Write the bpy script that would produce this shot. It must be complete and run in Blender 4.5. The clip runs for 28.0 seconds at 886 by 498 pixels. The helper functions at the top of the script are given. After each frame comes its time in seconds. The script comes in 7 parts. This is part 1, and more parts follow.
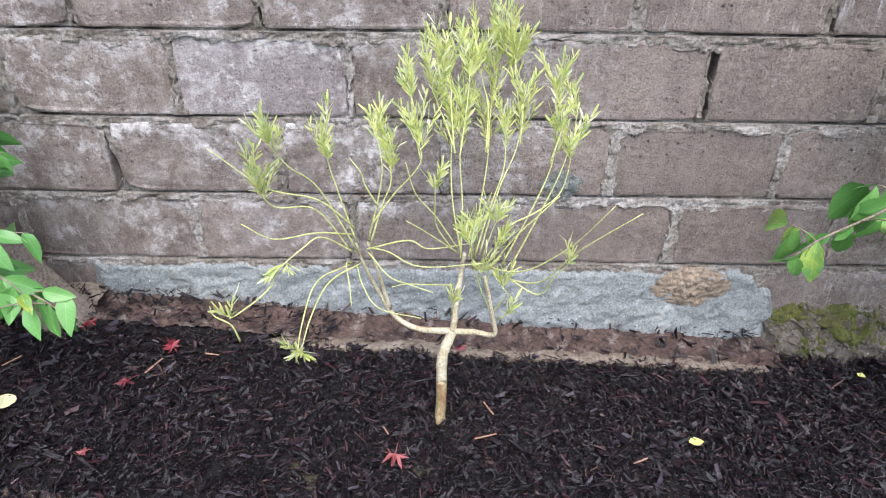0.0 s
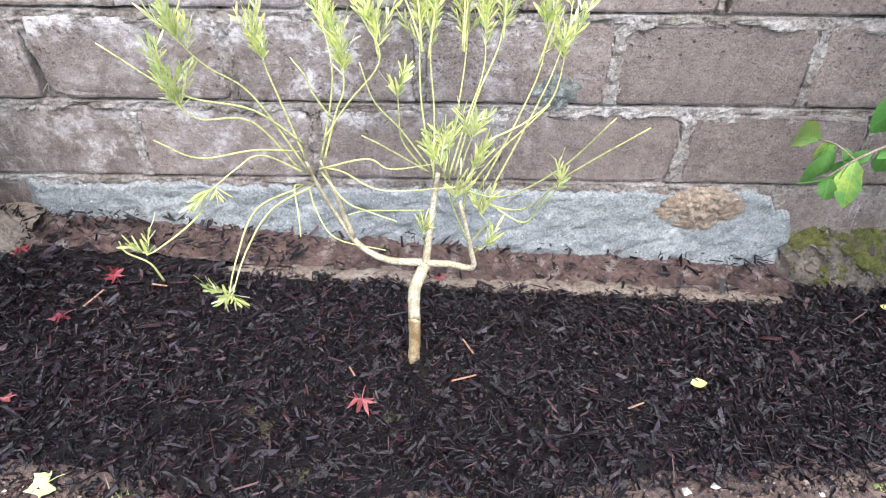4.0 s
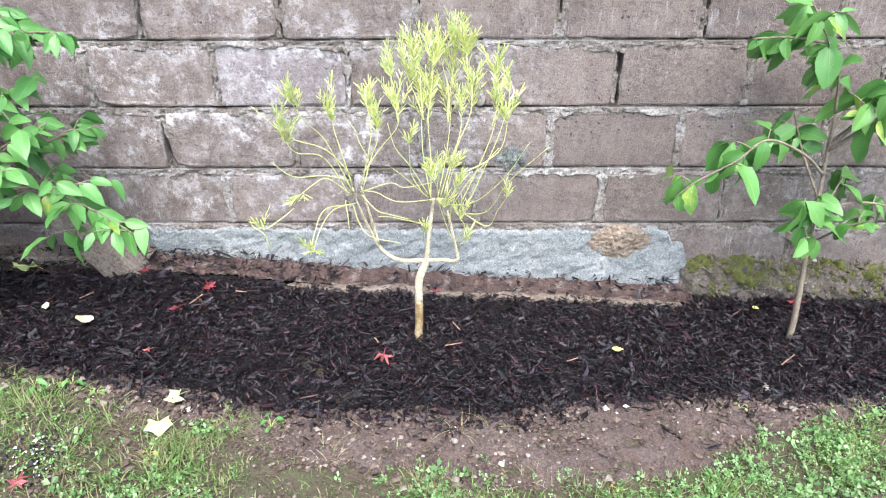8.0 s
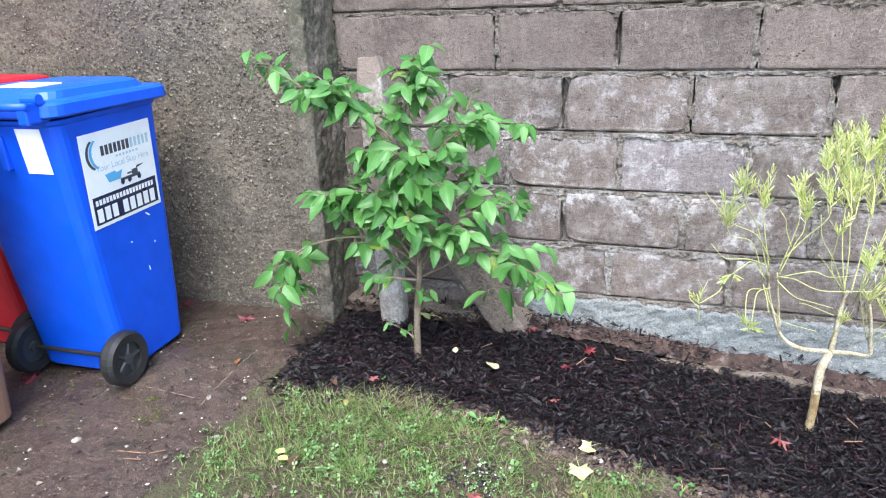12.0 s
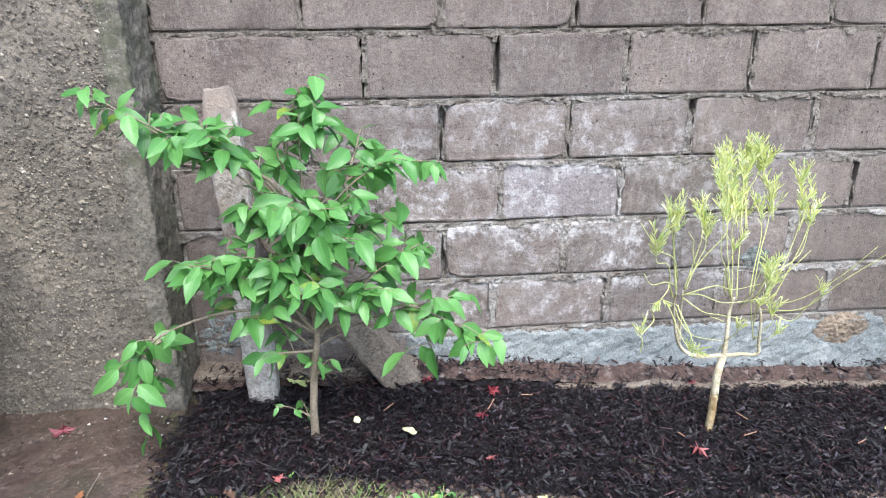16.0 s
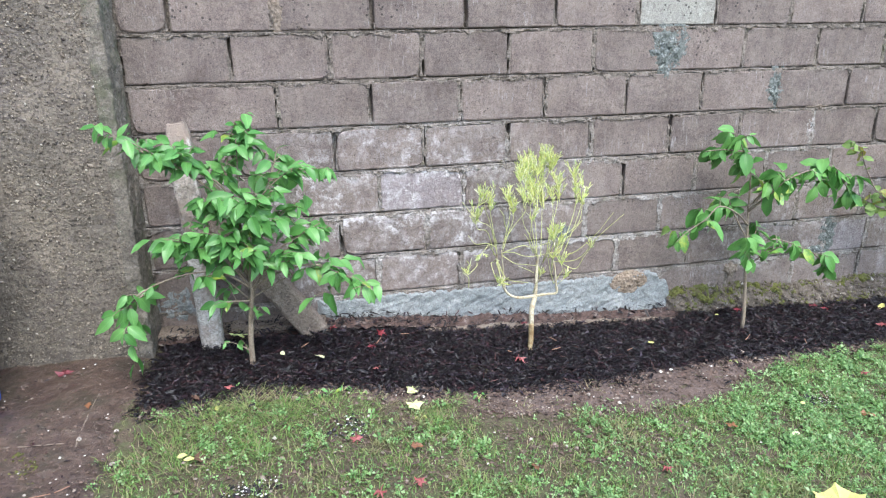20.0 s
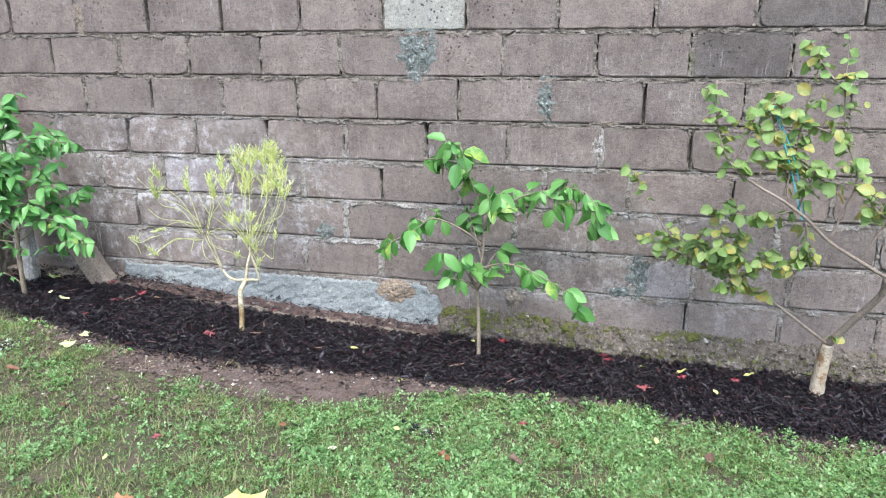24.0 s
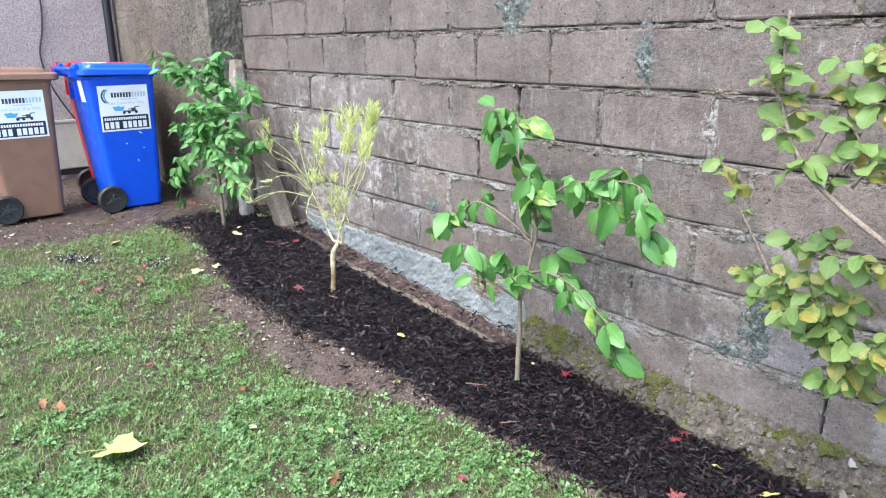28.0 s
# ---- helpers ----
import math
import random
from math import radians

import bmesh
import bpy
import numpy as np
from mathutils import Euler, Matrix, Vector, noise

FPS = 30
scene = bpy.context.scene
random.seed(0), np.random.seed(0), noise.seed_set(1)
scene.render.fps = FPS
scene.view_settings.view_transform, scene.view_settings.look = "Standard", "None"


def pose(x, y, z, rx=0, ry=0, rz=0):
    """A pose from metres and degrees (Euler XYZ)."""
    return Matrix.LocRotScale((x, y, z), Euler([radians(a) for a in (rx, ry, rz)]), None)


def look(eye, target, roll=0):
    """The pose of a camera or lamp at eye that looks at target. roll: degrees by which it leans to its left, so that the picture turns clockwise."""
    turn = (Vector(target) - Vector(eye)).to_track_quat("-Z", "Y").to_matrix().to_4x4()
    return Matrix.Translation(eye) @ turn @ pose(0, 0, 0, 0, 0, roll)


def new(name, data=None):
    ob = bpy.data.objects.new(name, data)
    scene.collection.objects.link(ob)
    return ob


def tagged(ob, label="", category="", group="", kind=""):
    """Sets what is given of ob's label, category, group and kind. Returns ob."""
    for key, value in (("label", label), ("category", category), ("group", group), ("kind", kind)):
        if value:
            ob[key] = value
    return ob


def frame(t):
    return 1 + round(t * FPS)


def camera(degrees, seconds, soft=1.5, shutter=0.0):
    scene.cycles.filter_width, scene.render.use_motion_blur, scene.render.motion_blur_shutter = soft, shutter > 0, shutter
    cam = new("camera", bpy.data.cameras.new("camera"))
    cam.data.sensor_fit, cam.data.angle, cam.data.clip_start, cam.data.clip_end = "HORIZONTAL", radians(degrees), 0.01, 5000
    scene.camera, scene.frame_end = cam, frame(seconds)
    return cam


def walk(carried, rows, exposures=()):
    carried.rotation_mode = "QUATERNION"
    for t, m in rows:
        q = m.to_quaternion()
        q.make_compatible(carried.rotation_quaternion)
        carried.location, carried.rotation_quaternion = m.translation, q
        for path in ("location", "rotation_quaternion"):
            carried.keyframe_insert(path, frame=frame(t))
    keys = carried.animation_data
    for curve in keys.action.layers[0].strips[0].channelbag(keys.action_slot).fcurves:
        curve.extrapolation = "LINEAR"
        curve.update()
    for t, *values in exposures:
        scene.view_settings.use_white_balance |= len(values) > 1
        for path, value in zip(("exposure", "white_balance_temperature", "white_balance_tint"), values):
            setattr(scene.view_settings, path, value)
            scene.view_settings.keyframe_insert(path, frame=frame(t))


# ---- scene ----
cam = camera(65.6, 28.0, soft=1.1)
PATH = [
    (0, (0.013, -1.703, 1.418), (0.006, -0.015, 0.346), 0.6),
    (0.5, (0.009, -1.8, 1.418), (0.036, -0.079, 0.399), 0.7),
    (1, (0.006, -1.856, 1.417), (0.048, -0.116, 0.432), 0.5),
    (1.5, (0.002, -1.86, 1.422), (0.044, -0.12, 0.435), 0.3),
    (2, (-0.003, -1.85, 1.413), (0.038, -0.129, 0.395), -0.0),
    (2.5, (0.013, -1.809, 1.384), (0.044, -0.138, 0.285), 0.0),
    (3, (0.036, -1.658, 1.331), (0.048, -0.056, 0.134), 0.1),
    (3.5, (0.066, -1.496, 1.306), (0.063, 0.038, 0.023), 0.5),
    (5.5, (0.084, -1.527, 1.342), (0.062, 0.005, 0.056), 0.4),
    (6, (0.035, -1.708, 1.338), (0.023, -0.132, 0.106), 0.1),
    (6.5, (0.021, -1.853, 1.364), (0.019, -0.233, 0.191), 0.2),
    (7, (0.057, -2.028, 1.38), (0.051, -0.359, 0.278), 0.2),
    (7.4, (0.101, -2.192, 1.404), (0.075, -0.483, 0.365), -0.0),
    (7.5, (0.097, -2.224, 1.407), (0.079, -0.5, 0.392), 0.1),
    (8, (0.096, -2.319, 1.435), (0.087, -0.56, 0.484), -0.2),
    (8.5, (0.033, -2.471, 1.44), (0.039, -0.67, 0.571), -0.7),
    (9, (0.005, -2.599, 1.474), (0.034, -0.772, 0.661), -0.7),
    (9.5, (0.033, -2.725, 1.493), (0.031, -0.874, 0.734), -0.7),
    (10, (0.082, -2.893, 1.499), (-0.082, -1.031, 0.788), -1.3),
    (10.5, (0.028, -2.973, 1.517), (-0.308, -1.125, 0.829), -1.3),
    (11, (-0.127, -2.932, 1.518), (-0.579, -1.107, 0.835), -1.4),
    (11.5, (-0.334, -2.765, 1.5), (-0.918, -0.981, 0.809), -2.4),
    (12, (-0.489, -2.619, 1.496), (-1.106, -0.855, 0.784), -2.4),
    (12.5, (-0.635, -2.348, 1.512), (-1.221, -0.596, 0.744), -2.4),
    (14.5, (-1.094, -2.007, 1.524), (-1.291, -0.226, 0.636), -0.5),
    (15, (-1.1, -2.082, 1.55), (-1.221, -0.267, 0.717), -0.1),
    (15.5, (-1.088, -2.259, 1.554), (-1.096, -0.415, 0.78), -0.3),
    (16, (-1.123, -2.374, 1.555), (-0.945, -0.517, 0.835), -0.3),
    (16.5, (-1.224, -2.416, 1.571), (-0.844, -0.584, 0.862), -0.7),
    (17, (-1.327, -2.615, 1.602), (-0.722, -0.836, 0.918), -0.3),
    (17.5, (-1.433, -2.825, 1.641), (-0.638, -1.118, 0.965), -0.8),
    (18, (-1.598, -2.89, 1.659), (-0.718, -1.218, 1.003), -1.1),
    (18.5, (-1.695, -3.037, 1.69), (-0.825, -1.357, 1.041), -1.2),
    (19, (-1.627, -3.325, 1.697), (-0.834, -1.61, 1.041), -1.0),
    (19.5, (-1.422, -3.426, 1.688), (-0.806, -1.635, 1.045), -0.6),
    (20, (-1.102, -3.45, 1.677), (-0.699, -1.594, 1.049), -0.7),
    (20.5, (-0.718, -3.53, 1.642), (-0.468, -1.637, 1.049), -0.8),
    (21, (-0.354, -3.534, 1.604), (-0.234, -1.621, 1.034), -0.9),
    (21.5, (0.039, -3.602, 1.615), (0.077, -1.682, 1.057), -0.3),
    (22, (0.402, -3.687, 1.618), (0.39, -1.763, 1.07), -0.1),
    (22.5, (0.728, -3.629, 1.588), (0.613, -1.709, 1.042), -0.4),
    (24.5, (2.175, -3.535, 1.449), (1.568, -1.703, 0.926), 0.3),
    (25, (2.366, -3.278, 1.378), (1.559, -1.52, 0.871), 0.4),
    (25.5, (2.53, -2.892, 1.364), (1.54, -1.227, 0.87), 0.3),
    (26, (2.696, -2.507, 1.378), (1.567, -0.931, 0.886), 0.7),
    (26.5, (2.689, -2.265, 1.36), (1.424, -0.805, 0.842), 0.4),
    (27, (2.87, -2.181, 1.345), (1.5, -0.829, 0.802), 0.4),
    (27.5, (3.005, -2.166, 1.347), (1.571, -0.891, 0.782), 0.0),
    (28, (3.068, -2.191, 1.352), (1.588, -0.972, 0.781), -0.5),
]

walk(cam, [(t, look(eye, target, roll)) for t, eye, target, roll in PATH], [(0.0, 2.11, 6420, 10), (3.5, 2.37, 6420, 11), (6.0, 2.57, 6450, 10), (8.0, 2.58, 6400, 9), (9.5, 2.50, 6300, 7), (11.0, 2.38, 6250, 7), (12.0, 2.34, 6300, 7), (15.0, 2.39, 6250, 7), (22.0, 2.25, 6250, 6.5), (25.0, 2.35, 6270, 6.5), (28.0, 2.40, 6320, 6.5)])
SKY, SUN = 0.11, 1.2

# ---- world, sky and sun: a bright overcast day ----
world = bpy.data.worlds.new("overcast_sky")
scene.world = world
world.use_nodes = True
wn = world.node_tree.nodes
wl = world.node_tree.links
sky = wn.new("ShaderNodeTexSky")
sky.sky_type = "NISHITA"
sky.sun_disc = False
sky.sun_elevation, sky.sun_rotation = radians(58), radians(170)
sky.air_density, sky.dust_density, sky.ozone_density = 1.0, 1.6, 1.0
wl.new(sky.outputs[0], wn["Background"].inputs[0])
wn["Background"].inputs[1].default_value = SKY
sun_data = bpy.data.lights.new("sun", "SUN")
sun_data.energy, sun_data.angle, sun_data.color = SUN, radians(40), (1.0, 0.98, 0.94)
sun = new("sun", sun_data)
sun.matrix_world = look((1.0, -6.0, 10.2), (0, 0, 0))


# ---- materials ----
class Nodes:
    """A small builder for one node material."""

    def __init__(self, name):
        self.mat = bpy.data.materials.new(name)
        self.mat.use_nodes = True
        self.tree = self.mat.node_tree
        self.bsdf = self.tree.nodes["Principled BSDF"]
        self.out = self.tree.nodes["Material Output"]

    def add(self, kind, **inputs):
        n = self.tree.nodes.new("ShaderNode" + kind)
        for key, value in inputs.items():
            self.put(n.inputs[key.replace("_", " ")], value)
        return n

    def put(self, socket, value):
        if isinstance(value, bpy.types.NodeSocket):
            self.tree.links.new(value, socket)
        else:
            socket.default_value = value

    def place(self):
        return self.add("NewGeometry").outputs["Position"]

    def local(self):
        return self.add("TexCoord").outputs["Object"]

    def scaled(self, vec, x, y, z, off=(0, 0, 0)):
        m = self.add("Mapping", Vector=vec)
        m.inputs["Scale"].default_value = (x, y, z)
        m.inputs["Location"].default_value = off
        return m.outputs[0]

    def noise(self, vec, scale, detail=4, rough=0.6, dist=0.0):
        n = self.add("TexNoise", Vector=vec, Scale=scale, Detail=detail, Roughness=rough, Distortion=dist)
        return n.outputs["Fac"]

    def cells(self, vec, scale, feature="F1"):
        n = self.add("TexVoronoi", Vector=vec, Scale=scale)
        n.feature = feature
        return n

    def ramp(self, fac, a, b, lo=0.0, hi=1.0):
        n = self.add("MapRange", Value=fac)
        n.inputs["From Min"].default_value, n.inputs["From Max"].default_value = a, b
        n.inputs["To Min"].default_value, n.inputs["To Max"].default_value = lo, hi
        n.interpolation_type = "SMOOTHSTEP"
        return n.outputs[0]

    def math(self, op, a, b=0.0):
        n = self.add("Math")
        n.operation = op
        self.put(n.inputs[0], a)
        self.put(n.inputs[1], b)
        return n.outputs[0]

    def mix(self, fac, a, b, blend="MIX"):
        n = self.add("Mix")
        n.data_type, n.blend_type = "RGBA", blend
        self.put(n.inputs[0], fac)
        for i, v in ((6, a), (7, b)):
            self.put(n.inputs[i], (*v, 1) if isinstance(v, tuple) and len(v) == 3 else v)
        return n.outputs[2]

    def rand(self):
        return self.add("ObjectInfo").outputs["Random"]

    def island(self):
        return self.add("NewGeometry").outputs["Random Per Island"]

    def blob(self, vec, centre, size):
        """1 at a place, falling to 0 at that size from it."""
        s = tuple(1 / v for v in size)
        m = self.scaled(vec, *s, off=tuple(-c * k for c, k in zip(centre, s)))
        n = self.add("TexGradient", Vector=m)
        n.gradient_type = "SPHERICAL"
        return n.outputs["Fac"]

    def bump(self, height, strength, distance=0.01, normal=None):
        n = self.add("Bump", Height=height, Strength=strength, Distance=distance)
        if normal is not None:
            self.put(n.inputs["Normal"], normal)
        return n.outputs[0]

    def done(self, color, rough=0.8, normal=None, spec=0.4, metal=0.0, thin=0.0):
        b = self.bsdf
        self.put(b.inputs["Base Color"], (*color, 1) if isinstance(color, tuple) and len(color) == 3 else color)
        self.put(b.inputs["Roughness"], rough)
        self.put(b.inputs["Specular IOR Level"], spec)
        self.put(b.inputs["Metallic"], metal)
        if normal is not None:
            self.put(b.inputs["Normal"], normal)
        if thin:
            t = self.add("BsdfTranslucent")
            self.put(t.inputs["Color"], (*color, 1) if isinstance(color, tuple) else color)
            mixer = self.add("MixShader")
            mixer.inputs[0].default_value = thin
            self.tree.links.new(b.outputs[0], mixer.inputs[1])
            self.tree.links.new(t.outputs[0], mixer.inputs[2])
            self.tree.links.new(mixer.outputs[0], self.out.inputs[0])
        return self.mat


def block_material(name, a, b, stain=1.0, speck=0.25):
    n = Nodes(name)
    p = n.place()
    base = n.mix(n.rand(), a, b)
    base = n.mix(n.ramp(n.noise(p, 7, 5, 0.65), 0.3, 0.75), base, n.mix(1.0, base, (0.72, 0.70, 0.72), "MULTIPLY"))
    streak = n.noise(n.scaled(p, 26, 26, 5), 1.0, 4, 0.6)
    base = n.mix(n.ramp(streak, 0.48, 0.78, 0, 0.3), base, n.mix(1.0, base, (1.55, 1.5, 1.52), "MULTIPLY"))
    soot = n.math("MULTIPLY", n.ramp(n.noise(p, 2.3, 5, 0.7), 0.46, 0.66), 0.55)
    base = n.mix(soot, base, n.mix(1.0, base, (0.56, 0.53, 0.52), "MULTIPLY"))
    scuff = n.ramp(n.noise(n.scaled(p, 9, 9, 38), 1.0, 6, 0.75), 0.54, 0.68, 0, 0.45)
    base = n.mix(scuff, base, n.mix(1.0, base, (0.60, 0.57, 0.55), "MULTIPLY"))
    mottle = n.ramp(n.noise(p, 48, 5, 0.72), 0.47, 0.62)
    base = n.mix(n.math("MULTIPLY", mottle, 0.5), base, n.mix(1.0, base, (0.62, 0.59, 0.58), "MULTIPLY"))
    base = n.mix(n.ramp(n.noise(p, 75, 4, 0.7), 0.53, 0.66, 0, 0.4), base, n.mix(1.0, base, (1.5, 1.48, 1.48), "MULTIPLY"))
    scratch = n.math("MULTIPLY", n.ramp(n.noise(n.scaled(p, 70, 70, 11), 1.0, 5, 0.7), 0.54, 0.70), n.ramp(n.noise(p, 2.6, 3), 0.48, 0.62))
    base = n.mix(n.math("MULTIPLY", scratch, 0.55), base, (0.42, 0.395, 0.395))
    grain = n.noise(p, 200, 3, 0.7)
    base = n.mix(n.ramp(grain, 0.42, 0.62, 0, 0.5), base, n.mix(1.0, base, (0.45, 0.43, 0.43), "MULTIPLY"))
    base = n.mix(n.ramp(n.noise(p, 330, 2, 0.6), 0.56, 0.72, 0, 0.5), base, n.mix(1.0, base, (1.9, 1.85, 1.85), "MULTIPLY"))
    pores = n.ramp(n.cells(p, 75).outputs["Distance"], 0.10, 0.2, 1, 0)
    pores = n.math("MULTIPLY", pores, n.ramp(n.noise(p, 14, 2), 0.52, 0.66))
    holes = n.math("MULTIPLY", n.ramp(n.cells(p, 34).outputs["Distance"], 0.09, 0.17, 1, 0), n.ramp(n.noise(p, 3.7, 3), 0.49, 0.58))
    pores = n.math("MAXIMUM", pores, holes)
    # coarse holes left by the casting in parts of the top course
    coarse = n.blob(p, (0.60, 0, 1.75), (0.19, 1.0, 0.16))
    for spot in ((0.98, 0, 1.76), (1.30, 0, 1.77), (-0.62, 0, 1.75), (-1.05, 0, 1.76), (2.35, 0, 1.52), (0.98, 0, 1.52), (-1.5, 0, 1.72)):
        coarse = n.math("MAXIMUM", coarse, n.blob(p, spot, (0.2, 1.0, 0.14)))
    wells = n.math("MULTIPLY", n.ramp(n.cells(p, 36).outputs["Distance"], 0.17, 0.25, 1, 0), n.ramp(n.math("ADD", n.math("MULTIPLY", coarse, 0.7), n.noise(p, 16, 2)), 0.68, 0.80))
    pores = n.math("MAXIMUM", pores, wells)
    pits = n.math("MULTIPLY", n.ramp(n.cells(p, 150).outputs["Distance"], 0.16, 0.32, 1, 0), n.ramp(n.noise(p, 50, 3), 0.42, 0.58))
    base = n.mix(n.math("MULTIPLY", pits, 0.7), base, n.mix(1.0, base, (0.35, 0.33, 0.33), "MULTIPLY"))
    base = n.mix(n.math("MULTIPLY", pores, 0.75), base, (0.03, 0.026, 0.025))
    # lime bloom, strongest low on the older courses
    zone = n.math("ADD", n.ramp(n.blob(p, (-0.62, 0, 0.72), (1.35, 1.0, 0.60)), 0.0, 0.55, 0, 1.0),
                  n.ramp(n.blob(p, (2.0, 0, 0.42), (1.3, 1.0, 0.5)), 0.0, 0.6, 0, 0.5))
    fine = n.math("MULTIPLY", n.ramp(n.noise(p, 15, 10, 0.8), 0.48, 0.60), n.ramp(n.noise(p, 3.3, 4), 0.40, 0.6, 0.15, 1.0))
    # salts run down from the bed joints
    course = n.math("FRACT", n.math("MULTIPLY", n.math("SUBTRACT", n.add("SeparateXYZ", Vector=p).outputs["Z"], 0.733 - 2.25), 1 / 0.225))
    strip = n.math("MULTIPLY", n.ramp(n.math("ADD", course, n.math("MULTIPLY", n.noise(p, 9, 5, 0.7), 0.7)), 0.92, 1.40), n.ramp(n.noise(p, 26, 6, 0.75), 0.40, 0.58))
    strip = n.math("MULTIPLY", strip, n.ramp(n.noise(p, 2.1, 2), 0.40, 0.58))
    soft = n.ramp(n.noise(p, 6.5, 8, 0.72), 0.46, 0.66, 0, 0.26)
    bloom = n.math("MULTIPLY", n.math("MINIMUM", n.math("ADD", n.math("ADD", n.math("MULTIPLY", fine, 0.75), strip), soft), 1.0), zone)
    spots = n.math("MULTIPLY", n.ramp(n.noise(p, 30, 4, 0.7), 0.55, 0.68, 0, 0.6), n.ramp(n.noise(p, 2.7, 3), 0.45, 0.62, 0.12, 1.0))
    base = n.mix(n.math("MULTIPLY", n.math("ADD", bloom, n.math("MULTIPLY", spots, speck)), 0.88 * stain), base, (0.54, 0.51, 0.51))
    rough = n.ramp(n.noise(p, 20, 4), 0.3, 0.7, 0.74, 0.95)
    h = n.math("ADD", n.math("MULTIPLY", n.noise(p, 150, 5, 0.75), 0.7), n.math("ADD", n.math("MULTIPLY", pores, -0.9), n.math("MULTIPLY", pits, -0.6)))
    nm = n.bump(h, 0.75, 0.008, n.bump(n.noise(p, 22, 5, 0.65), 0.65, 0.016))
    return n.done(base, rough, nm, 0.35)


def mortar_material(name):
    """Crumbling brown-grey mortar with grit, limed white round the old lower courses and moss in places."""
    n = Nodes(name)
    p = n.place()
    base = n.mix(n.ramp(n.noise(p, 16, 6, 0.7), 0.34, 0.66), (0.24, 0.205, 0.178), (0.135, 0.112, 0.094))
    lime = n.math("ADD", n.ramp(n.blob(p, (-0.62, 0, 0.66), (1.9, 1.0, 0.75)), 0.0, 0.5), n.ramp(n.blob(p, (1.9, 0, 0.45), (1.8, 1.0, 0.7)), 0.0, 0.5, 0, 0.8))
    lime = n.math("MULTIPLY", n.math("MINIMUM", lime, 1.0), n.ramp(n.noise(p, 5.5, 6, 0.72), 0.40, 0.66, 0.04, 0.9))
    base = n.mix(lime, base, (0.42, 0.395, 0.38))
    base = n.mix(n.ramp(n.noise(p, 3.7, 5, 0.7), 0.60, 0.72, 0, 0.6), base, (0.12, 0.125, 0.065))
    base = n.mix(n.ramp(n.noise(p, 110, 3, 0.7), 0.42, 0.64, 0, 0.8), base, n.mix(1.0, base, (0.45, 0.44, 0.43), "MULTIPLY"))
    base = n.mix(n.ramp(n.noise(p, 190, 2, 0.6), 0.56, 0.72, 0, 0.5), base, n.mix(1.0, base, (1.8, 1.8, 1.8), "MULTIPLY"))
    h = n.math("ADD", n.noise(p, 110, 5, 0.75), n.math("MULTIPLY", n.noise(p, 26, 4, 0.6), 1.4))
    return n.done(base, 0.92, n.bump(h, 1.0, 0.008), 0.3)


def rough_material(name, a, b, scale=10, grain=160, rough=0.88, bump=0.6, c=None, cmask=(0.5, 0.65), cscale=6, spec=0.35, fleck=None):
    """Mineral or earthy surface: two tones, grain, an optional third tone in patches and optional flecks."""
    n = Nodes(name)
    p = n.place()
    base = n.mix(n.ramp(n.noise(p, scale, 6, 0.68), 0.32, 0.68), a, b)
    base = n.mix(n.ramp(n.noise(p, grain, 3, 0.7), 0.42, 0.64, 0, 0.8), base, n.mix(1.0, base, (0.48, 0.47, 0.46), "MULTIPLY"))
    base = n.mix(n.ramp(n.noise(p, grain * 1.7, 2, 0.6), 0.56, 0.72, 0, 0.45), base, n.mix(1.0, base, (1.8, 1.8, 1.8), "MULTIPLY"))
    if c:
        base = n.mix(n.ramp(n.noise(p, cscale, 7, 0.7), *cmask, 0, 0.9), base, c)
    if fleck:
        f = n.ramp(n.cells(p, fleck[0]).outputs["Distance"], 0.12, 0.2, 1, 0)
        f = n.math("MULTIPLY", f, n.ramp(n.noise(p, fleck[0] * 0.37, 2), 0.5, 0.6))
        base = n.mix(n.math("MULTIPLY", f, 0.8), base, fleck[1])
    h = n.math("ADD", n.noise(p, grain, 5, 0.75), n.math("MULTIPLY", n.noise(p, grain * 0.22, 4, 0.6), 1.4))
    return n.done(base, n.ramp(n.noise(p, scale * 2, 3), 0.3, 0.7, rough - 0.12, min(1, rough + 0.08)), n.bump(h, bump, 0.008), spec)


def plain_material(name, a, rough=0.5, vary=0.12, grain=60, bump=0.05, spec=0.5, metal=0.0):
    n = Nodes(name)
    p = n.local()
    dark = tuple(v * (1 - vary * 2) for v in a)
    base = n.mix(n.ramp(n.noise(p, 9, 6, 0.65), 0.35, 0.7), a, dark)
    nm = n.bump(n.noise(p, grain, 4, 0.6), bump, 0.004)
    return n.done(base, n.ramp(n.noise(p, 14, 4), 0.3, 0.7, max(0, rough - 0.1), min(1, rough + 0.12)), nm, spec, metal)


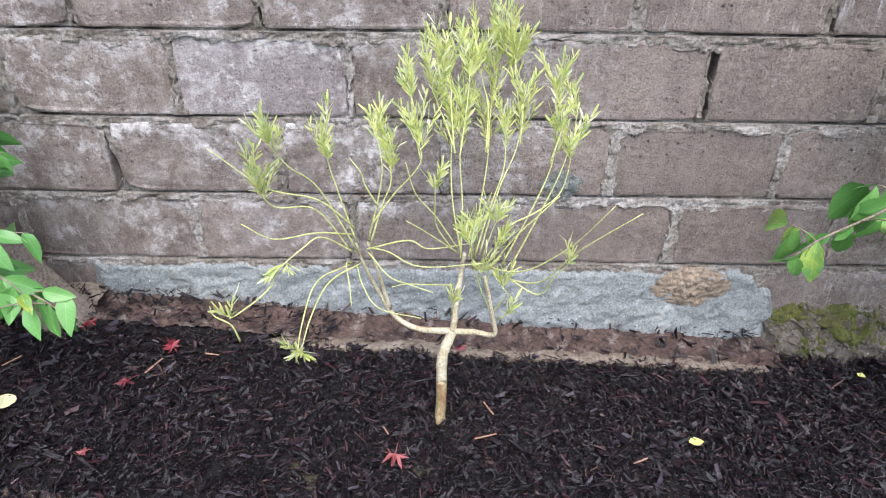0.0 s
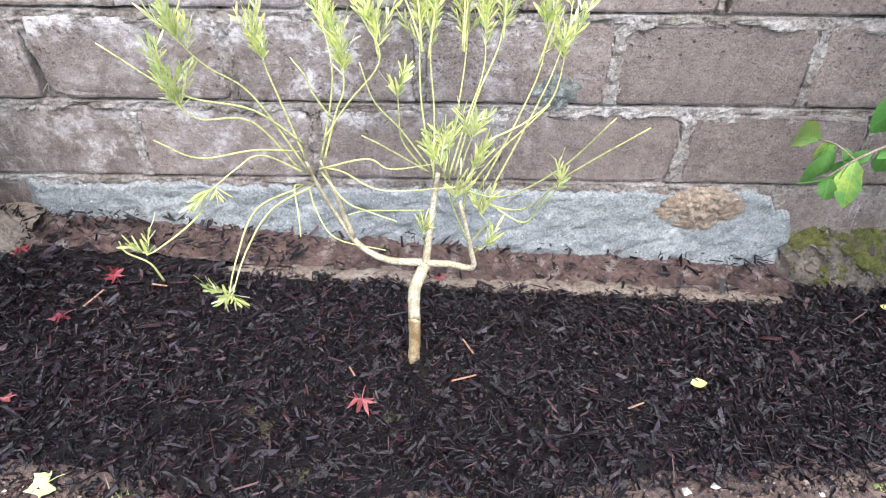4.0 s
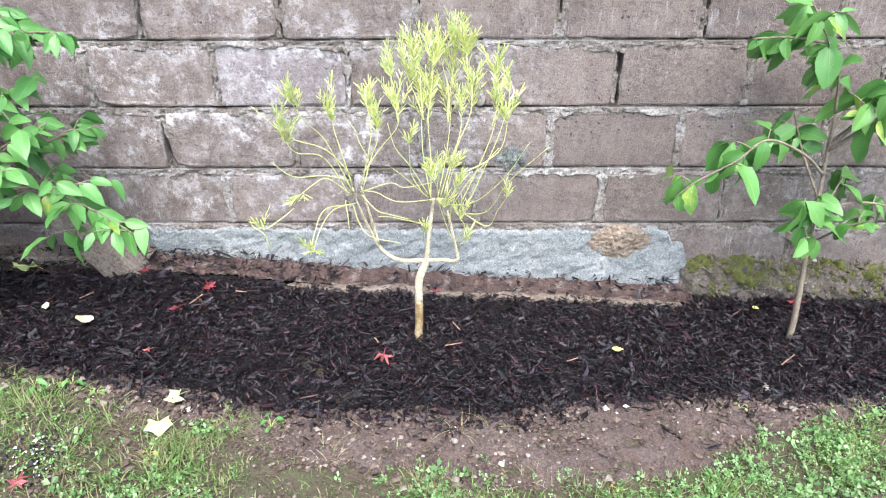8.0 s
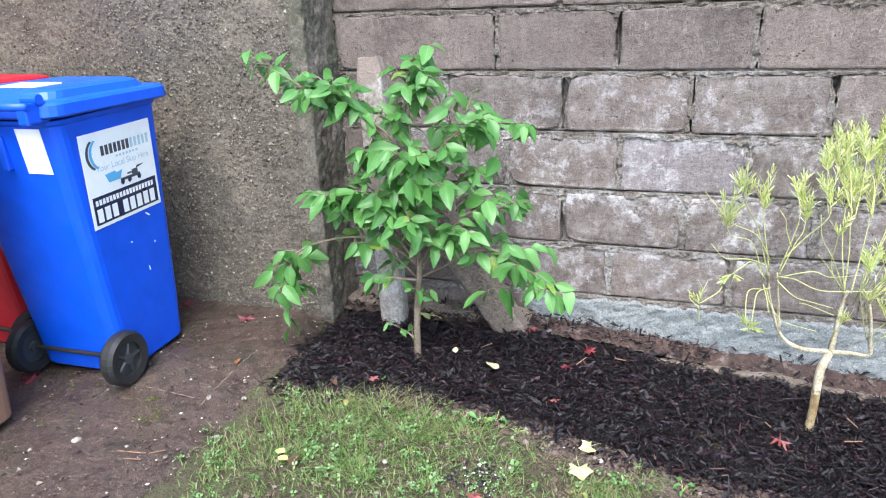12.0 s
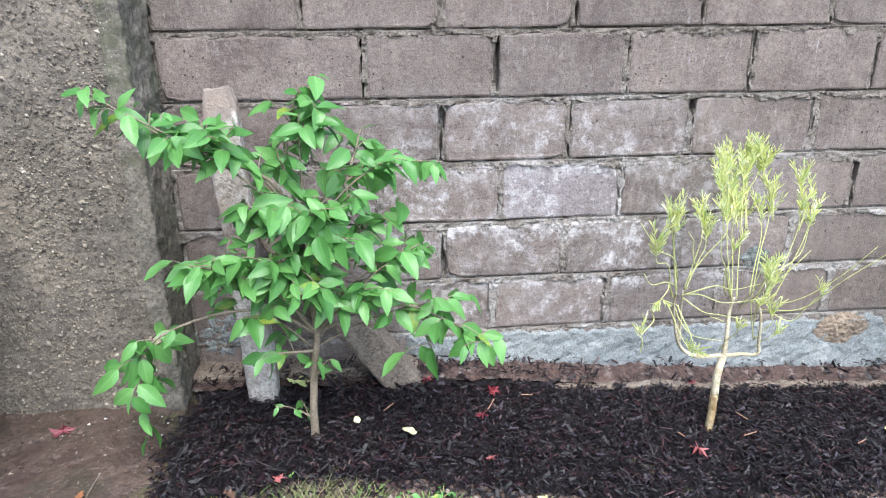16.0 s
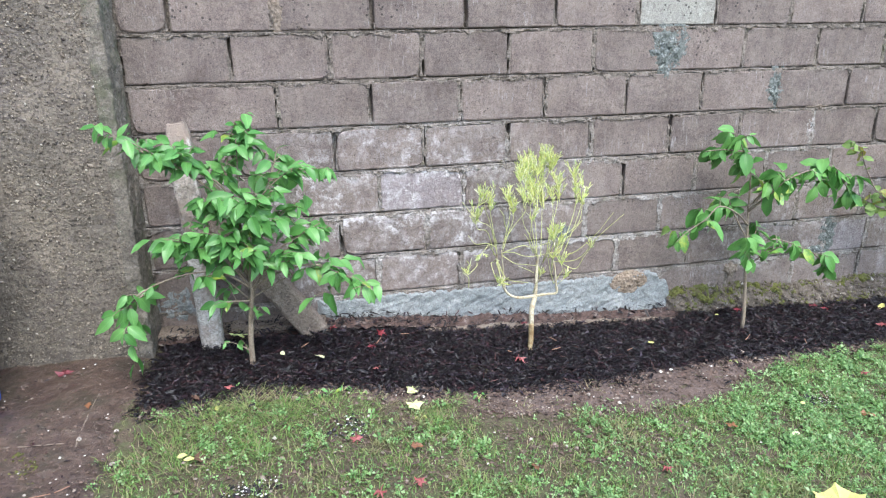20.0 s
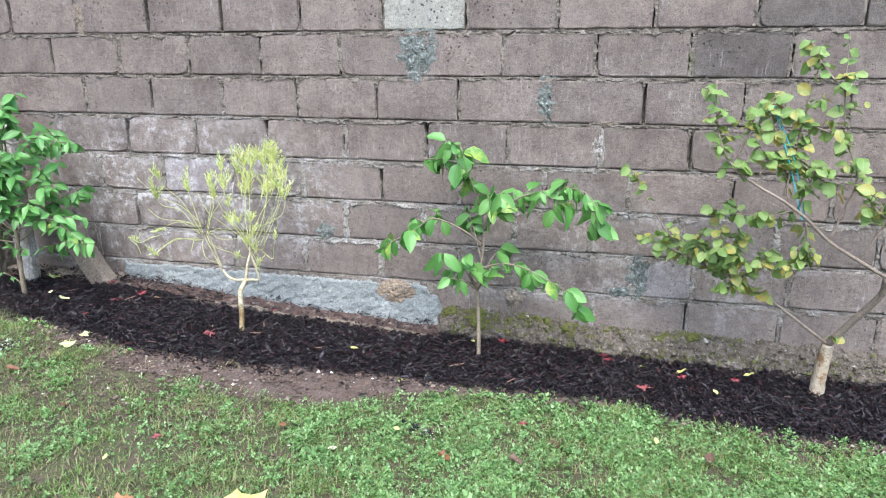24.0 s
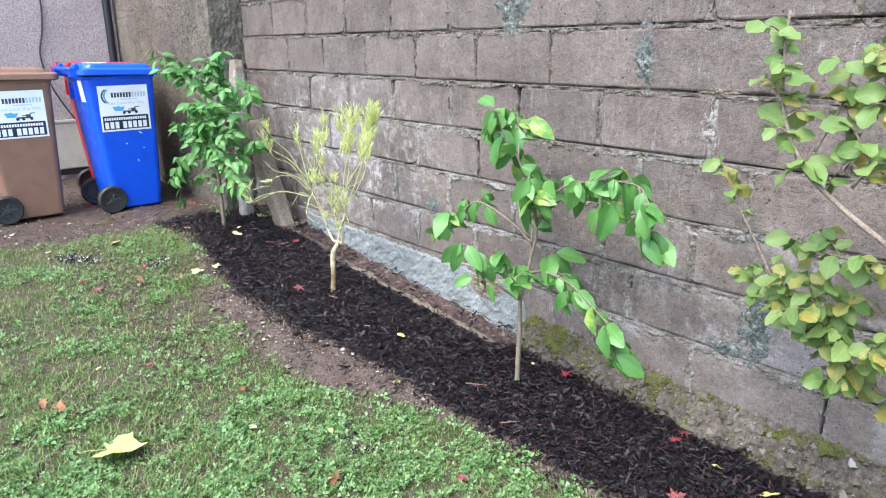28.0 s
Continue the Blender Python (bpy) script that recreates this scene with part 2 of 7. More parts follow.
def leaf_material(name, a, b, c=None, camount=0.0, rough=0.36, thin=0.3, vein=0.5):
    """Leaf with a pale midrib and side veins along its own axis; tone varies leaf by leaf."""
    n = Nodes(name)
    o = n.local()
    sep = n.add("SeparateXYZ", Vector=o)
    base = n.mix(n.rand(), a, b)
    base = n.mix(n.ramp(n.noise(o, 22, 4, 0.6), 0.3, 0.7, 0, 0.5), base, n.mix(1.0, base, (0.7, 0.78, 0.7), "MULTIPLY"))
    if c:
        pick = n.ramp(n.math("FRACT", n.math("MULTIPLY", n.rand(), 7.31)), 1 - camount - 0.02, 1 - camount + 0.02)
        patch = n.ramp(n.noise(o, 16, 5, 0.7), 0.36, 0.58)
        base = n.mix(n.math("MULTIPLY", pick, patch), base, c)
    ax = n.math("ABSOLUTE", sep.outputs["X"])
    rib = n.ramp(ax, 0.0006, 0.0018, 1, 0)
    side = n.math("FRACT", n.math("MULTIPLY", n.math("SUBTRACT", sep.outputs["Y"], n.math("MULTIPLY", ax, 0.8)), 95))
    veins = n.math("MAXIMUM", rib, n.ramp(n.math("ABSOLUTE", n.math("SUBTRACT", side, 0.5)), 0.0, 0.12, 0.5, 0))
    base = n.mix(n.math("MULTIPLY", veins, vein), base, n.mix(1.0, base, (1.6, 1.45, 1.5), "MULTIPLY"))
    nm = n.bump(veins, 0.25, 0.002, n.bump(n.noise(o, 60, 3), 0.12, 0.004))
    return n.done(base, rough, nm, 0.45, thin=thin)


def island_material(name, tones, rough=0.7, thin=0.0, spec=0.4, grain=120, bump=0.2, patch=None, dry=None, single=False):
    """For a mass of small pieces: the tone goes by the piece."""
    n = Nodes(name)
    r = n.add("ValToRGB", Fac=n.rand() if single else n.island())
    r.color_ramp.interpolation = "CONSTANT"
    while len(r.color_ramp.elements) < len(tones):
        r.color_ramp.elements.new(0.5)
    pos = 0.0
    for e, (share, tone) in zip(r.color_ramp.elements, tones):
        e.position, e.color = min(pos, 1.0), (*tone, 1)
        pos += share
    p = n.place()
    base = n.mix(n.ramp(n.noise(p, grain, 3, 0.7), 0.35, 0.7, 0, 0.5), r.outputs[0], n.mix(1.0, r.outputs[0], (0.6, 0.6, 0.6), "MULTIPLY"))
    base = n.mix(n.ramp(n.noise(p, 3.1, 4), 0.35, 0.7, 0, 0.35), base, n.mix(1.0, base, (0.66, 0.66, 0.62), "MULTIPLY"))
    if patch:
        spot = n.math("MULTIPLY", n.ramp(n.noise(p, patch[0], 4, 0.65), 0.46, 0.66), n.ramp(n.island(), 0.2, 0.9, 1, 0.3))
        if dry:
            spot = n.math("MULTIPLY", spot, n.ramp(n.add("SeparateXYZ", Vector=p).outputs["X"], dry[0], dry[1], 1.0, 0.35))
        base = n.mix(n.math("MULTIPLY", spot, 0.85), base, patch[1])
    return n.done(base, rough, n.bump(n.noise(p, grain * 1.7, 3), bump, 0.003), spec, thin=thin)


M_BLOCK = block_material("old_concrete_block", (0.248, 0.202, 0.178), (0.196, 0.161, 0.143))
M_BLOCK_DARK = block_material("sooty_concrete_block", (0.150, 0.128, 0.116), (0.135, 0.115, 0.105), 0.3)
M_BLOCK_PALE = block_material("pale_concrete_block", (0.36, 0.35, 0.31), (0.34, 0.33, 0.29), 0.3)
M_BLOCK_WHITE = block_material("lime_bloomed_block", (0.30, 0.26, 0.26), (0.27, 0.235, 0.235), 1.0, 0.9)
M_MORTAR = mortar_material("old_mortar")
M_CEMENT = rough_material("fresh_cement_render", (0.262, 0.275, 0.275), (0.195, 0.212, 0.216), 6, 150, 0.9, 0.7, (0.37, 0.375, 0.365), (0.55, 0.70), 12, fleck=(75, (0.5, 0.5, 0.48)))
M_PATCH = rough_material("cement_patch", (0.190, 0.200, 0.190), (0.105, 0.118, 0.110), 34, 95, 0.9, 1.0, (0.34, 0.36, 0.345), (0.54, 0.66), 40, fleck=(130, (0.6, 0.6, 0.58)))
M_LIMED = rough_material("limed_mortar", (0.40, 0.375, 0.36), (0.24, 0.21, 0.19), 26, 90, 0.92, 1.0, (0.20, 0.165, 0.145), (0.52, 0.66), 14)
M_RUBBLE = rough_material("rubble_footing", (0.155, 0.128, 0.105), (0.078, 0.064, 0.052), 16, 60, 0.92, 1.0, (0.25, 0.235, 0.22), (0.56, 0.70), 20, fleck=(60, (0.42, 0.40, 0.37)))
M_SANDY = rough_material("sandy_stone", (0.34, 0.265, 0.20), (0.25, 0.19, 0.145), 14, 90, 0.92, 1.0, (0.19, 0.14, 0.105), (0.52, 0.66), 26)
M_MOSS = rough_material("moss", (0.085, 0.098, 0.022), (0.15, 0.15, 0.04), 24, 220, 0.95, 1.0, (0.10, 0.08, 0.05), (0.52, 0.66), 14)
M_PEBBLE = rough_material("pebble_dash", (0.228, 0.192, 0.152), (0.140, 0.120, 0.097), 3.0, 70, 0.9, 1.0, (0.10, 0.084, 0.072), (0.50, 0.70), 2.6, fleck=(60, (0.36, 0.315, 0.26)))
M_PIER = rough_material("mossy_pier_cement", (0.225, 0.195, 0.160), (0.135, 0.118, 0.096), 9, 70, 0.9, 1.0, (0.095, 0.095, 0.062), (0.48, 0.62), 6, fleck=(90, (0.40, 0.38, 0.34)))
M_HOUSE = rough_material("pink_house_render", (0.50, 0.42, 0.41), (0.45, 0.375, 0.37), 4, 60, 0.9, 0.9, (0.36, 0.30, 0.30), (0.5, 0.7), 30)
M_POST = rough_material("whitened_concrete_post", (0.52, 0.49, 0.455), (0.33, 0.285, 0.245), 6, 80, 0.9, 0.9, (0.25, 0.195, 0.16), (0.47, 0.60), 4)
M_STAY = rough_material("brown_concrete_stay", (0.255, 0.205, 0.165), (0.19, 0.15, 0.12), 9, 100, 0.92, 0.9, (0.31, 0.265, 0.22), (0.55, 0.7), 10, fleck=(80, (0.4, 0.36, 0.31)))
M_SOIL = rough_material("damp_soil", (0.095, 0.066, 0.056), (0.145, 0.106, 0.092), 6, 120, 0.92, 1.0, (0.085, 0.055, 0.042), (0.5, 0.66), 12, fleck=(120, (0.35, 0.31, 0.27)))
M_REDSOIL = rough_material("reddish_soil", (0.13, 0.083, 0.070), (0.065, 0.042, 0.037), 14, 90, 0.92, 1.0, (0.24, 0.20, 0.18), (0.53, 0.66), 18, fleck=(80, (0.32, 0.28, 0.24)))
M_PATH = rough_material("muddy_path", (0.056, 0.036, 0.028), (0.120, 0.080, 0.062), 7, 55, 0.5, 1.0, (0.040, 0.031, 0.020), (0.48, 0.62), 7, spec=0.5, fleck=(90, (0.40, 0.36, 0.31)))
M_BED = rough_material("dark_bed_soil", (0.005, 0.0036, 0.004), (0.009, 0.0062, 0.0066), 20, 120, 0.85, 1.0)
BARK_TONES = [(0.40, (0.0024, 0.0011, 0.0020)), (0.22, (0.0058, 0.0026, 0.0047)), (0.16, (0.0110, 0.0052, 0.0090)), (0.08, (0.0200, 0.0076, 0.0105)),
              (0.08, (0.0290, 0.0185, 0.0290)), (0.045, (0.0430, 0.0155, 0.0190)), (0.015, (0.0850, 0.0500, 0.0460))]
M_CHIP = island_material("bark_mulch", BARK_TONES, 0.40, 0, 0.42, 160, 0.9)
M_ONE_CHIP = island_material("bark_chip", BARK_TONES, 0.40, 0, 0.42, 160, 0.9, single=True)
M_SLIVER = island_material("bark_slivers", [(0.52, (0.007, 0.0038, 0.0065)), (0.28, (0.018, 0.0085, 0.0120)), (0.14, (0.045, 0.016, 0.019)), (0.06, (0.090, 0.042, 0.040)), (0.02, (0.22, 0.14, 0.115))], 0.55, 0, 0.35)
M_GRASS = island_material("lawn_grass", [(0.26, (0.150, 0.252, 0.064)), (0.25, (0.225, 0.350, 0.100)), (0.17, (0.100, 0.182, 0.047)), (0.18, (0.285, 0.315, 0.126)),
                                         (0.14, (0.345, 0.280, 0.172))], 0.5, 0.35, patch=(3.2, (0.280, 0.235, 0.135)), dry=(0.1, 1.3))
M_CLOVER = island_material("clover_leaves", [(0.36, (0.180, 0.330, 0.105)), (0.30, (0.265, 0.430, 0.165)), (0.24, (0.110, 0.220, 0.068)), (0.10, (0.36, 0.49, 0.24))], 0.42, 0.35)
M_DRY = island_material("dry_grass", [(0.5, (0.42, 0.36, 0.22)), (0.3, (0.33, 0.26, 0.15)), (0.2, (0.25, 0.27, 0.10))], 0.6, 0.3)
M_LAWNSOIL = rough_material("mossy_lawn_soil", (0.086, 0.078, 0.042), (0.120, 0.088, 0.064), 9, 160, 0.92, 1.0, (0.092, 0.098, 0.046), (0.46, 0.62), 14)
M_BARK1 = rough_material("grey_brown_stem", (0.27, 0.22, 0.165), (0.19, 0.15, 0.11), 30, 200, 0.8, 0.4)
M_BARK2 = rough_material("pale_yellow_stem", (0.62, 0.56, 0.42), (0.47, 0.39, 0.25), 18, 200, 0.7, 0.5, (0.30, 0.21, 0.11), (0.50, 0.66), 22)
M_BASE2 = rough_material("stained_yellow_stem", (0.50, 0.41, 0.25), (0.36, 0.26, 0.13), 26, 200, 0.7, 0.5, (0.20, 0.12, 0.055), (0.48, 0.62), 28)
M_TWIG2 = rough_material("yellow_green_twig", (0.58, 0.58, 0.25), (0.48, 0.50, 0.20), 20, 200, 0.55, 0.1)
M_NEEDLE = island_material("yellow_green_needles", [(0.34, (0.78, 0.80, 0.34)), (0.26, (0.70, 0.75, 0.28)), (0.18, (0.50, 0.62, 0.24)), (0.22, (0.88, 0.88, 0.62))], 0.45, 0.5, grain=40)
M_BARK4 = rough_material("apple_bark", (0.30, 0.235, 0.19), (0.21, 0.16, 0.13), 24, 180, 0.8, 0.5)
M_BASE4 = rough_material("pale_apple_bark", (0.46, 0.39, 0.30), (0.33, 0.25, 0.17), 24, 180, 0.8, 0.5, (0.16, 0.085, 0.035), (0.52, 0.62), 12)
M_LEAF1 = leaf_material("fresh_green_leaf", (0.072, 0.205, 0.047), (0.150, 0.335, 0.095), (0.30, 0.33, 0.04), 0.02)
M_LEAF3 = leaf_material("glossy_green_leaf", (0.085, 0.225, 0.052), (0.170, 0.355, 0.100), (0.36, 0.44, 0.08), 0.06)
M_LEAF4 = leaf_material("autumn_apple_leaf", (0.150, 0.245, 0.064), (0.245, 0.325, 0.105), (0.40, 0.30, 0.075), 0.26, rough=0.5)
M_RED = leaf_material("fallen_red_leaf", (0.24, 0.035, 0.045), (0.15, 0.026, 0.036), rough=0.5, thin=0.1)
M_PINK = leaf_material("fallen_faded_red_leaf", (0.33, 0.105, 0.105), (0.25, 0.07, 0.07), rough=0.5, thin=0.1)
M_YELLOW = leaf_material("fallen_yellow_leaf", (0.58, 0.55, 0.19), (0.50, 0.50, 0.20), rough=0.5, thin=0.1)
M_LIME = leaf_material("fallen_lime_leaf", (0.46, 0.52, 0.20), (0.52, 0.55, 0.26), rough=0.5, thin=0.1)
M_CREAM = leaf_material("fallen_cream_leaf", (0.70, 0.66, 0.42), (0.66, 0.62, 0.40), rough=0.5, thin=0.1)
M_BROWN = leaf_material("fallen_brown_leaf", (0.085, 0.052, 0.04), (0.19, 0.075, 0.035), (0.26, 0.12, 0.05), 0.3, rough=0.6, thin=0.05)
M_STONE = rough_material("small_pale_stone", (0.40, 0.36, 0.32), (0.26, 0.22, 0.19), 30, 200, 0.85, 0.4)
M_BLUE = plain_material("blue_bin_plastic", (0.004, 0.088, 0.72), 0.42, 0.06, 120, 0.06)
M_BLUE_LID = plain_material("blue_lid_plastic", (0.008, 0.10, 0.72), 0.45, 0.06, 120, 0.06)
M_BROWN_BIN = plain_material("brown_bin_plastic", (0.25, 0.135, 0.09), 0.45, 0.08, 120, 0.06)
M_RED_BIN = plain_material("red_bin_plastic", (0.46, 0.010, 0.026), 0.4, 0.08, 120, 0.06)
M_TYRE = plain_material("black_rubber", (0.018, 0.018, 0.019), 0.6, 0.1, 90, 0.2)
M_RIM = plain_material("dark_grey_plastic", (0.045, 0.048, 0.052), 0.45, 0.1, 90, 0.05)
M_LABEL = plain_material("white_sticker", (0.90, 0.90, 0.91), 0.35, 0.03, 40, 0.02)
M_NAVY = plain_material("navy_print", (0.012, 0.018, 0.06), 0.35, 0.02, 40, 0.0)
M_GREY_INK = plain_material("grey_print", (0.055, 0.065, 0.085), 0.35, 0.02, 40, 0.0)
M_LIGHT_INK = plain_material("light_blue_print", (0.12, 0.42, 0.72), 0.35, 0.02, 40, 0.0)
M_FADED_INK = plain_material("faded_blue_print", (0.45, 0.60, 0.70), 0.35, 0.02, 40, 0.0)
M_PIPE = plain_material("black_pipe_plastic", (0.016, 0.018, 0.022), 0.4, 0.1, 60, 0.03)
M_CREAM_BOX = plain_material("cream_painted_panel", (0.52, 0.48, 0.41), 0.6, 0.1, 30, 0.1)
M_CABLE = plain_material("dark_cable", (0.05, 0.04, 0.04), 0.6, 0.1, 60, 0.0)
M_TWINE = plain_material("turquoise_twine", (0.05, 0.42, 0.46), 0.7, 0.1, 200, 0.3)
M_SHED = rough_material("green_painted_boards", (0.235, 0.265, 0.215), (0.17, 0.195, 0.155), 5, 120, 0.6, 0.2)
M_WOODCHIP = rough_material("pale_wood_splinter", (0.36, 0.22, 0.15), (0.25, 0.13, 0.09), 60, 260, 0.7, 0.3)


# ---- helpers for building ----
rng = np.random.default_rng(11)


def part(name, bm, material, parent=None, label="", smooth=False):
    """One mesh object from a bmesh, under a thing or a part."""
    me = bpy.data.meshes.new(name)
    bm.to_mesh(me)
    bm.free()
    return part_mesh(name, me, material, parent, label, smooth)


def part_mesh(name, me, material, parent=None, label="", smooth=False):
    if material is not None:
        me.materials.clear()
        me.materials.append(material)
    if smooth:
        me.polygons.foreach_set("use_smooth", [True] * len(me.polygons))
    ob = new(name, me)
    if parent is not None:
        ob.parent = parent
    if label:
        tagged(ob, label)
    return ob


def thing(name, label, category, m=None, group="", kind=""):
    ob = new(name)
    ob.empty_display_size = 0.1
    if m is not None:
        ob.matrix_world = m
    return tagged(ob, label, category, group, kind)


def mesh_np(name, verts, faces, smooth=False):
    """A mesh from arrays of points and of equal-sided faces."""
    me = bpy.data.meshes.new(name)
    verts, faces = np.asarray(verts, np.float32), np.asarray(faces, np.int32)
    k = faces.shape[1]
    me.vertices.add(len(verts))
    me.vertices.foreach_set("co", verts.ravel())
    me.loops.add(faces.size)
    me.loops.foreach_set("vertex_index", faces.ravel())
    me.polygons.add(len(faces))
    me.polygons.foreach_set("loop_start", np.arange(len(faces), dtype=np.int32) * k)
    me.polygons.foreach_set("use_smooth", np.full(len(faces), smooth))
    me.update(calc_edges=True)
    me.validate()
    return me


def grid_mesh(name, us, vs, fn, smooth=True):
    """A sheet over two rows of values; fn gives the points."""
    U, V = np.meshgrid(us, vs, indexing="ij")
    P = fn(U.ravel(), V.ravel())
    a, b = len(us), len(vs)
    idx = np.arange(a * b).reshape(a, b)
    F = np.stack([idx[:-1, :-1], idx[1:, :-1], idx[1:, 1:], idx[:-1, 1:]], -1).reshape(-1, 4)
    return mesh_np(name, P, F, smooth)


LATTICE = rng.uniform(-1, 1, (128, 128))


def field(x, y, seed):
    x, y = np.asarray(x, float) + 31.7 * seed, np.asarray(y, float) + 17.3 * seed
    i, j = np.floor(x).astype(int), np.floor(y).astype(int)
    u, v = x - i, y - j
    u, v = u * u * (3 - 2 * u), v * v * (3 - 2 * v)
    i0, i1, j0, j1 = i % 128, (i + 1) % 128, j % 128, (j + 1) % 128
    return (LATTICE[i0, j0] * (1 - u) + LATTICE[i1, j0] * u) * (1 - v) + (LATTICE[i0, j1] * (1 - u) + LATTICE[i1, j1] * u) * v


def lumps(x, y, size, seed=0):
    """Smooth uneven field, about -1 to 1, with bumps of that size and finer ones on them."""
    k = 1.6 / size
    x, y = np.asarray(x, float), np.asarray(y, float)
    c, s = 0.8, 0.6
    return field(x * k, y * k, seed + 1) + 0.5 * field((c * x - s * y) * k * 2.1, (s * x + c * y) * k * 2.1, seed + 4) + 0.25 * field(x * k * 4.3, y * k * 4.3, seed + 9)


def box(bm, lo, hi, bevel=0.0):
    r = bmesh.ops.create_cube(bm, size=1.0)
    for v in r["verts"]:
        v.co = Vector([(a + b) / 2 + c * (b - a) for a, b, c in zip(lo, hi, v.co)])
    if bevel:
        edges = list({e for v in r["verts"] for e in v.link_edges})
        bmesh.ops.bevel(bm, geom=edges, offset=bevel, segments=2, affect="EDGES", profile=0.5)
    return bm


def box_part(name, lo, hi, material, parent=None, bevel=0.004, label=""):
    return part(name, box(bmesh.new(), lo, hi, bevel), material, parent, label)


def spline(points, n=6):
    """Points of a smooth line through the given ones."""
    p = [Vector(q) for q in points]
    p = [p[0] * 2 - p[1]] + p + [p[-1] * 2 - p[-2]]
    out = []
    for i in range(1, len(p) - 2):
        for k in range(n):
            t = k / n
            out.append(0.5 * ((2 * p[i]) + (p[i + 1] - p[i - 1]) * t + (2 * p[i - 1] - 5 * p[i] + 4 * p[i + 1] - p[i + 2]) * t * t
                              + (3 * p[i] - p[i - 1] - 3 * p[i + 1] + p[i + 2]) * t ** 3))
    return out + [p[-2]]


def tube(bm, points, r0, r1, sides=6, wobble=0.0, closed=True):
    """A tapered tube along a line, with knots if wobble is given."""
    rings = []
    side = Vector((0.3, 0.9, 0.1))
    for i, q in enumerate(points):
        d = (points[min(i + 1, len(points) - 1)] - points[max(i - 1, 0)]).normalized()
        u = d.cross(side)
        if u.length < 0.05:
            u = d.cross(Vector((1, 0, 0)))
        u.normalize()
        w = d.cross(u)
        r = r0 + (r1 - r0) * i / max(1, len(points) - 1)
        ring = []
        for k in range(sides):
            a = 2 * math.pi * k / sides
            rr = r * (1 + wobble * random.uniform(-1, 1))
            ring.append(bm.verts.new(q + u * (rr * math.cos(a)) + w * (rr * math.sin(a))))
        rings.append(ring)
    for a, b in zip(rings, rings[1:]):
        for k in range(sides):
            bm.faces.new((a[k], a[(k + 1) % sides], b[(k + 1) % sides], b[k]))
    if closed:
        bm.faces.new(rings[0][::-1])
        bm.faces.new(rings[-1])
    return bm


# ---- ground levels ----
GX = [-30, -2.0, -1.4, -1, -0.5, 0, 0.7, 1.3, 2, 3, 5, 30]
GZ = [0.19, 0.175, 0.168, 0.165, 0.128, 0.085, 0.035, 0.008, -0.018, -0.04, -0.06, -0.1]
FX = [-1.9, -1.83, -1.62, -1.46, -1.37, -1.1, -0.75, -0.25, 0.04, 0.19, 0.4, 0.6, 1.0, 1.46, 1.97, 2.2, 2.7, 3.2, 5.2]
FY = [-0.76, -0.76, -0.79, -0.75, -0.725, -0.745, -0.8, -0.865, -0.82, -0.86, -0.79, -0.73, -0.70, -0.69, -0.645, -0.71, -0.735, -0.74, -0.75]
SX = [-1.9, -1.0, -0.79, -0.53, -0.45, -0.27, -0.03, 0.18, 0.42, 0.67, 0.94, 1.24, 1.5]
SY = [0.05, 0.02, -0.04, -0.01, -0.07, -0.12, -0.13, -0.17, -0.22, -0.24, -0.14, -0.01, 0.04]
LEFT, RIGHT = -1.83, 5.2


def front(x):
    """The mulch bed's front edge."""
    return np.interp(x, FX, FY)


def soil_front(x):
    """Where the bare soil before the bed gives way to grass."""
    return front(x) + np.interp(x, SX, SY) - 0.01


def level(x, y):
    """Height of the ground."""
    x, y = np.asarray(x, float), np.asarray(y, float)
    z = np.interp(x, GX, GZ) - 0.035 * np.clip((-0.7 - y) / 0.35, 0, 1) - 0.012 * np.clip(-1.05 - y, 0, 2)
    z = z - 0.045 * np.clip((y - 0.05) / 0.5, 0, 1)
    return z + 0.008 * lumps(x, y, 0.35, 1) * np.clip(1 - np.abs(x) / 12, 0, 1)


def spaced(*stops):
    """Values from stop to stop: (start, step), ..., end."""
    vals = []
    for (a, step), nxt in zip(stops, stops[1:]):
        b = nxt[0] if isinstance(nxt, tuple) else nxt
        vals += list(np.arange(a, b - step * 0.4, step))
    return np.array(vals + [stops[-1]])


gx = spaced((-400, 90), (-40, 9), (-4, 0.5), (-2.2, 0.05), (4.2, 0.6), (10, 8), (40, 90), 400)
gy = spaced((-400, 90), (-40, 8), (-8, 1.0), (-3.6, 0.05), (0.3, 0.6), (6, 8), (40, 90), 400)
ground = part_mesh("ground", grid_mesh("ground", gx, gy, lambda x, y: np.stack([x, y, level(x, y) - 0.012], 1)), M_LAWNSOIL)
tagged(ground, "damp brown soil under thin lawn and bare patches", "ground", kind="structure")


def bare_points(x, v):
    f, s = front(x) + 0.06, soil_front(x) - 0.03 + 0.03 * lumps(x, x * 0, 0.1, 4)
    y = f + (s - f) * v
    return np.stack([x, y, level(x, y) - 0.006 + 0.006 * lumps(x, y, 0.07, 3) + 0.0035 * lumps(x, y, 0.022, 5) - 0.014 * np.clip((v - 0.85) / 0.15, 0, 1)], 1)


bare_soil = part_mesh("bare_soil", grid_mesh("bare_soil", np.arange(-1.8, 3.6, 0.012), np.linspace(0, 1, 34), bare_points), M_SOIL)
tagged(bare_soil, "bare purple-brown soil before the mulch bed", "soil", kind="structure")

# muddy path beside the house
px = np.linspace(-4.1, -1.80, 150)
py = spaced((-9.0, 0.5), (-3.2, 0.018), -0.2)


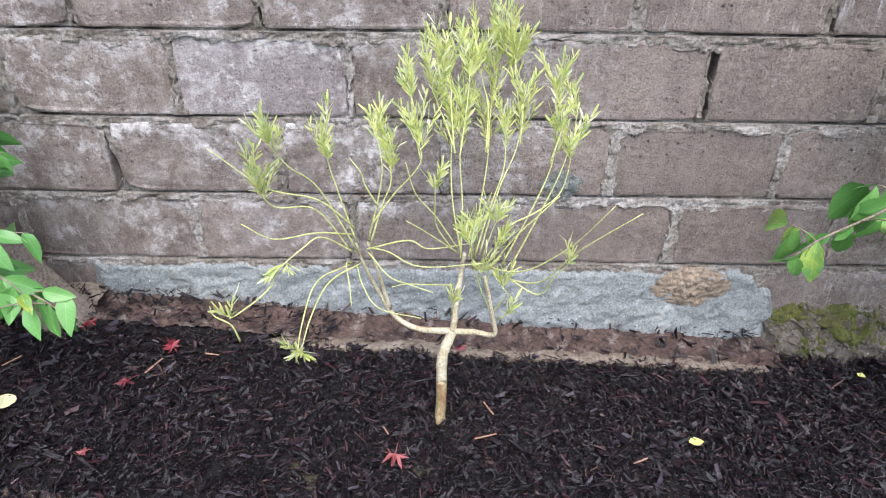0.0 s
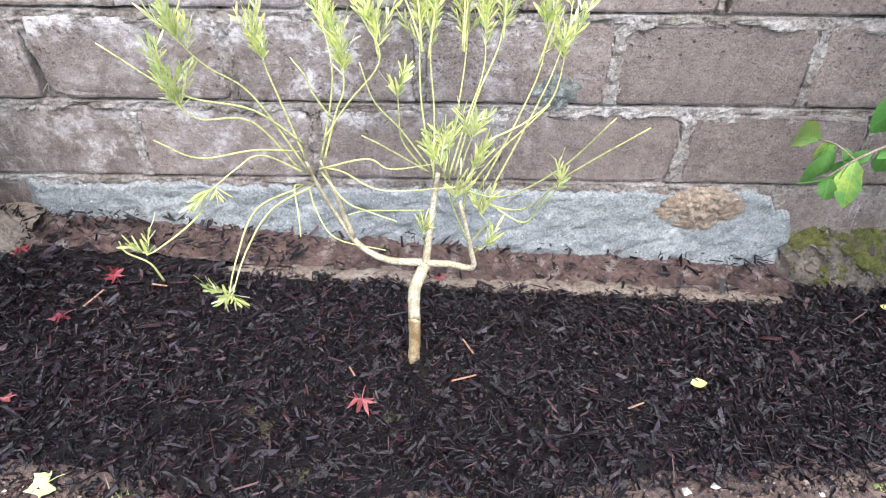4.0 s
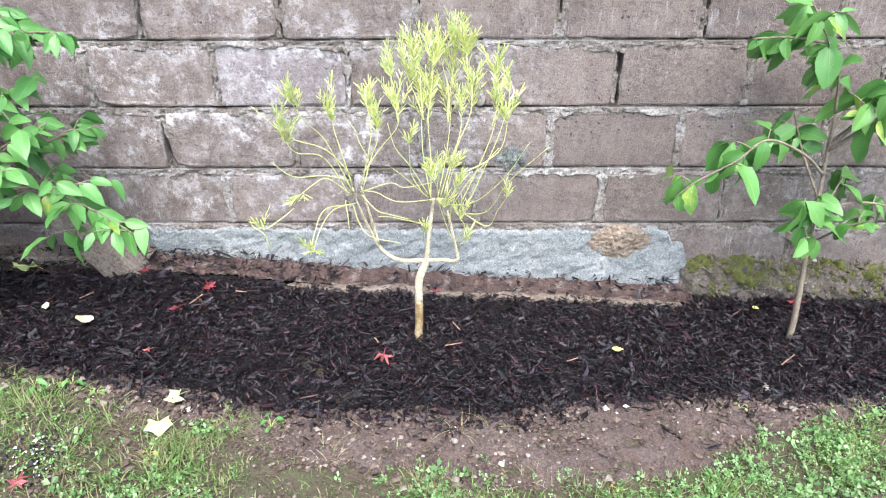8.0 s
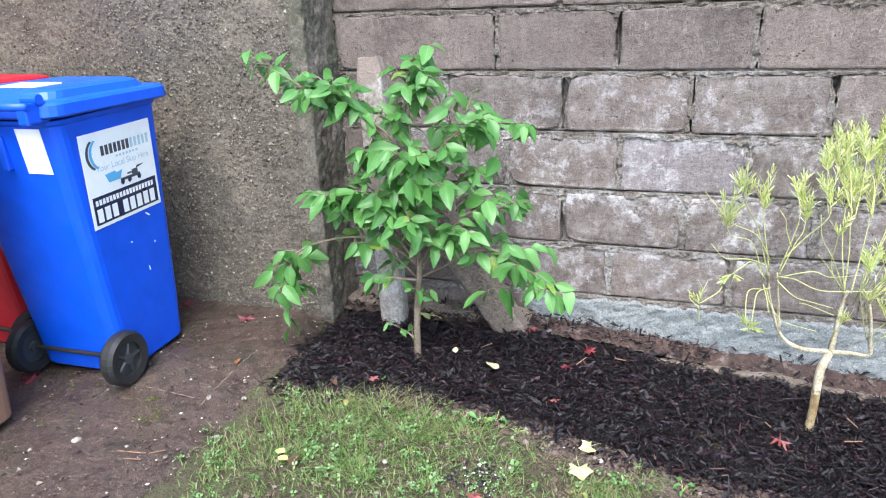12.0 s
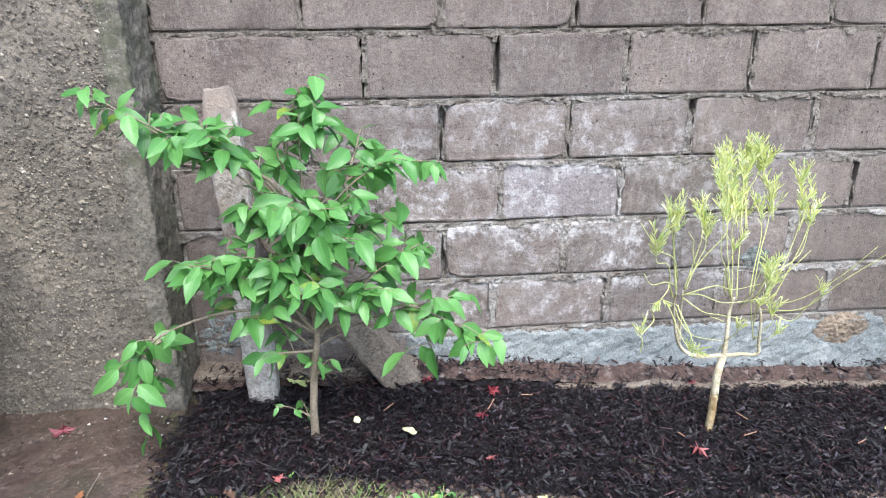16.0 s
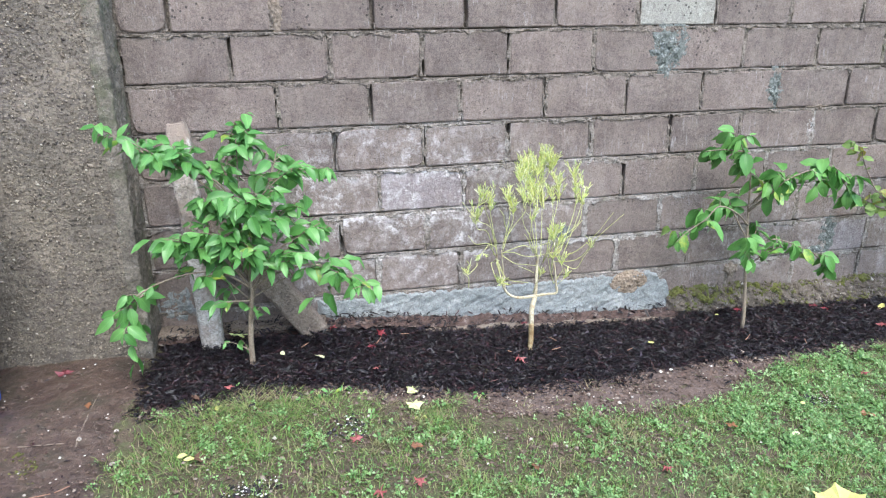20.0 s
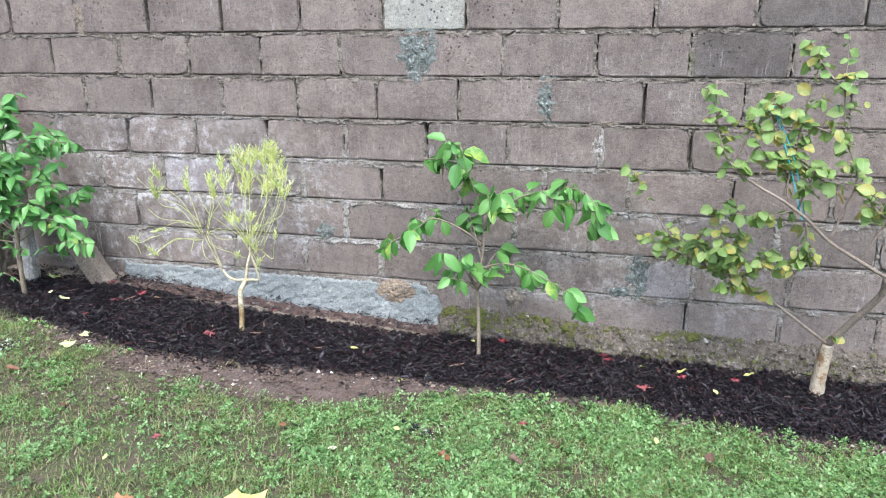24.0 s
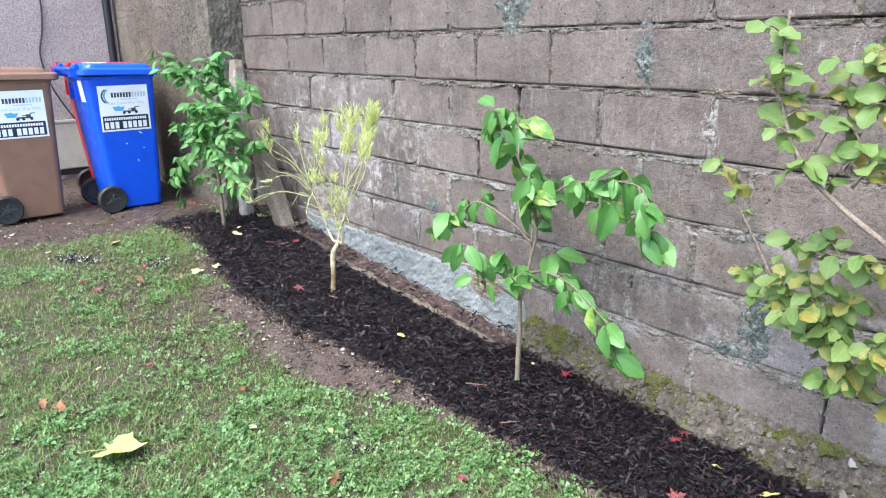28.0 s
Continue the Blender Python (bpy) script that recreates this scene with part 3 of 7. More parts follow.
def path_points(x, y):
    edge = -1.83 - 0.08 * np.clip((-0.8 - y), 0, 1.2) + 0.04 * lumps(y, y * 0 + 3, 0.3, 2)
    k = np.clip((x + 4.1) / 2.3, 0, 1)
    x2 = -4.1 + (edge + 4.1) * k
    dip = 0.02 * np.clip((k - 0.94) / 0.06, 0, 1)
    return np.stack([x2, y, level(x2, y) + 0.006 + 0.006 * lumps(x2, y, 0.15, 3) + 0.0035 * lumps(x2, y, 0.05, 2) - dip], 1)


path = part_mesh("path", grid_mesh("path", px, py, path_points), M_PATH)
tagged(path, "muddy brown dirt path with scattered grit", "path", kind="structure")

# planting bed: soil hump under the mulch
bx = spaced((LEFT - 0.02, 0.04), RIGHT)
bv = np.linspace(0, 1, 26)


def bed_height(x, y):
    d = np.clip((y - front(x)) / 0.10, 0, 1)
    e = np.clip((x - LEFT) / 0.06, 0, 1)
    return level(x, y) - 0.02 + 0.018 * d * e + 0.010 * lumps(x, y, 0.12, 2) * d


def bed_points(x, v):
    f = front(x) + 0.03 * lumps(x, x * 0, 0.12, 3)
    y = f + (0.0 - f) * v
    return np.stack([x, y, bed_height(x, y)], 1)


bed = part_mesh("planting_bed", grid_mesh("planting_bed", bx, bv, bed_points), M_BED)
tagged(bed, "dark soil bed along the foot of the block wall", "bed", kind="structure")

# ---- the block wall ----
LINES = [1.857, 1.637, 1.409, 1.182, 0.958, 0.733, 0.508, 0.287, 0.062, -0.163, -0.388]
JOINTS = [
    [-1.609, -1.15, -0.686, -0.223, 0.239, 0.696, 1.148, 1.603, 2.06, 2.51],
    [-1.812, -1.354, -0.897, -0.446, 0.001, 0.457, 0.9, 1.337, 1.796, 2.24, 2.68],
    [-1.16, -0.71, -0.254, 0.204, 0.658, 1.109, 1.575, 2.04, 2.5],
    [-1.37, -0.897, -0.445, 0.003, 0.474, 0.936, 1.37, 1.845, 2.272],
    [-1.119, -0.685, -0.236, 0.213, 0.676, 1.117, 1.57, 2.0, 2.49],
    [-1.35, -0.893, -0.436, 0.01, 0.461, 0.916, 1.42, 1.815, 2.27],
    [-1.2, -0.704, -0.25, 0.20, 0.665, 1.12, 1.56, 2.05, 2.35],
    [-1.4, -0.95, -0.5, 0.0, 0.5, 0.95, 1.40, 1.85, 2.33],
    [-1.2, -0.75, -0.3, 0.2, 0.7, 1.1, 1.6, 2.1, 2.5],
    [-1.4, -0.95, -0.5, 0.0, 0.5, 0.95, 1.40, 1.85, 2.33],
]
WALL_LEFT, WALL_RIGHT = -1.835, 5.6
for row in JOINTS:
    while row[-1] < WALL_RIGHT - 0.6:
        row.append(row[-1] + 0.452)
OPEN = {(i, j) for i in range(4) for j in range(20)} - {(1, 2), (1, 5), (2, 1), (3, 4), (3, 6), (2, 7), (0, 1), (1, 7)}
OPEN |= {(4, 4), (4, 8), (5, 1), (7, 8)}


# joints that have lost their mortar: height of the hole's middle, its half height
HOLES = {(2, 1): (1.30, 0.07), (3, 1): (1.11, 0.05), (1, 0): (1.50, 0.08), (1, 1): (1.58, 0.06), (0, 0): (1.76, 0.1), (0, 2): (1.75, 0.1), (0, 3): (1.74, 0.1), (2, 7): (1.28, 0.10), (3, 8): (1.06, 0.07), 
         (4, 4): (0.90, 0.06), (3, 5): (1.15, 0.03), (3, 3): (1.15, 0.03), (5, 1): (0.57, 0.05), (1, 6): (1.62, 0.03)}


def mortar_points(x, z):
    y = 0.009 + 0.004 * lumps(x, z, 0.04, 2)
    for i in range(10):
        row = np.flatnonzero((z <= LINES[i] - 0.006) & (z > LINES[i + 1] + 0.010))
        for j, xj in enumerate(JOINTS[i]):
            near = row[np.abs(x[row] - xj) < 0.017]
            u, zz, own = x[near] - xj, z[near], 3.1 * j + 1.7 * i
            if i >= 4 and (i, j) not in OPEN:
                # the older courses: joints filled flush and smeared over the arrises
                near = row[np.abs(x[row] - xj) < 0.036]
                u, zz = x[near] - xj, z[near]
                half = 0.016 + 0.009 * lumps(zz, zz * 0 + own, 0.07, 2) + 0.004 * lumps(zz, u * 0 + own, 0.02, 3)
                y[near] = np.where(np.abs(u) < half, -0.0045 + 0.004 * lumps(u, zz, 0.04, 3) + 0.002 * lumps(u, zz, 0.013, 2), y[near])
                continue
            fill = 0.0 + 0.0062 * lumps(zz, u, 0.05, 3) + 0.003 * lumps(zz, u, 0.012, 2)
            side = 0.0055 * (1 if (i * 7 + j * 3) % 5 < 3 else -1)
            centre = side + 0.003 * lumps(zz, zz * 0 + own, 0.09, 2)
            wide = (0.0019 if (i, j) in OPEN else -0.0012) + 0.0054 * lumps(zz, zz * 0 + own, 0.08, 1) + 0.0016 * lumps(zz, zz * 0 + own, 0.02, 4)
            if (i, j) in HOLES:
                mid, half = HOLES[i, j]
                inside = np.clip(1.3 - np.abs(zz - mid) / half, 0, 1)
                wide = np.maximum(wide, 0.0135 * inside + 0.003 * lumps(zz, zz * 0 + own, 0.03, 3) * inside)
                centre = centre * (1 - inside) + 0.003 * lumps(zz, zz * 0, 0.05, 2) * inside
            y[near] = np.where(np.abs(u - centre) < wide, 0.05, fill)
    # bed joints: mortar squeezed out over the course below, a thin open crack under the course above
    for i in range(1, 10):
        b = np.flatnonzero(np.abs(z - LINES[i]) < 0.05)
        xb, zb = x[b], z[b]
        d = zb - LINES[i]
        low = (0.017 if i < 4 else 0.024) + 0.010 * lumps(xb, xb * 0 + i, 0.10, 2) + 0.007 * lumps(xb, xb * 0 + i, 0.03, 4)
        yb = y[b]
        yb = np.where((d > -low) & (d < 0.003), -0.0030 - 0.0045 * lumps(xb, zb * 2 + i, 0.07, 3) + 0.0035 * lumps(xb, zb, 0.018, 5), yb)
        yb = np.where((d >= 0.003) & (d < 0.0085) & (lumps(xb, xb * 0 + 2.7 * i, 0.11, 1) > 0.26), 0.026, yb)
        y[b] = yb
    z = np.where(z > 1.84, 1.846 + 0.004 * lumps(x, x * 0, 0.1, 1), z)
    return np.stack([x, y, z], 1)


mz = [-0.4, -0.3, -0.2, -0.1, 0.0]
for zl in sorted(LINES[1:9]):
    mz += [zl + d for d in (-0.186, -0.174, -0.162, -0.150, -0.138, -0.126, -0.114, -0.102, -0.090, -0.078, -0.066, -0.054, -0.042, -0.036, -0.031, -0.026, -0.021, -0.0165, -0.012, -0.008, -0.004, 0.0, 0.0028, 0.0038, 0.006, 0.008, 0.0092, 0.013, 0.022, 0.034)]
mz = np.array(sorted(mz + [1.682, 1.694, 1.706, 1.718, 1.73, 1.742, 1.754, 1.766, 1.778, 1.79, 1.80, 1.81, 1.82, 1.83, 1.845]))
mz = mz[np.append(True, np.diff(mz) > 0.0006)]
mx = np.concatenate([np.arange(WALL_LEFT, 3.6, 0.016), np.arange(3.62, WALL_RIGHT, 0.04)]
                    + [xj + np.array([-0.0105, -0.007, -0.004, -0.001, 0.002, 0.005, 0.008, 0.011]) for row in JOINTS[:8] for xj in row if WALL_LEFT + 0.02 < xj < 3.6]
                    + [xj + np.array([-0.028, -0.022, -0.016, 0.016, 0.022, 0.028]) for row in JOINTS[4:8] for xj in row if WALL_LEFT + 0.04 < xj < 3.6])
mx = np.sort(mx)
mx = mx[np.append(True, np.diff(mx) > 0.0012)]
wall = part_mesh("wall_north", grid_mesh("wall_north", mx, mz, mortar_points, False), M_MORTAR)
tagged(wall, "old concrete block garden wall with crumbling mortar joints", "wall", kind="structure")
box_part("core", (WALL_LEFT, 0.075, -0.4), (WALL_RIGHT, 0.21, 1.842), M_MORTAR, wall, 0.0)


def block_mesh(w, h):
    """One cast block: worn uneven edges, rounded and here and there broken corners."""
    bm = bmesh.new()
    own = random.uniform(0, 50)
    worn = [random.uniform(0.002, 0.007) + (random.uniform(0.006, 0.020) if random.random() < 0.16 else 0) for _ in range(4)]
    tilt = random.uniform(-0.003, 0.003)
    stops = [0.0, 0.035, 0.09] + [0.18 + 0.64 * k / 6 for k in range(7)] + [0.91, 0.965]
    tall = [0.0, 0.07, 0.2, 0.4, 0.6, 0.8, 0.93]
    base = [(-0.5 + t, -0.5) for t in stops] + [(0.5, -0.5 + t) for t in tall] + [(0.5 - t, 0.5) for t in stops] + [(-0.5, 0.5 - t) for t in tall]
    cut = []
    for x, z in base:
        c = 0.0
        for n, (cx, cz) in enumerate(((-0.5, -0.5), (0.5, -0.5), (0.5, 0.5), (-0.5, 0.5))):
            far = math.hypot((x - cx) * w, (z - cz) * h)
            c = max(c, worn[n] * max(0.0, 1 - far / (worn[n] * 2.6 + 0.004)))
        k = float(lumps(x * w + own, z * h + own * 0.7, 0.07, 2))
        cut.append(c + max(-0.002, 0.0022 * k) + random.uniform(-0.0008, 0.0012))

    def ring(inset, y, follow):
        out = []
        for (x, z), c in zip(base, cut):
            ex, ez = abs(abs(x) - 0.5) < 1e-6, abs(abs(z) - 0.5) < 1e-6
            corner = ex and ez
            e = inset + c * follow * (0.75 if corner else 1.0)
            x2 = x * w - (math.copysign(e, x) if ex else 0)
            z2 = z * h - (math.copysign(e, z) if ez else 0)
            out.append(bm.verts.new((x2, y + tilt * x * 2 + c * 0.25 * follow, z2)))
        return out

    rings = [ring(0.0, 0.06, 0.3), ring(0.0, 0.006, 0.9), ring(0.0028, 0.0016, 1), ring(0.009, 0.0, 0.7)]
    for a, b in zip(rings, rings[1:]):
        for k in range(len(a)):
            bm.faces.new((a[k], a[(k + 1) % len(a)], b[(k + 1) % len(a)], b[k]))
    bm.faces.new(rings[-1])
    me = bpy.data.meshes.new("block")
    bm.to_mesh(me)
    bm.free()
    return me


def block_row(i, parent):
    edges = [WALL_LEFT + 0.004] + [x for x in JOINTS[i] if x > WALL_LEFT + 0.06] + [WALL_RIGHT]
    top, bottom = LINES[i] - (0.0 if i == 0 else 0.0085), LINES[i + 1] + 0.0085
    for a, b in zip(edges, edges[1:]):
        gap = random.uniform(0.0065, 0.012)
        w, h = b - a - 2 * gap, top - bottom - random.uniform(0, 0.005)
        material = M_BLOCK
        if i == 0 and abs((a + b) / 2 - 0.92) < 0.1:
            material = M_BLOCK_PALE
        if i == 4 and abs((a + b) / 2 + 0.46) < 0.1:
            material = M_BLOCK_WHITE
        if i == 1 and abs((a + b) / 2 - 2.46) < 0.1 or i == 0 and (a + b) / 2 > 2.6:
            material = M_BLOCK_DARK
        if i == 6 and abs((a + b) / 2 - 2.2) < 0.06:
            material = M_BLOCK_WHITE
        ob = part_mesh("block", block_mesh(w, h), material, parent)
        ob.location = ((a + b) / 2, -0.002 + random.uniform(-0.003, 0.003), (top + bottom) / 2)


# cement render smeared over the foot of the wall
def render_points(x, v):
    top = 0.283 + 0.010 * lumps(x, x * 0, 0.06, 1) + 0.006 * lumps(x, x * 0, 0.02, 2)
    top = top - 0.17 * np.clip((x - 0.94 - 0.02 * lumps(x, x * 0, 0.05, 2)) / 0.10, 0, 1) ** 1.2
    bottom = level(x, x * 0) - 0.06
    z = bottom + (top - bottom) * np.clip(v, 0, 1)
    fade = np.clip((0.98 - np.clip(v, 0, 1)) / 0.06, 0, 1) * np.clip((x + 1.06) / 0.05, 0, 1) * np.clip((1.06 - x) / 0.03, 0, 1)
    y = 0.012 - fade * (0.026 + 0.0055 * lumps(x * 0.8 + 0.6 * z, (z - 0.6 * x) * 1.8, 0.10, 1) + 0.0030 * lumps(x, z, 0.045, 2) + 0.0014 * lumps(x, z, 0.012, 3)) - 0.03 * (1 - np.clip(v, 0, 1)) ** 2
    return np.stack([x, y, z], 1)


cement = part_mesh("cement_render", grid_mesh("cement_render", np.arange(-1.06, 1.07, 0.006), np.linspace(0, 1, 48), render_points), M_CEMENT)
tagged(cement, "rough grey cement render smeared along the wall foot", "render", kind="structure")


def lump_patch(name, cx, cz, w, h, depth, material, label, seed, step=0.005, y0=0.0, taper=0.0, ragged=0.26):
    """An uneven daub or stone standing a little proud of the wall and thinning out at its rim; taper narrows its foot."""
    def pts(u, v):
        r = np.sqrt(u ** 2 + v ** 2)
        out = 1 + ragged * lumps(np.arctan2(v, u) * 0.12, u * 0 + seed, 0.10, 2) + 0.35 * ragged * lumps(np.arctan2(v, u) * 0.12, u * 0 + seed, 0.03, 3)
        x, z = cx + u * w / 2 * out * (1 + taper * v) / (1 + taper * 0.4), cz + v * h / 2 * out
        d = np.clip(1.0 - r ** 2, 0, 1)
        y = y0 + 0.005 - d ** 0.7 * (depth + depth * 0.5 * lumps(x, z, 0.035, seed % 4) + depth * 0.35 * lumps(x, z, 0.012, 2))
        return np.stack([x, y, z], 1)
    n = max(16, int(max(w, h) / step))
    def sq(u, v):
        k = np.maximum(np.abs(u), np.abs(v)) / np.maximum(np.sqrt(u ** 2 + v ** 2), 1e-6)
        return pts(u * k, v * k)
    ob = part_mesh(name, grid_mesh(name, np.linspace(-1, 1, n), np.linspace(-1, 1, n), sq), material, wall)
    return tagged(ob, label)


lump_patch("stone", 0.752, 0.222, 0.24, 0.145, 0.013, M_SANDY, "crumbling sandy brown stone set in the wall", 1, y0=-0.019, ragged=0.09)
lump_patch("cement_daub", 0.885, 1.525, 0.25, 0.30, 0.013, M_PATCH, "grey-blue cement daub over the joint", 2, taper=0.55)
lump_patch("cement_daub", 1.575, 1.30, 0.13, 0.27, 0.012, M_PATCH, "grey-blue cement daub over the joint", 3, taper=-0.15)
lump_patch("cement_daub", 2.075, 0.42, 0.12, 0.27, 0.012, M_PATCH, "grey-blue cement daub over the joint", 5)
lump_patch("cement_daub", 2.00, 0.315, 0.20, 0.07, 0.010, M_PATCH, "grey-blue cement daub over the joint", 12)
lump_patch("cement_daub", 0.33, 0.545, 0.13, 0.13, 0.011, M_PATCH, "grey-blue cement daub over the joint", 6)
lump_patch("cement_daub", 1.83, 1.07, 0.10, 0.20, 0.011, M_LIMED, "pale mortar squeezed out of the joint", 7)
lump_patch("cement_daub", -1.135, 1.74, 0.08, 0.2, 0.009, M_STAY, "brown mortar smear over the joint", 8)
lump_patch("cement_daub", 1.42, 0.235, 0.11, 0.12, 0.02, M_STAY, "brown mortar lump below the joint", 9)
lump_patch("cement_daub", 1.98, 0.73, 0.26, 0.05, 0.010, M_LIMED, "pale mortar smear along the course", 10)
lump_patch("cement_daub", 2.05, 0.83, 0.09, 0.16, 0.009, M_LIMED, "pale mortar squeezed out of the joint", 13)
lump_patch("cement_daub", -1.72, 0.33, 0.2, 0.22, 0.016, M_CEMENT, "grey cement in the wall corner", 11)
lump_patch("cement_daub", 1.86, 1.19, 0.14, 0.035, 0.012, M_STAY, "brown mortar lump under the course", 14)


# old footing under the wall: sandy lip on one side, mossy rubble on the other
def footing_points(x, v):
    f = -0.185 - 0.007 * lumps(x, x * 0, 0.13, 1)
    z0 = level(x, f)
    h = -0.016 + 0.034 * np.clip((x + 0.62) / 0.35, 0, 1) + 0.005 * lumps(x, x * 0, 0.22, 2) + 0.002 * lumps(x, x * 0, 0.05, 3)
    y = np.where(v < 0.4, f, f + 0.05 * (v - 0.4) / 0.6)
    z = np.where(v < 0.4, z0 - 0.08 + (0.08 + h) * v / 0.4, z0 + h - 0.012 * ((v - 0.4) / 0.6) ** 3 + 0.003 * lumps(x, y, 0.02, 2))
    return np.stack([x, y, z], 1)


footing = part_mesh("footing", grid_mesh("footing", np.arange(-1.02, 0.98, 0.008), np.linspace(0, 1, 16), footing_points), M_STAY)
tagged(footing, "sandy concrete footing lip at the wall foot", "footing", kind="structure")


def ledge_points(x, v):
    """The wall's old footing where the bed lies lower: a rough concrete step."""
    top = 0.205 + 0.006 * lumps(x, x * 0, 0.15, 2)
    y = np.where(v < 0.5, -0.105 - 0.008 * lumps(x, v, 0.09, 1), -0.105 + 0.115 * (v - 0.5) / 0.5)
    z = np.where(v < 0.5, 0.06 + (top - 0.06) * v / 0.5, top + 0.004 * lumps(x, y, 0.03, 2))
    return np.stack([x, y - 0.004 * lumps(x, z, 0.03, 3), z], 1)


ledge = part_mesh("footing_ledge", grid_mesh("footing_ledge", np.arange(-1.83, -0.99, 0.012), np.linspace(0, 1, 26), ledge_points), M_STAY)
tagged(ledge, "rough brown concrete footing step behind the post", "footing", kind="structure")


def spill_points(x, v):
    y = -0.155 + 0.165 * v
    return np.stack([x, y, level(x, y) + 0.010 + 0.010 * v ** 1.5 + 0.008 * lumps(x, y, 0.05, 1) + 0.004 * lumps(x, y, 0.018, 2)], 1)


spill = part_mesh("soil_strip", grid_mesh("soil_strip", np.arange(-1.83, 1.04, 0.01), np.linspace(0, 1, 18), spill_points), M_REDSOIL)
tagged(spill, "loose reddish brown soil behind the footing lip", "soil", kind="structure")


def rubble_top(x):
    return np.interp(x, [1.0, 1.1, 1.5, 2.0, 2.6, 3.4], [0.13, 0.165, 0.15, 0.115, 0.12, 0.08]) + 0.012 * lumps(x, x * 0, 0.12, 3)


def rubble_points(x, v):
    top = rubble_top(x)
    f = (-0.105 - 0.016 * lumps(x, x * 0, 0.2, 1)) * np.clip((x - 0.96) / 0.09, 0.15, 1)
    y = f + (0.008 - f) * v ** 1.6
    z = level(x, f) - 0.05 + (top - level(x, f) + 0.05) * v ** 0.7
    k = np.clip(v * 4, 0, 1) * np.clip((1 - v) * 6, 0, 1)
    y = y - 0.018 * k * lumps(x, z, 0.07, 2) - 0.009 * k * lumps(x, z, 0.024, 5)
    return np.stack([x, y, z + 0.008 * k * lumps(x, y, 0.05, 3)], 1)


rubble = part_mesh("rubble_footing", grid_mesh("rubble_footing", np.arange(1.0, 3.7, 0.009), np.linspace(0, 1, 32), rubble_points), M_RUBBLE)
tagged(rubble, "rough rubble footing with moss below the blocks", "footing", kind="structure")


def moss_patch(x0, x1, v0, v1, amount, seed):
    """Moss on the rubble: a fine cushion that sinks away where there is none."""
    def pts(x, v):
        p = rubble_points(x, v)
        edge = np.clip((x - x0) / 0.05, 0, 1) * np.clip((x1 - x) / 0.05, 0, 1) * np.clip((v - v0) / 0.12, 0, 1) * np.clip((v1 - v) / 0.12, 0, 1)
        h = -0.012 + 0.014 * edge + 0.013 * (lumps(x, v * 0.2, 0.07, seed) + amount) + 0.007 * lumps(x, v * 0.2, 0.022, seed + 2) + 0.003 * lumps(x, v * 0.2, 0.008, seed + 1)
        h = np.minimum(h, 0.012)
        p[:, 1] -= h * 0.8
        p[:, 2] += h * 0.6
        return p
    ob = part_mesh("moss", grid_mesh("moss", np.arange(x0, x1, 0.005), np.linspace(v0, v1, 34), pts), M_MOSS, rubble)
    return tagged(ob, "olive green moss cushion")


moss_patch(1.01, 1.44, 0.30, 0.99, 0.15, 1)
moss_patch(1.42, 1.82, 0.45, 0.99, 0.05, 2)
moss_patch(1.80, 2.16, 0.70, 0.99, 0.05, 3)
moss_patch(2.12, 2.66, 0.66, 0.99, 0.15, 4)
moss_patch(1.05, 1.9, 0.05, 0.5, -0.75, 6)
moss_patch(2.0, 3.2, 0.1, 0.6, -0.8, 7)


def rubble_bits(n, seed):
    """Small stones and crumbs standing out of the rubble footing."""
    r = np.random.default_rng(seed)
    x, v = r.uniform(1.02, 3.4, n), r.uniform(0.08, 0.97, n)
    c = rubble_points(x, v)
    s = np.clip(r.lognormal(math.log(0.0044), 0.55, n), 0.002, 0.017)
    dirs = np.array([(1, 0, 0), (-1, 0, 0), (0, 1, 0), (0, -1, 0), (0, 0, 1), (0, 0, -1)])
    pts = c[:, None] + dirs[None] * r.uniform(0.6, 1.3, (n, 6, 1)) * s[:, None, None] + r.normal(size=(n, 6, 3)) * s[:, None, None] * 0.18
    tri = np.array([(0, 2, 4), (2, 1, 4), (1, 3, 4), (3, 0, 4), (2, 0, 5), (1, 2, 5), (3, 1, 5), (0, 3, 5)])
    return pts.reshape(-1, 3), ((np.arange(n) * 6)[:, None, None] + tri[None]).reshape(-1, 3)


M_BITS = island_material("rubble_stones", [(0.42, (0.14, 0.112, 0.09)), (0.28, (0.085, 0.068, 0.054)), (0.12, (0.20, 0.168, 0.14)), (0.01, (0.36, 0.33, 0.30)), (0.17, (0.10, 0.10, 0.035))], 0.9)
bits_v, bits_f = rubble_bits(4600, 51)
tagged(part_mesh("stones", mesh_np("stones", bits_v, bits_f), M_BITS, rubble), "small stones and crumbs in the rubble", kind="stuff")

# ---- pebble-dashed wall, house wall ----
peb = part_mesh("wall_west", grid_mesh("wall_west", spaced((-4.12, 0.03), (-2.9, 0.0075), -1.86), spaced((0.05, 0.0075), 2.35),
                lambda x, z: np.stack([x, -0.238 - 0.002 * lumps(x, z, 0.06, 1) - 0.0018 * lumps(x, z, 0.026, 2) - 0.004 * np.clip(lumps(x, z, 0.011, 5), 0.0, 1), z], 1)), M_PEBBLE)
tagged(peb, "brown pebble-dashed wall with damp streaks", "wall", kind="structure")
box_part("core", (-4.12, -0.232, 0.0), (-1.84, 0.21, 2.35), M_PEBBLE, peb, 0.0)


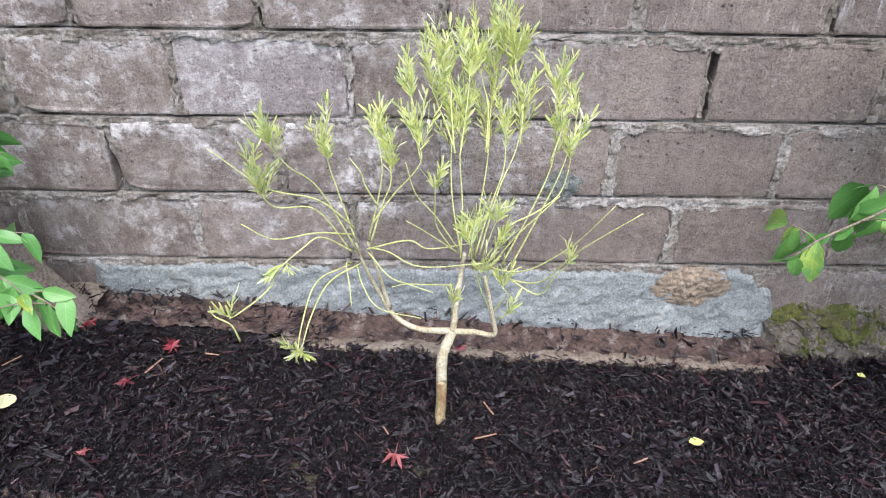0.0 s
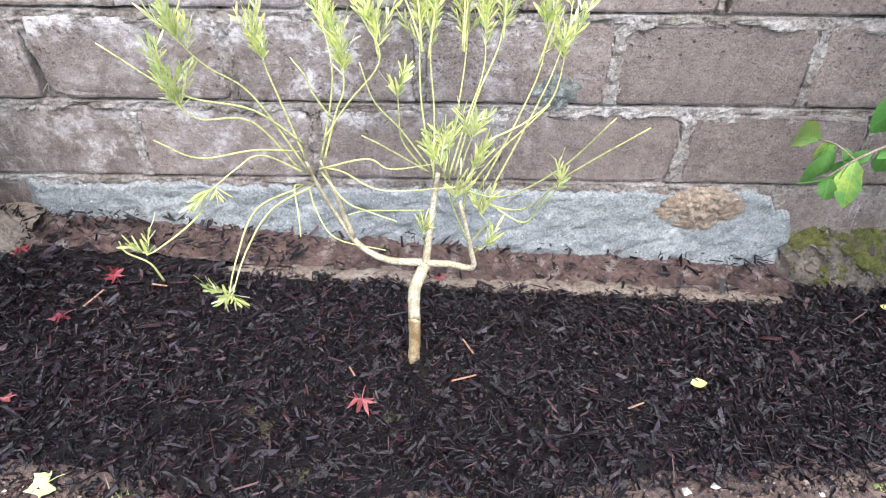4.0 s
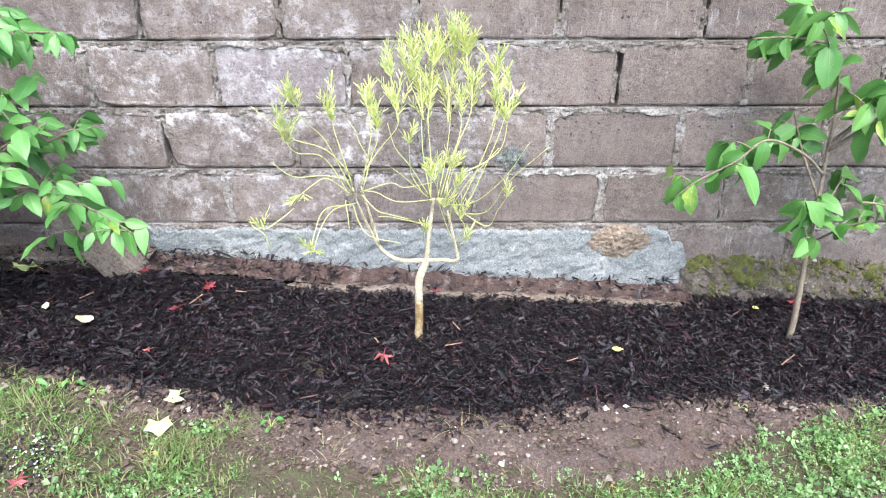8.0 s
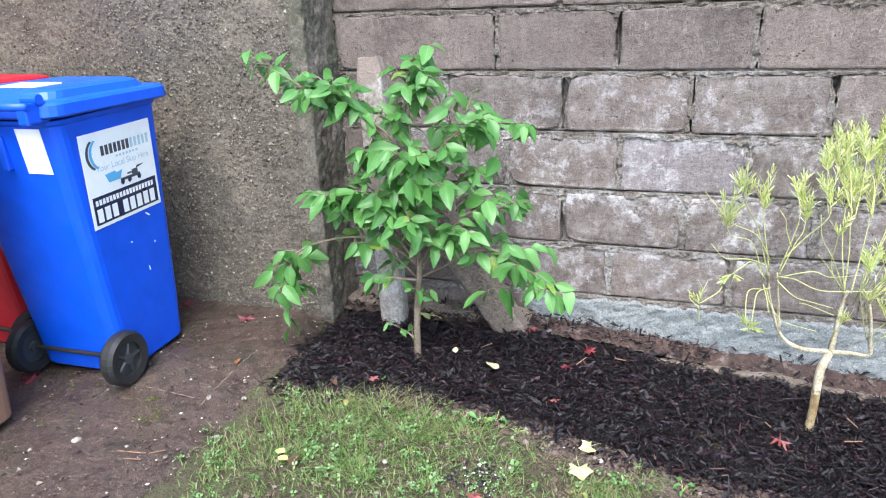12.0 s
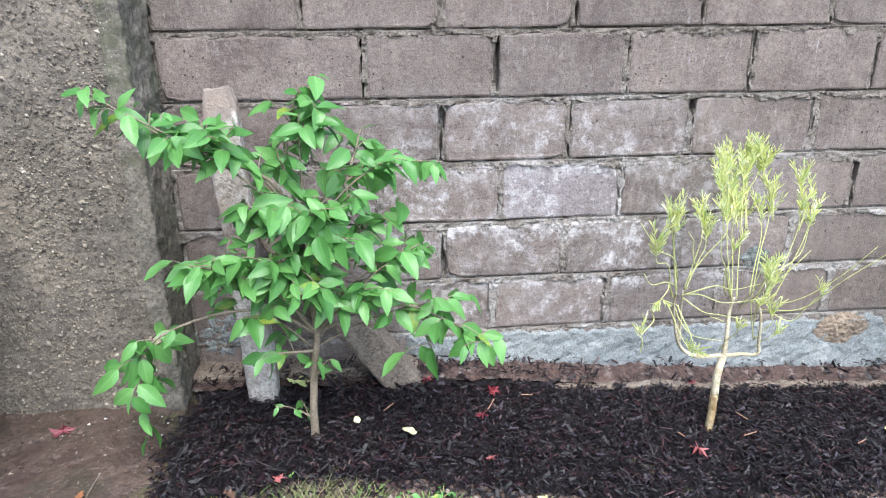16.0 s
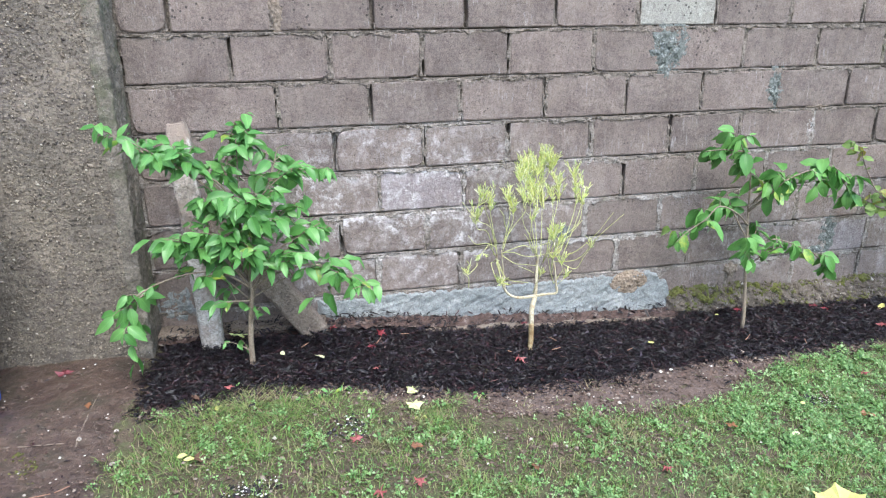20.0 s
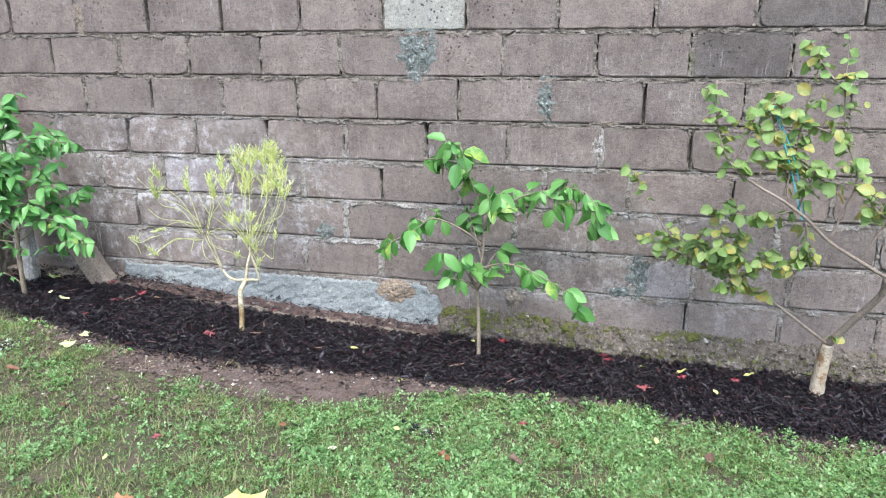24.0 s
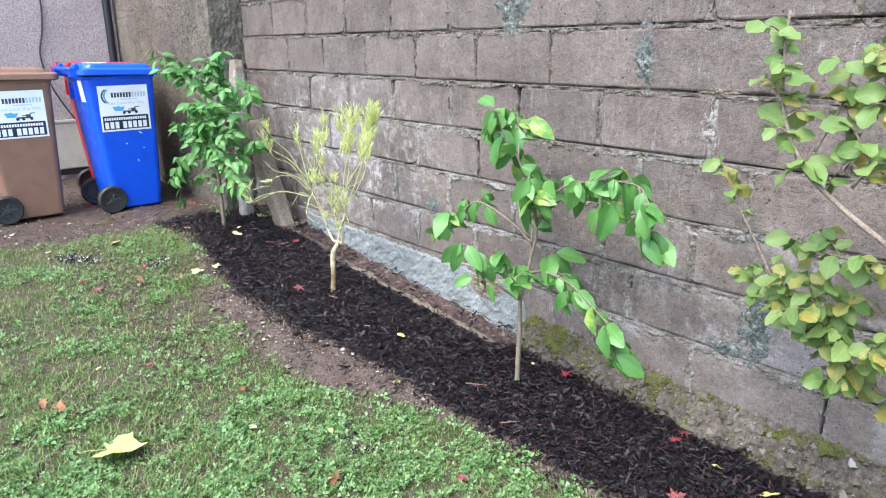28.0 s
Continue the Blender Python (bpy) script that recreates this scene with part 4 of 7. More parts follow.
def dash_stones(n, seed):
    """Small stones thrown into the wet render, standing a few millimetres out of it."""
    r = np.random.default_rng(seed)
    x, z = r.uniform(-3.6, -1.885, n), r.uniform(0.10, 2.3, n)
    keep = r.random(n) < np.clip(0.75 + 0.5 * lumps(x, z, 0.22, 3), 0.15, 1) * np.where(x < -2.75, 0.5, 1.0)
    x, z = x[keep], z[keep]
    n = len(x)
    s = np.clip(r.lognormal(math.log(0.0036), 0.42, n), 0.0018, 0.010)
    dirs = np.array([(1, 0, 0), (-1, 0, 0), (0, 0.6, 0), (0, -0.75, 0), (0, 0, 1), (0, 0, -1)])
    a = r.uniform(0, 6.283, n)
    pts = dirs[None] * r.uniform(0.6, 1.35, (n, 6, 1)) * s[:, None, None]
    px_, pz_ = pts[..., 0] * np.cos(a)[:, None] - pts[..., 2] * np.sin(a)[:, None], pts[..., 0] * np.sin(a)[:, None] + pts[..., 2] * np.cos(a)[:, None]
    pts = np.stack([px_ + x[:, None], pts[..., 1] - 0.2405, pz_ + z[:, None]], -1)
    tri = np.array([(0, 4, 3), (4, 1, 3), (1, 5, 3), (5, 0, 3), (4, 0, 2), (1, 4, 2), (5, 1, 2), (0, 5, 2)])
    return pts.reshape(-1, 3), ((np.arange(n) * 6)[:, None, None] + tri[None]).reshape(-1, 3)


M_DASH = island_material("dash_stones", [(0.40, (0.18, 0.148, 0.115)), (0.28, (0.12, 0.099, 0.078)), (0.16, (0.25, 0.21, 0.165)), (0.13, (0.07, 0.058, 0.048)), (0.03, (0.36, 0.32, 0.265))], 0.85)
dash_v, dash_f = dash_stones(37000, 61)
tagged(part_mesh("stones", mesh_np("stones", dash_v, dash_f), M_DASH, peb), "small brown stones of the pebble dash", kind="stuff")


def pier_points(v, z):
    s = np.clip(v, 0, 1)
    y = -0.243 + 0.245 * np.clip((s - 0.18) / 0.82, 0, 1)
    x = -1.90 + 0.066 * np.clip(s / 0.18, 0, 1) + 0.006 * lumps(y * 2, z, 0.05, 1) * np.clip(s * 3, 0, 1) + 0.003 * lumps(y * 2, z, 0.018, 3)
    return np.stack([x, y - 0.004 * lumps(x, z, 0.05, 2), z], 1)


pier = part_mesh("pier", grid_mesh("pier", np.linspace(0, 1, 34), np.linspace(0.05, 2.36, 260), pier_points), M_PIER, peb)
tagged(pier, "grey cement end face with green algae")
house = part_mesh("wall_house", grid_mesh("wall_house", np.linspace(-9, -0.20, 180), np.linspace(0.0, 3.2, 70),
                  lambda y, z: np.stack([-4.10 + 0.004 * lumps(y, z, 0.06, 1) + np.where(z < 0.62, -0.02, 0), y, z], 1)), M_HOUSE)
tagged(house, "pink-grey rough rendered house wall", "wall", kind="structure")
box_part("core", (-4.4, -9, 0), (-4.13, -0.2, 3.2), M_HOUSE, house, 0.0)


# ---- things on the house wall ----
def drainpipe():
    t = thing("drainpipe", "black plastic drainpipe in the corner of the house wall", "drainpipe", pose(-4.04, -0.31, 0.15))
    bm = bmesh.new()
    tube(bm, [Vector((0, 0, z)) for z in (0.0, 0.8, 1.6, 2.4, 3.0)], 0.034, 0.034, 14)
    part("pipe", bm, M_PIPE, t, smooth=True)
    for z in (0.7, 1.9):
        bm = bmesh.new()
        tube(bm, [Vector((0, 0, z)), Vector((0, 0, z + 0.05))], 0.040, 0.040, 14)
        part("collar", bm, M_PIPE, t)


def wall_panel():
    t = thing("wall_panel", "cream painted panel low on the house wall", "panel", pose(-4.098, -0.79, 0.27))
    box_part("panel", (0, -0.17, 0), (0.022, 0.17, 0.42), M_CREAM_BOX, t, 0.004)
    box_part("frame", (0, -0.185, 0.42), (0.03, 0.185, 0.445), M_CREAM_BOX, t, 0.004)
    # thin near-black strip along the wall just under the panel
    box_part("dark_strip", (0, -0.6, -0.06), (0.012, 0.3, -0.01), M_PIPE, t, 0.002, "dark strip below the panel")
    box_part("meter_cover", (0, -0.30, 0.36), (0.06, -0.20, 0.62), M_CREAM_BOX, t, 0.008, "small cream plastic cover")


def wall_cable():
    t = thing("wall_cable", "thin dark cable running down the house wall", "cable", pose(-4.088, 0, 0))
    bm = bmesh.new()
    tube(bm, spline([(0, -0.84, 2.4), (0, -0.835, 1.75), (0.004, -0.86, 1.5), (0, -0.905, 1.28), (0.01, -0.85, 1.0), (0.006, -0.70, 0.70), (0, -0.66, 0.62)]), 0.007, 0.007, 6)
    part("cable", bm, M_CABLE, t, smooth=True)


drainpipe()
wall_panel()
wall_cable()


# ---- wheelie bins ----
def rounded_ring(w, d, r, n=4):
    """Corner-rounded outline, about the middle."""
    pts = []
    for cx, cy, a0 in ((w / 2 - r, d / 2 - r, 0), (-w / 2 + r, d / 2 - r, 90), (-w / 2 + r, -d / 2 + r, 180), (w / 2 - r, -d / 2 + r, 270)):
        for k in range(n + 1):
            a = radians(a0 + 90 * k / n)
            pts.append((cx + r * math.cos(a), cy + r * math.sin(a)))
    return pts


def loft(bm, rings, cap=True):
    made = [[bm.verts.new(p) for p in ring] for ring in rings]
    for a, b in zip(made, made[1:]):
        for k in range(len(a)):
            bm.faces.new((a[k], a[(k + 1) % len(a)], b[(k + 1) % len(a)], b[k]))
    if cap:
        bm.faces.new(made[0][::-1])
        bm.faces.new(made[-1])
    return bm


def flat_shape(bm, pts, y0, y1=None):
    """A thin plate in the sticker's plane, from its outline in x and z."""
    vs = [bm.verts.new((x, y0, z)) for x, z in pts]
    bm.faces.new(vs)
    return bm


def rect(x0, z0, x1, z1):
    return [(x0, z0), (x1, z0), (x1, z1), (x0, z1)]


def sticker(parent, m):
    """Printed sticker: name and number as plain bars, the slogan lettered, a lorry picture in plain shapes."""
    W, H = 0.345, 0.325
    s = box_part("sticker", (-W / 2, -0.0006, -H / 2), (W / 2, 0.0006, H / 2), M_LABEL, parent, 0.0, "white printed sticker")
    s.matrix_local = m
    def ink(name, shapes, material, y, label=""):
        for pts in shapes:
            part(name, flat_shape(bmesh.new(), pts, y), material, s, label)
    ink("print_panel", [rect(-0.160, -0.150, 0.160, -0.052)], M_NAVY, -0.0016)
    ink("print_bar", [rect(-0.150 + k * 0.0355 + (0.018 if k > 2 else 0), -0.142, -0.150 + k * 0.0355 + 0.026 + (0.018 if k > 2 else 0), -0.095) for k in range(8)], M_LABEL, -0.0026)
    ink("print_bar", [rect(-0.150 + k * 0.0165, -0.083, -0.150 + k * 0.0165 + 0.0125, -0.064) for k in range(18)], M_LABEL, -0.0026)
    ink("logo_bar", [rect(-0.085 + k * 0.0205, 0.078, -0.085 + k * 0.0205 + 0.0145, 0.112) for k in range(7)], M_GREY_INK, -0.0016)
    ink("logo_bar", [rect(0.0585 + k * 0.0205, 0.078, 0.0585 + k * 0.0205 + 0.0125, 0.112) for k in range(5)], M_FADED_INK, -0.0016)
    ink("logo_bar", [rect(-0.02 + k * 0.017, 0.060, -0.02 + k * 0.017 + 0.010, 0.068) for k in range(7)], M_FADED_INK, -0.0016)
    for dx, material in ((0.0, M_GREY_INK), (0.016, M_LIGHT_INK)):
        arc = [(-0.105 + dx + 0.050 * math.cos(a), 0.088 + 0.055 * math.sin(a)) for a in np.linspace(2.0, 4.3, 9)]
        inner = [(-0.105 + dx + 0.042 * math.cos(a) + 0.004, 0.088 + 0.049 * math.sin(a)) for a in np.linspace(4.3, 2.0, 9)]
        ink("logo_arc", [arc + inner], material, -0.0016)
    ink("skip_shape", [[(-0.085, 0.012), (-0.07, -0.018), (-0.015, -0.018), (0.0, 0.012), (-0.03, 0.008), (-0.035, 0.016)]], M_LIGHT_INK, -0.0016, "light blue skip shape")
    ink("lorry_shape", [rect(-0.015, -0.028, 0.085, -0.018), rect(0.045, -0.018, 0.075, 0.0), rect(0.02, -0.012, 0.045, -0.006), [(0.07, 0.0), (0.105, 0.006), (0.108, 0.010), (0.07, 0.008)]], M_GREY_INK, -0.0016, "grey lorry shape")
    for cx in (-0.008, 0.028, 0.078):
        ink("lorry_wheel", [[(cx + 0.010 * math.cos(a), -0.032 + 0.010 * math.sin(a)) for a in np.linspace(0, 5.8, 10)]], M_NAVY, -0.0022, "dark wheel shape")
    cu = bpy.data.curves.new("lettering", "FONT")
    cu.body, cu.size, cu.align_x, cu.align_y = "Your Local Skip Hire", 0.031, "CENTER", "CENTER"
    tmp = bpy.data.objects.new("lettering_curve", cu)
    me = bpy.data.meshes.new_from_object(tmp)
    bpy.data.objects.remove(tmp)
    ob = part_mesh("lettering", me, M_FADED_INK, s)
    ob.matrix_local = pose(0.012, -0.0016, 0.038, 90, 0, 0)


def wheelie_bin(plastic, lid_plastic, label, m, with_sticker=True, lean=0):
    """Two-wheeled bin: hinge, handle and wheels at its back (-y); stickers on the side and back."""
    t = thing("wheelie_bin", label, "bin", m, "wheelie bins by the house")
    bm = bmesh.new()
    rings = []
    for z, w, d, cy in ((0.02, 0.37, 0.34, 0.02), (0.03, 0.385, 0.355, 0.02), (0.20, 0.40, 0.385, 0.015), (0.60, 0.43, 0.44, 0.0), (0.965, 0.458, 0.49, -0.01), (0.972, 0.47, 0.505, -0.01), (0.985, 0.475, 0.51, -0.01)):
        rings.append([Vector((x, y + cy, z)) for x, y in rounded_ring(w, d, 0.045)])
    loft(bm, rings)
    part("body", bm, plastic, t, smooth=False)
    for x in (-0.15, 0.0):
        box_part("rib", (x - 0.012, -0.262, 0.82), (x + 0.012, -0.235, 0.935), plastic, t, 0.004)
    bm = bmesh.new()
    rings = []
    for z, w, d, cy in ((0.985, 0.51, 0.57, 0.0), (0.992, 0.525, 0.585, 0.0), (1.025, 0.52, 0.58, 0.0), (1.033, 0.50, 0.56, 0.0), (1.036, 0.42, 0.47, 0.0), (1.058, 0.40, 0.44, 0.0), (1.066, 0.36, 0.40, 0.0)):
        rings.append([Vector((x, y + cy, z + 0.01 * (y < 0))) for x, y in rounded_ring(w, d, 0.06)])
    loft(bm, rings)
    lid = part("lid", bm, lid_plastic, t)
    bm = bmesh.new()
    tube(bm, [Vector((x, -0.325, 1.04)) for x in np.linspace(-0.22, 0.22, 6)], 0.014, 0.014, 10)
    part("handle", bm, plastic, t, smooth=True)
    for x in (-0.2, 0.2):
        box_part("handle_arm", (x - 0.02, -0.335, 0.985), (x + 0.02, -0.25, 1.05), plastic, t, 0.006)
        bm = bmesh.new()
        tube(bm, [Vector((x - 0.03, -0.285, 1.058)), Vector((x + 0.03, -0.285, 1.058))], 0.016, 0.016, 10)
        part("hinge", bm, lid_plastic, lid)
    bm = bmesh.new()
    tube(bm, [Vector((-0.23, -0.175, 0.102)), Vector((0.23, -0.175, 0.102))], 0.008, 0.008, 8)
    part("axle", bm, M_TYRE, t)
    for x in (-0.215, 0.215):
        s = math.copysign(1, x)
        wheel = thing("wheel", "", "", None)
        for k in ("label", "category", "group", "kind"):
            if k in wheel:
                del wheel[k]
        wheel.parent = t
        wheel.location = (x, -0.175, 0.102)
        bm = bmesh.new()
        prof = [(0.062, -0.024), (0.092, -0.028), (0.102, -0.014), (0.102, 0.014), (0.092, 0.028), (0.062, 0.024)]
        rings = [[Vector((w, r * math.cos(a), r * math.sin(a))) for r, w in prof] for a in np.linspace(0, 2 * math.pi, 29)[:-1]]
        vs = [[bm.verts.new(p) for p in ring] for ring in rings]
        for i in range(28):
            a, b = vs[i], vs[(i + 1) % 28]
            for k in range(6):
                bm.faces.new((a[k], a[(k + 1) % 6], b[(k + 1) % 6], b[k]))
        part("tyre", bm, M_TYRE, wheel)
        bm = bmesh.new()
        tube(bm, [Vector((-0.008, 0, 0)), Vector((0.008, 0, 0))], 0.064, 0.064, 28)
        tube(bm, [Vector((-0.022, 0, 0)), Vector((0.022, 0, 0))], 0.02, 0.02, 14)
        for k in range(5):
            a = k * 2 * math.pi / 5
            c, sn = math.cos(a), math.sin(a)
            tube(bm, [Vector((s * 0.012, c * 0.015, sn * 0.015)), Vector((s * 0.012, c * 0.06, sn * 0.06))], 0.008, 0.007, 6)
        part("rim", bm, M_RIM, wheel)
    if with_sticker:
        # the side wall leans outward towards the top
        sticker(t, pose(0.2226, -0.003, 0.758, 0, 0, 90) @ pose(0, 0, 0, 2.2, 0, 0))
        b = box_part("sticker", (-0.05, -0.0006, -0.075), (0.05, 0.0006, 0.075), M_LABEL, t, 0.0, "small white paper sticker")
        b.matrix_local = pose(0.12, -0.2500, 0.885, 5.5, 0, 0)
        box_part("sticker", (-0.08, -0.165, 1.070), (0.09, -0.045, 1.0775), M_LABEL, lid, 0.0, "white paper sticker on the lid")
    return t


BIN_Z = 0.168
blue_bin = wheelie_bin(M_BLUE, M_BLUE_LID, "bright blue plastic wheelie bin with white stickers", pose(-2.565, -0.735, BIN_Z, 0, 0, 2))
for y, z, turn, ln in ((0.085, 0.575, 35, 0.032), (0.05, 0.37, 80, 0.022), (-0.02, 0.50, 10, 0.012), (0.10, 0.46, 60, 0.010)):
    bm = bmesh.new()
    flat_shape(bm, [(ln / 2 * c, 0.0035 * d) for c, d in ((-1, 0), (-0.4, -0.8), (0.5, -1), (1, 0.1), (0.4, 0.9), (-0.6, 0.7))], 0.0)
    scuff = part("scuff", bm, M_LABEL, blue_bin, "pale scrape in the plastic")
    scuff.matrix_local = pose(0.2165 + 0.038 * (z - 0.60) + (0.0012 if z > 0.6 else 0.0022), y, z, 0, 0, 90) @ pose(0, 0, 0, 2.2, turn, 0)
wheelie_bin(M_RED_BIN, M_RED_BIN, "red plastic wheelie bin standing behind the blue one", pose(-3.06, -0.66, BIN_Z, 0, 0, 0), False)
wheelie_bin(M_BROWN_BIN, M_BROWN_BIN, "brown plastic wheelie bin with a white sticker", pose(-2.765, -1.38, 0.150, 0, 0, 1))


# ---- old concrete fence post and its stay ----
def beam(name, a, b, w, d, material, parent, label=""):
    """A worn square bar from a to b."""
    a, b = Vector(a), Vector(b)
    axis = (b - a).normalized()
    side = axis.cross(Vector((0, 1, 0))).normalized()
    out = side.cross(axis)
    bm = bmesh.new()
    n = 26
    rings = []
    for k in range(n + 1):
        c = a.lerp(b, k / n)
        worn = 1.0 - 0.22 * max(0.0, (k - n + 2) / 2) ** 2 + 0.025 * float(lumps(k * 0.05, w * 9, 0.2, 3))
        ring = []
        for i, (x, y) in enumerate(rounded_ring(w, d, 0.018, 3)):
            j = 0.004 * float(lumps(i * 0.02, k * 0.04, 0.06, 2)) + random.uniform(-0.0015, 0.0015)
            ring.append(c + side * (x * worn + j) + out * (y * worn + j) + axis * (random.uniform(-0.012, 0.006) if k >= n - 1 else 0))
        rings.append(ring)
    loft(bm, rings)
    return part(name, bm, material, parent, label)


post = thing("fence_post", "old whitened concrete fence post with a slanting stay", "post")
beam("shaft", (-1.552, -0.215, 0.05), (-1.605, -0.17, 1.26), 0.102, 0.082, M_POST, post)
beam("stay", (-1.0, -0.165, 0.09), (-1.52, -0.125, 0.84), 0.125, 0.10, M_STAY, post, "brown slanting concrete stay")


# ---- leaves and plants ----
def leaf_mesh(length, width, droop, fold, seed, ruffle=0.05, point=0.95):
    """A pointed leaf along +y on a short stalk, with a folded midrib, wavy rims and a drooping, slightly turned tip."""
    r = random.Random(seed)
    n = 9
    peak = 0.55 / (0.55 + point)
    top = peak ** 0.55 * (1 - peak) ** point
    bend, curl, phase = r.uniform(-0.12, 0.12), r.uniform(-0.5, 0.9), r.uniform(0, 6)
    verts, faces = [], []
    for i in range(n + 1):
        t = i / n
        u = max(0.0, (t - 0.07) / 0.93)
        w = max(0.0006, width * 0.52 * u ** 0.55 * (1 - u) ** point / top)
        w *= 1 + ruffle * r.uniform(-1, 1)
        x, y = bend * length * t * t, length * t
        z = -droop * length * t * t
        wav = (0.03 + 0.9 * ruffle) * w * math.sin(t * 11 + phase)
        rise, twist = fold * w * (1 - 0.5 * t), curl * w * t * 0.5
        verts += [(x - w, y, z + rise * 0.8 + wav - twist), (x - w * 0.5, y, z + rise * 0.45 - twist * 0.4), (x, y, z), (x + w * 0.5, y, z + rise * 0.45 + twist * 0.4), (x + w, y, z + rise * 0.8 - wav + twist)]
    for i in range(n):
        for k in range(4):
            a = i * 5 + k
            faces.append((a, a + 1, a + 6, a + 5))
    return mesh_np("leaf", verts, faces, True)


def leaf_set(material, sizes, width, droop, fold, ruffle=0.05, point=0.95):
    out = []
    for i, s in enumerate(sizes):
        me = leaf_mesh(s, s * width * (0.9 + 0.05 * (i % 4)), droop * (0.6 + 0.3 * (i % 3)), fold * (0.6 + 0.25 * (i % 4)), i, ruffle, point)
        me.materials.append(material)
        out.append(me)
    return out


LEAVES1 = leaf_set(M_LEAF1, [0.060, 0.070, 0.076, 0.082, 0.088, 0.094, 0.100, 0.108], 0.45, 0.36, 0.45, 0.07, 0.95)
LEAVES3 = leaf_set(M_LEAF3, [0.052, 0.065, 0.076, 0.086, 0.094, 0.102, 0.110], 0.53, 0.42, 0.50, 0.08, 0.75)
LEAVES4 = leaf_set(M_LEAF4, [0.046, 0.052, 0.058, 0.063, 0.068, 0.072, 0.078], 0.70, 0.34, 0.46, 0.15, 0.66)


def orient(at, d, up):
    """A leaf's pose: its axis along d, its face towards up."""
    d = d.normalized()
    x = d.cross(up)
    if x.length < 0.05:
        x = d.cross(Vector((1, 0, 0)))
    x.normalize()
    z = x.cross(d)
    m = Matrix((x, d, z)).transposed().to_4x4()
    m.translation = at
    return m


def add_leaves(plant, line, meshes, count, start, rnd, sag, spread, scale=1.0):
    """Leaves along a branch, turned outward, hanging by weight, faces tipped towards the camera."""
    for i in range(count):
        t = start + (1 - start) * (i + rnd.random() * 0.8) / count
        k = min(int(t * (len(line) - 1)), len(line) - 2)
        at = line[k].lerp(line[k + 1], t * (len(line) - 1) - k)
        d0 = (line[k + 1] - line[k]).normalized()
        a = i * 2.4 + rnd.uniform(-0.6, 0.6)
        side = Vector((math.cos(a), math.sin(a) * 0.9, rnd.uniform(-0.55, 0.55)))
        d = d0 * rnd.uniform(0.2, 0.8) + side * spread + Vector((0, 0, -sag * rnd.uniform(0.2, 1.3)))
        # leans to -y so that the blades show from the camera's side
        up = Vector((rnd.uniform(-0.8, 0.9), rnd.uniform(-1.2, 0.15), 0.7))
        ob = new("leaf", rnd.choice(meshes))
        ob.parent = plant
        m = orient(at, d, up)
        s = scale * rnd.uniform(0.72, 1.12)
        ob.matrix_local = m @ Matrix.Diagonal((s, s, s, 1))


def leafy_branch(plant, pts, r0, r1, material, meshes, count, start, rnd, sag, spread, twigs=3, reach=0.07, scale=1.0):
    """A branch with short side twigs in one mesh, and leaves on both."""
    line = spline(pts, 6)
    bm = bmesh.new()
    tube(bm, line, r0, r1, 6, 0.06)
    sides = []
    for i in range(twigs):
        t = start + (1 - start) * (i + rnd.random()) / max(1, twigs) * 0.9
        k = min(int(t * (len(line) - 1)), len(line) - 2)
        at, d0 = line[k], (line[k + 1] - line[k]).normalized()
        a = i * 2.2 + rnd.random() * 2
        out = Vector((math.cos(a), math.sin(a), rnd.uniform(-0.1, 0.7))) + d0 * 0.5
        ln = reach * rnd.uniform(0.7, 1.3)
        end = at + out.normalized() * ln
        sl = spline([at, at.lerp(end, 0.55) + Vector((0, 0, 0.006)), end - Vector((0, 0, 0.006))], 4)
        tube(bm, sl, r1 * 0.9, r1 * 0.6, 5)
        sides.append(sl)
    part("branch", bm, material, plant, "", True)
    own = max(2, int(count * (0.5 if twigs else 1)))
    add_leaves(plant, line, meshes, own, start, rnd, sag, spread, scale)
    for sl in sides:
        add_leaves(plant, sl, meshes, max(3, int(round((count - own) / max(1, twigs)))), 0.25, rnd, sag, spread, scale)


def branch(plant, pts, r0, r1, material, name="branch", sides=6, label=""):
    line = spline(pts, 6)
    bm = bmesh.new()
    tube(bm, line, r0, r1, sides, 0.06)
    part(name, bm, material, plant, label, True)
    return line


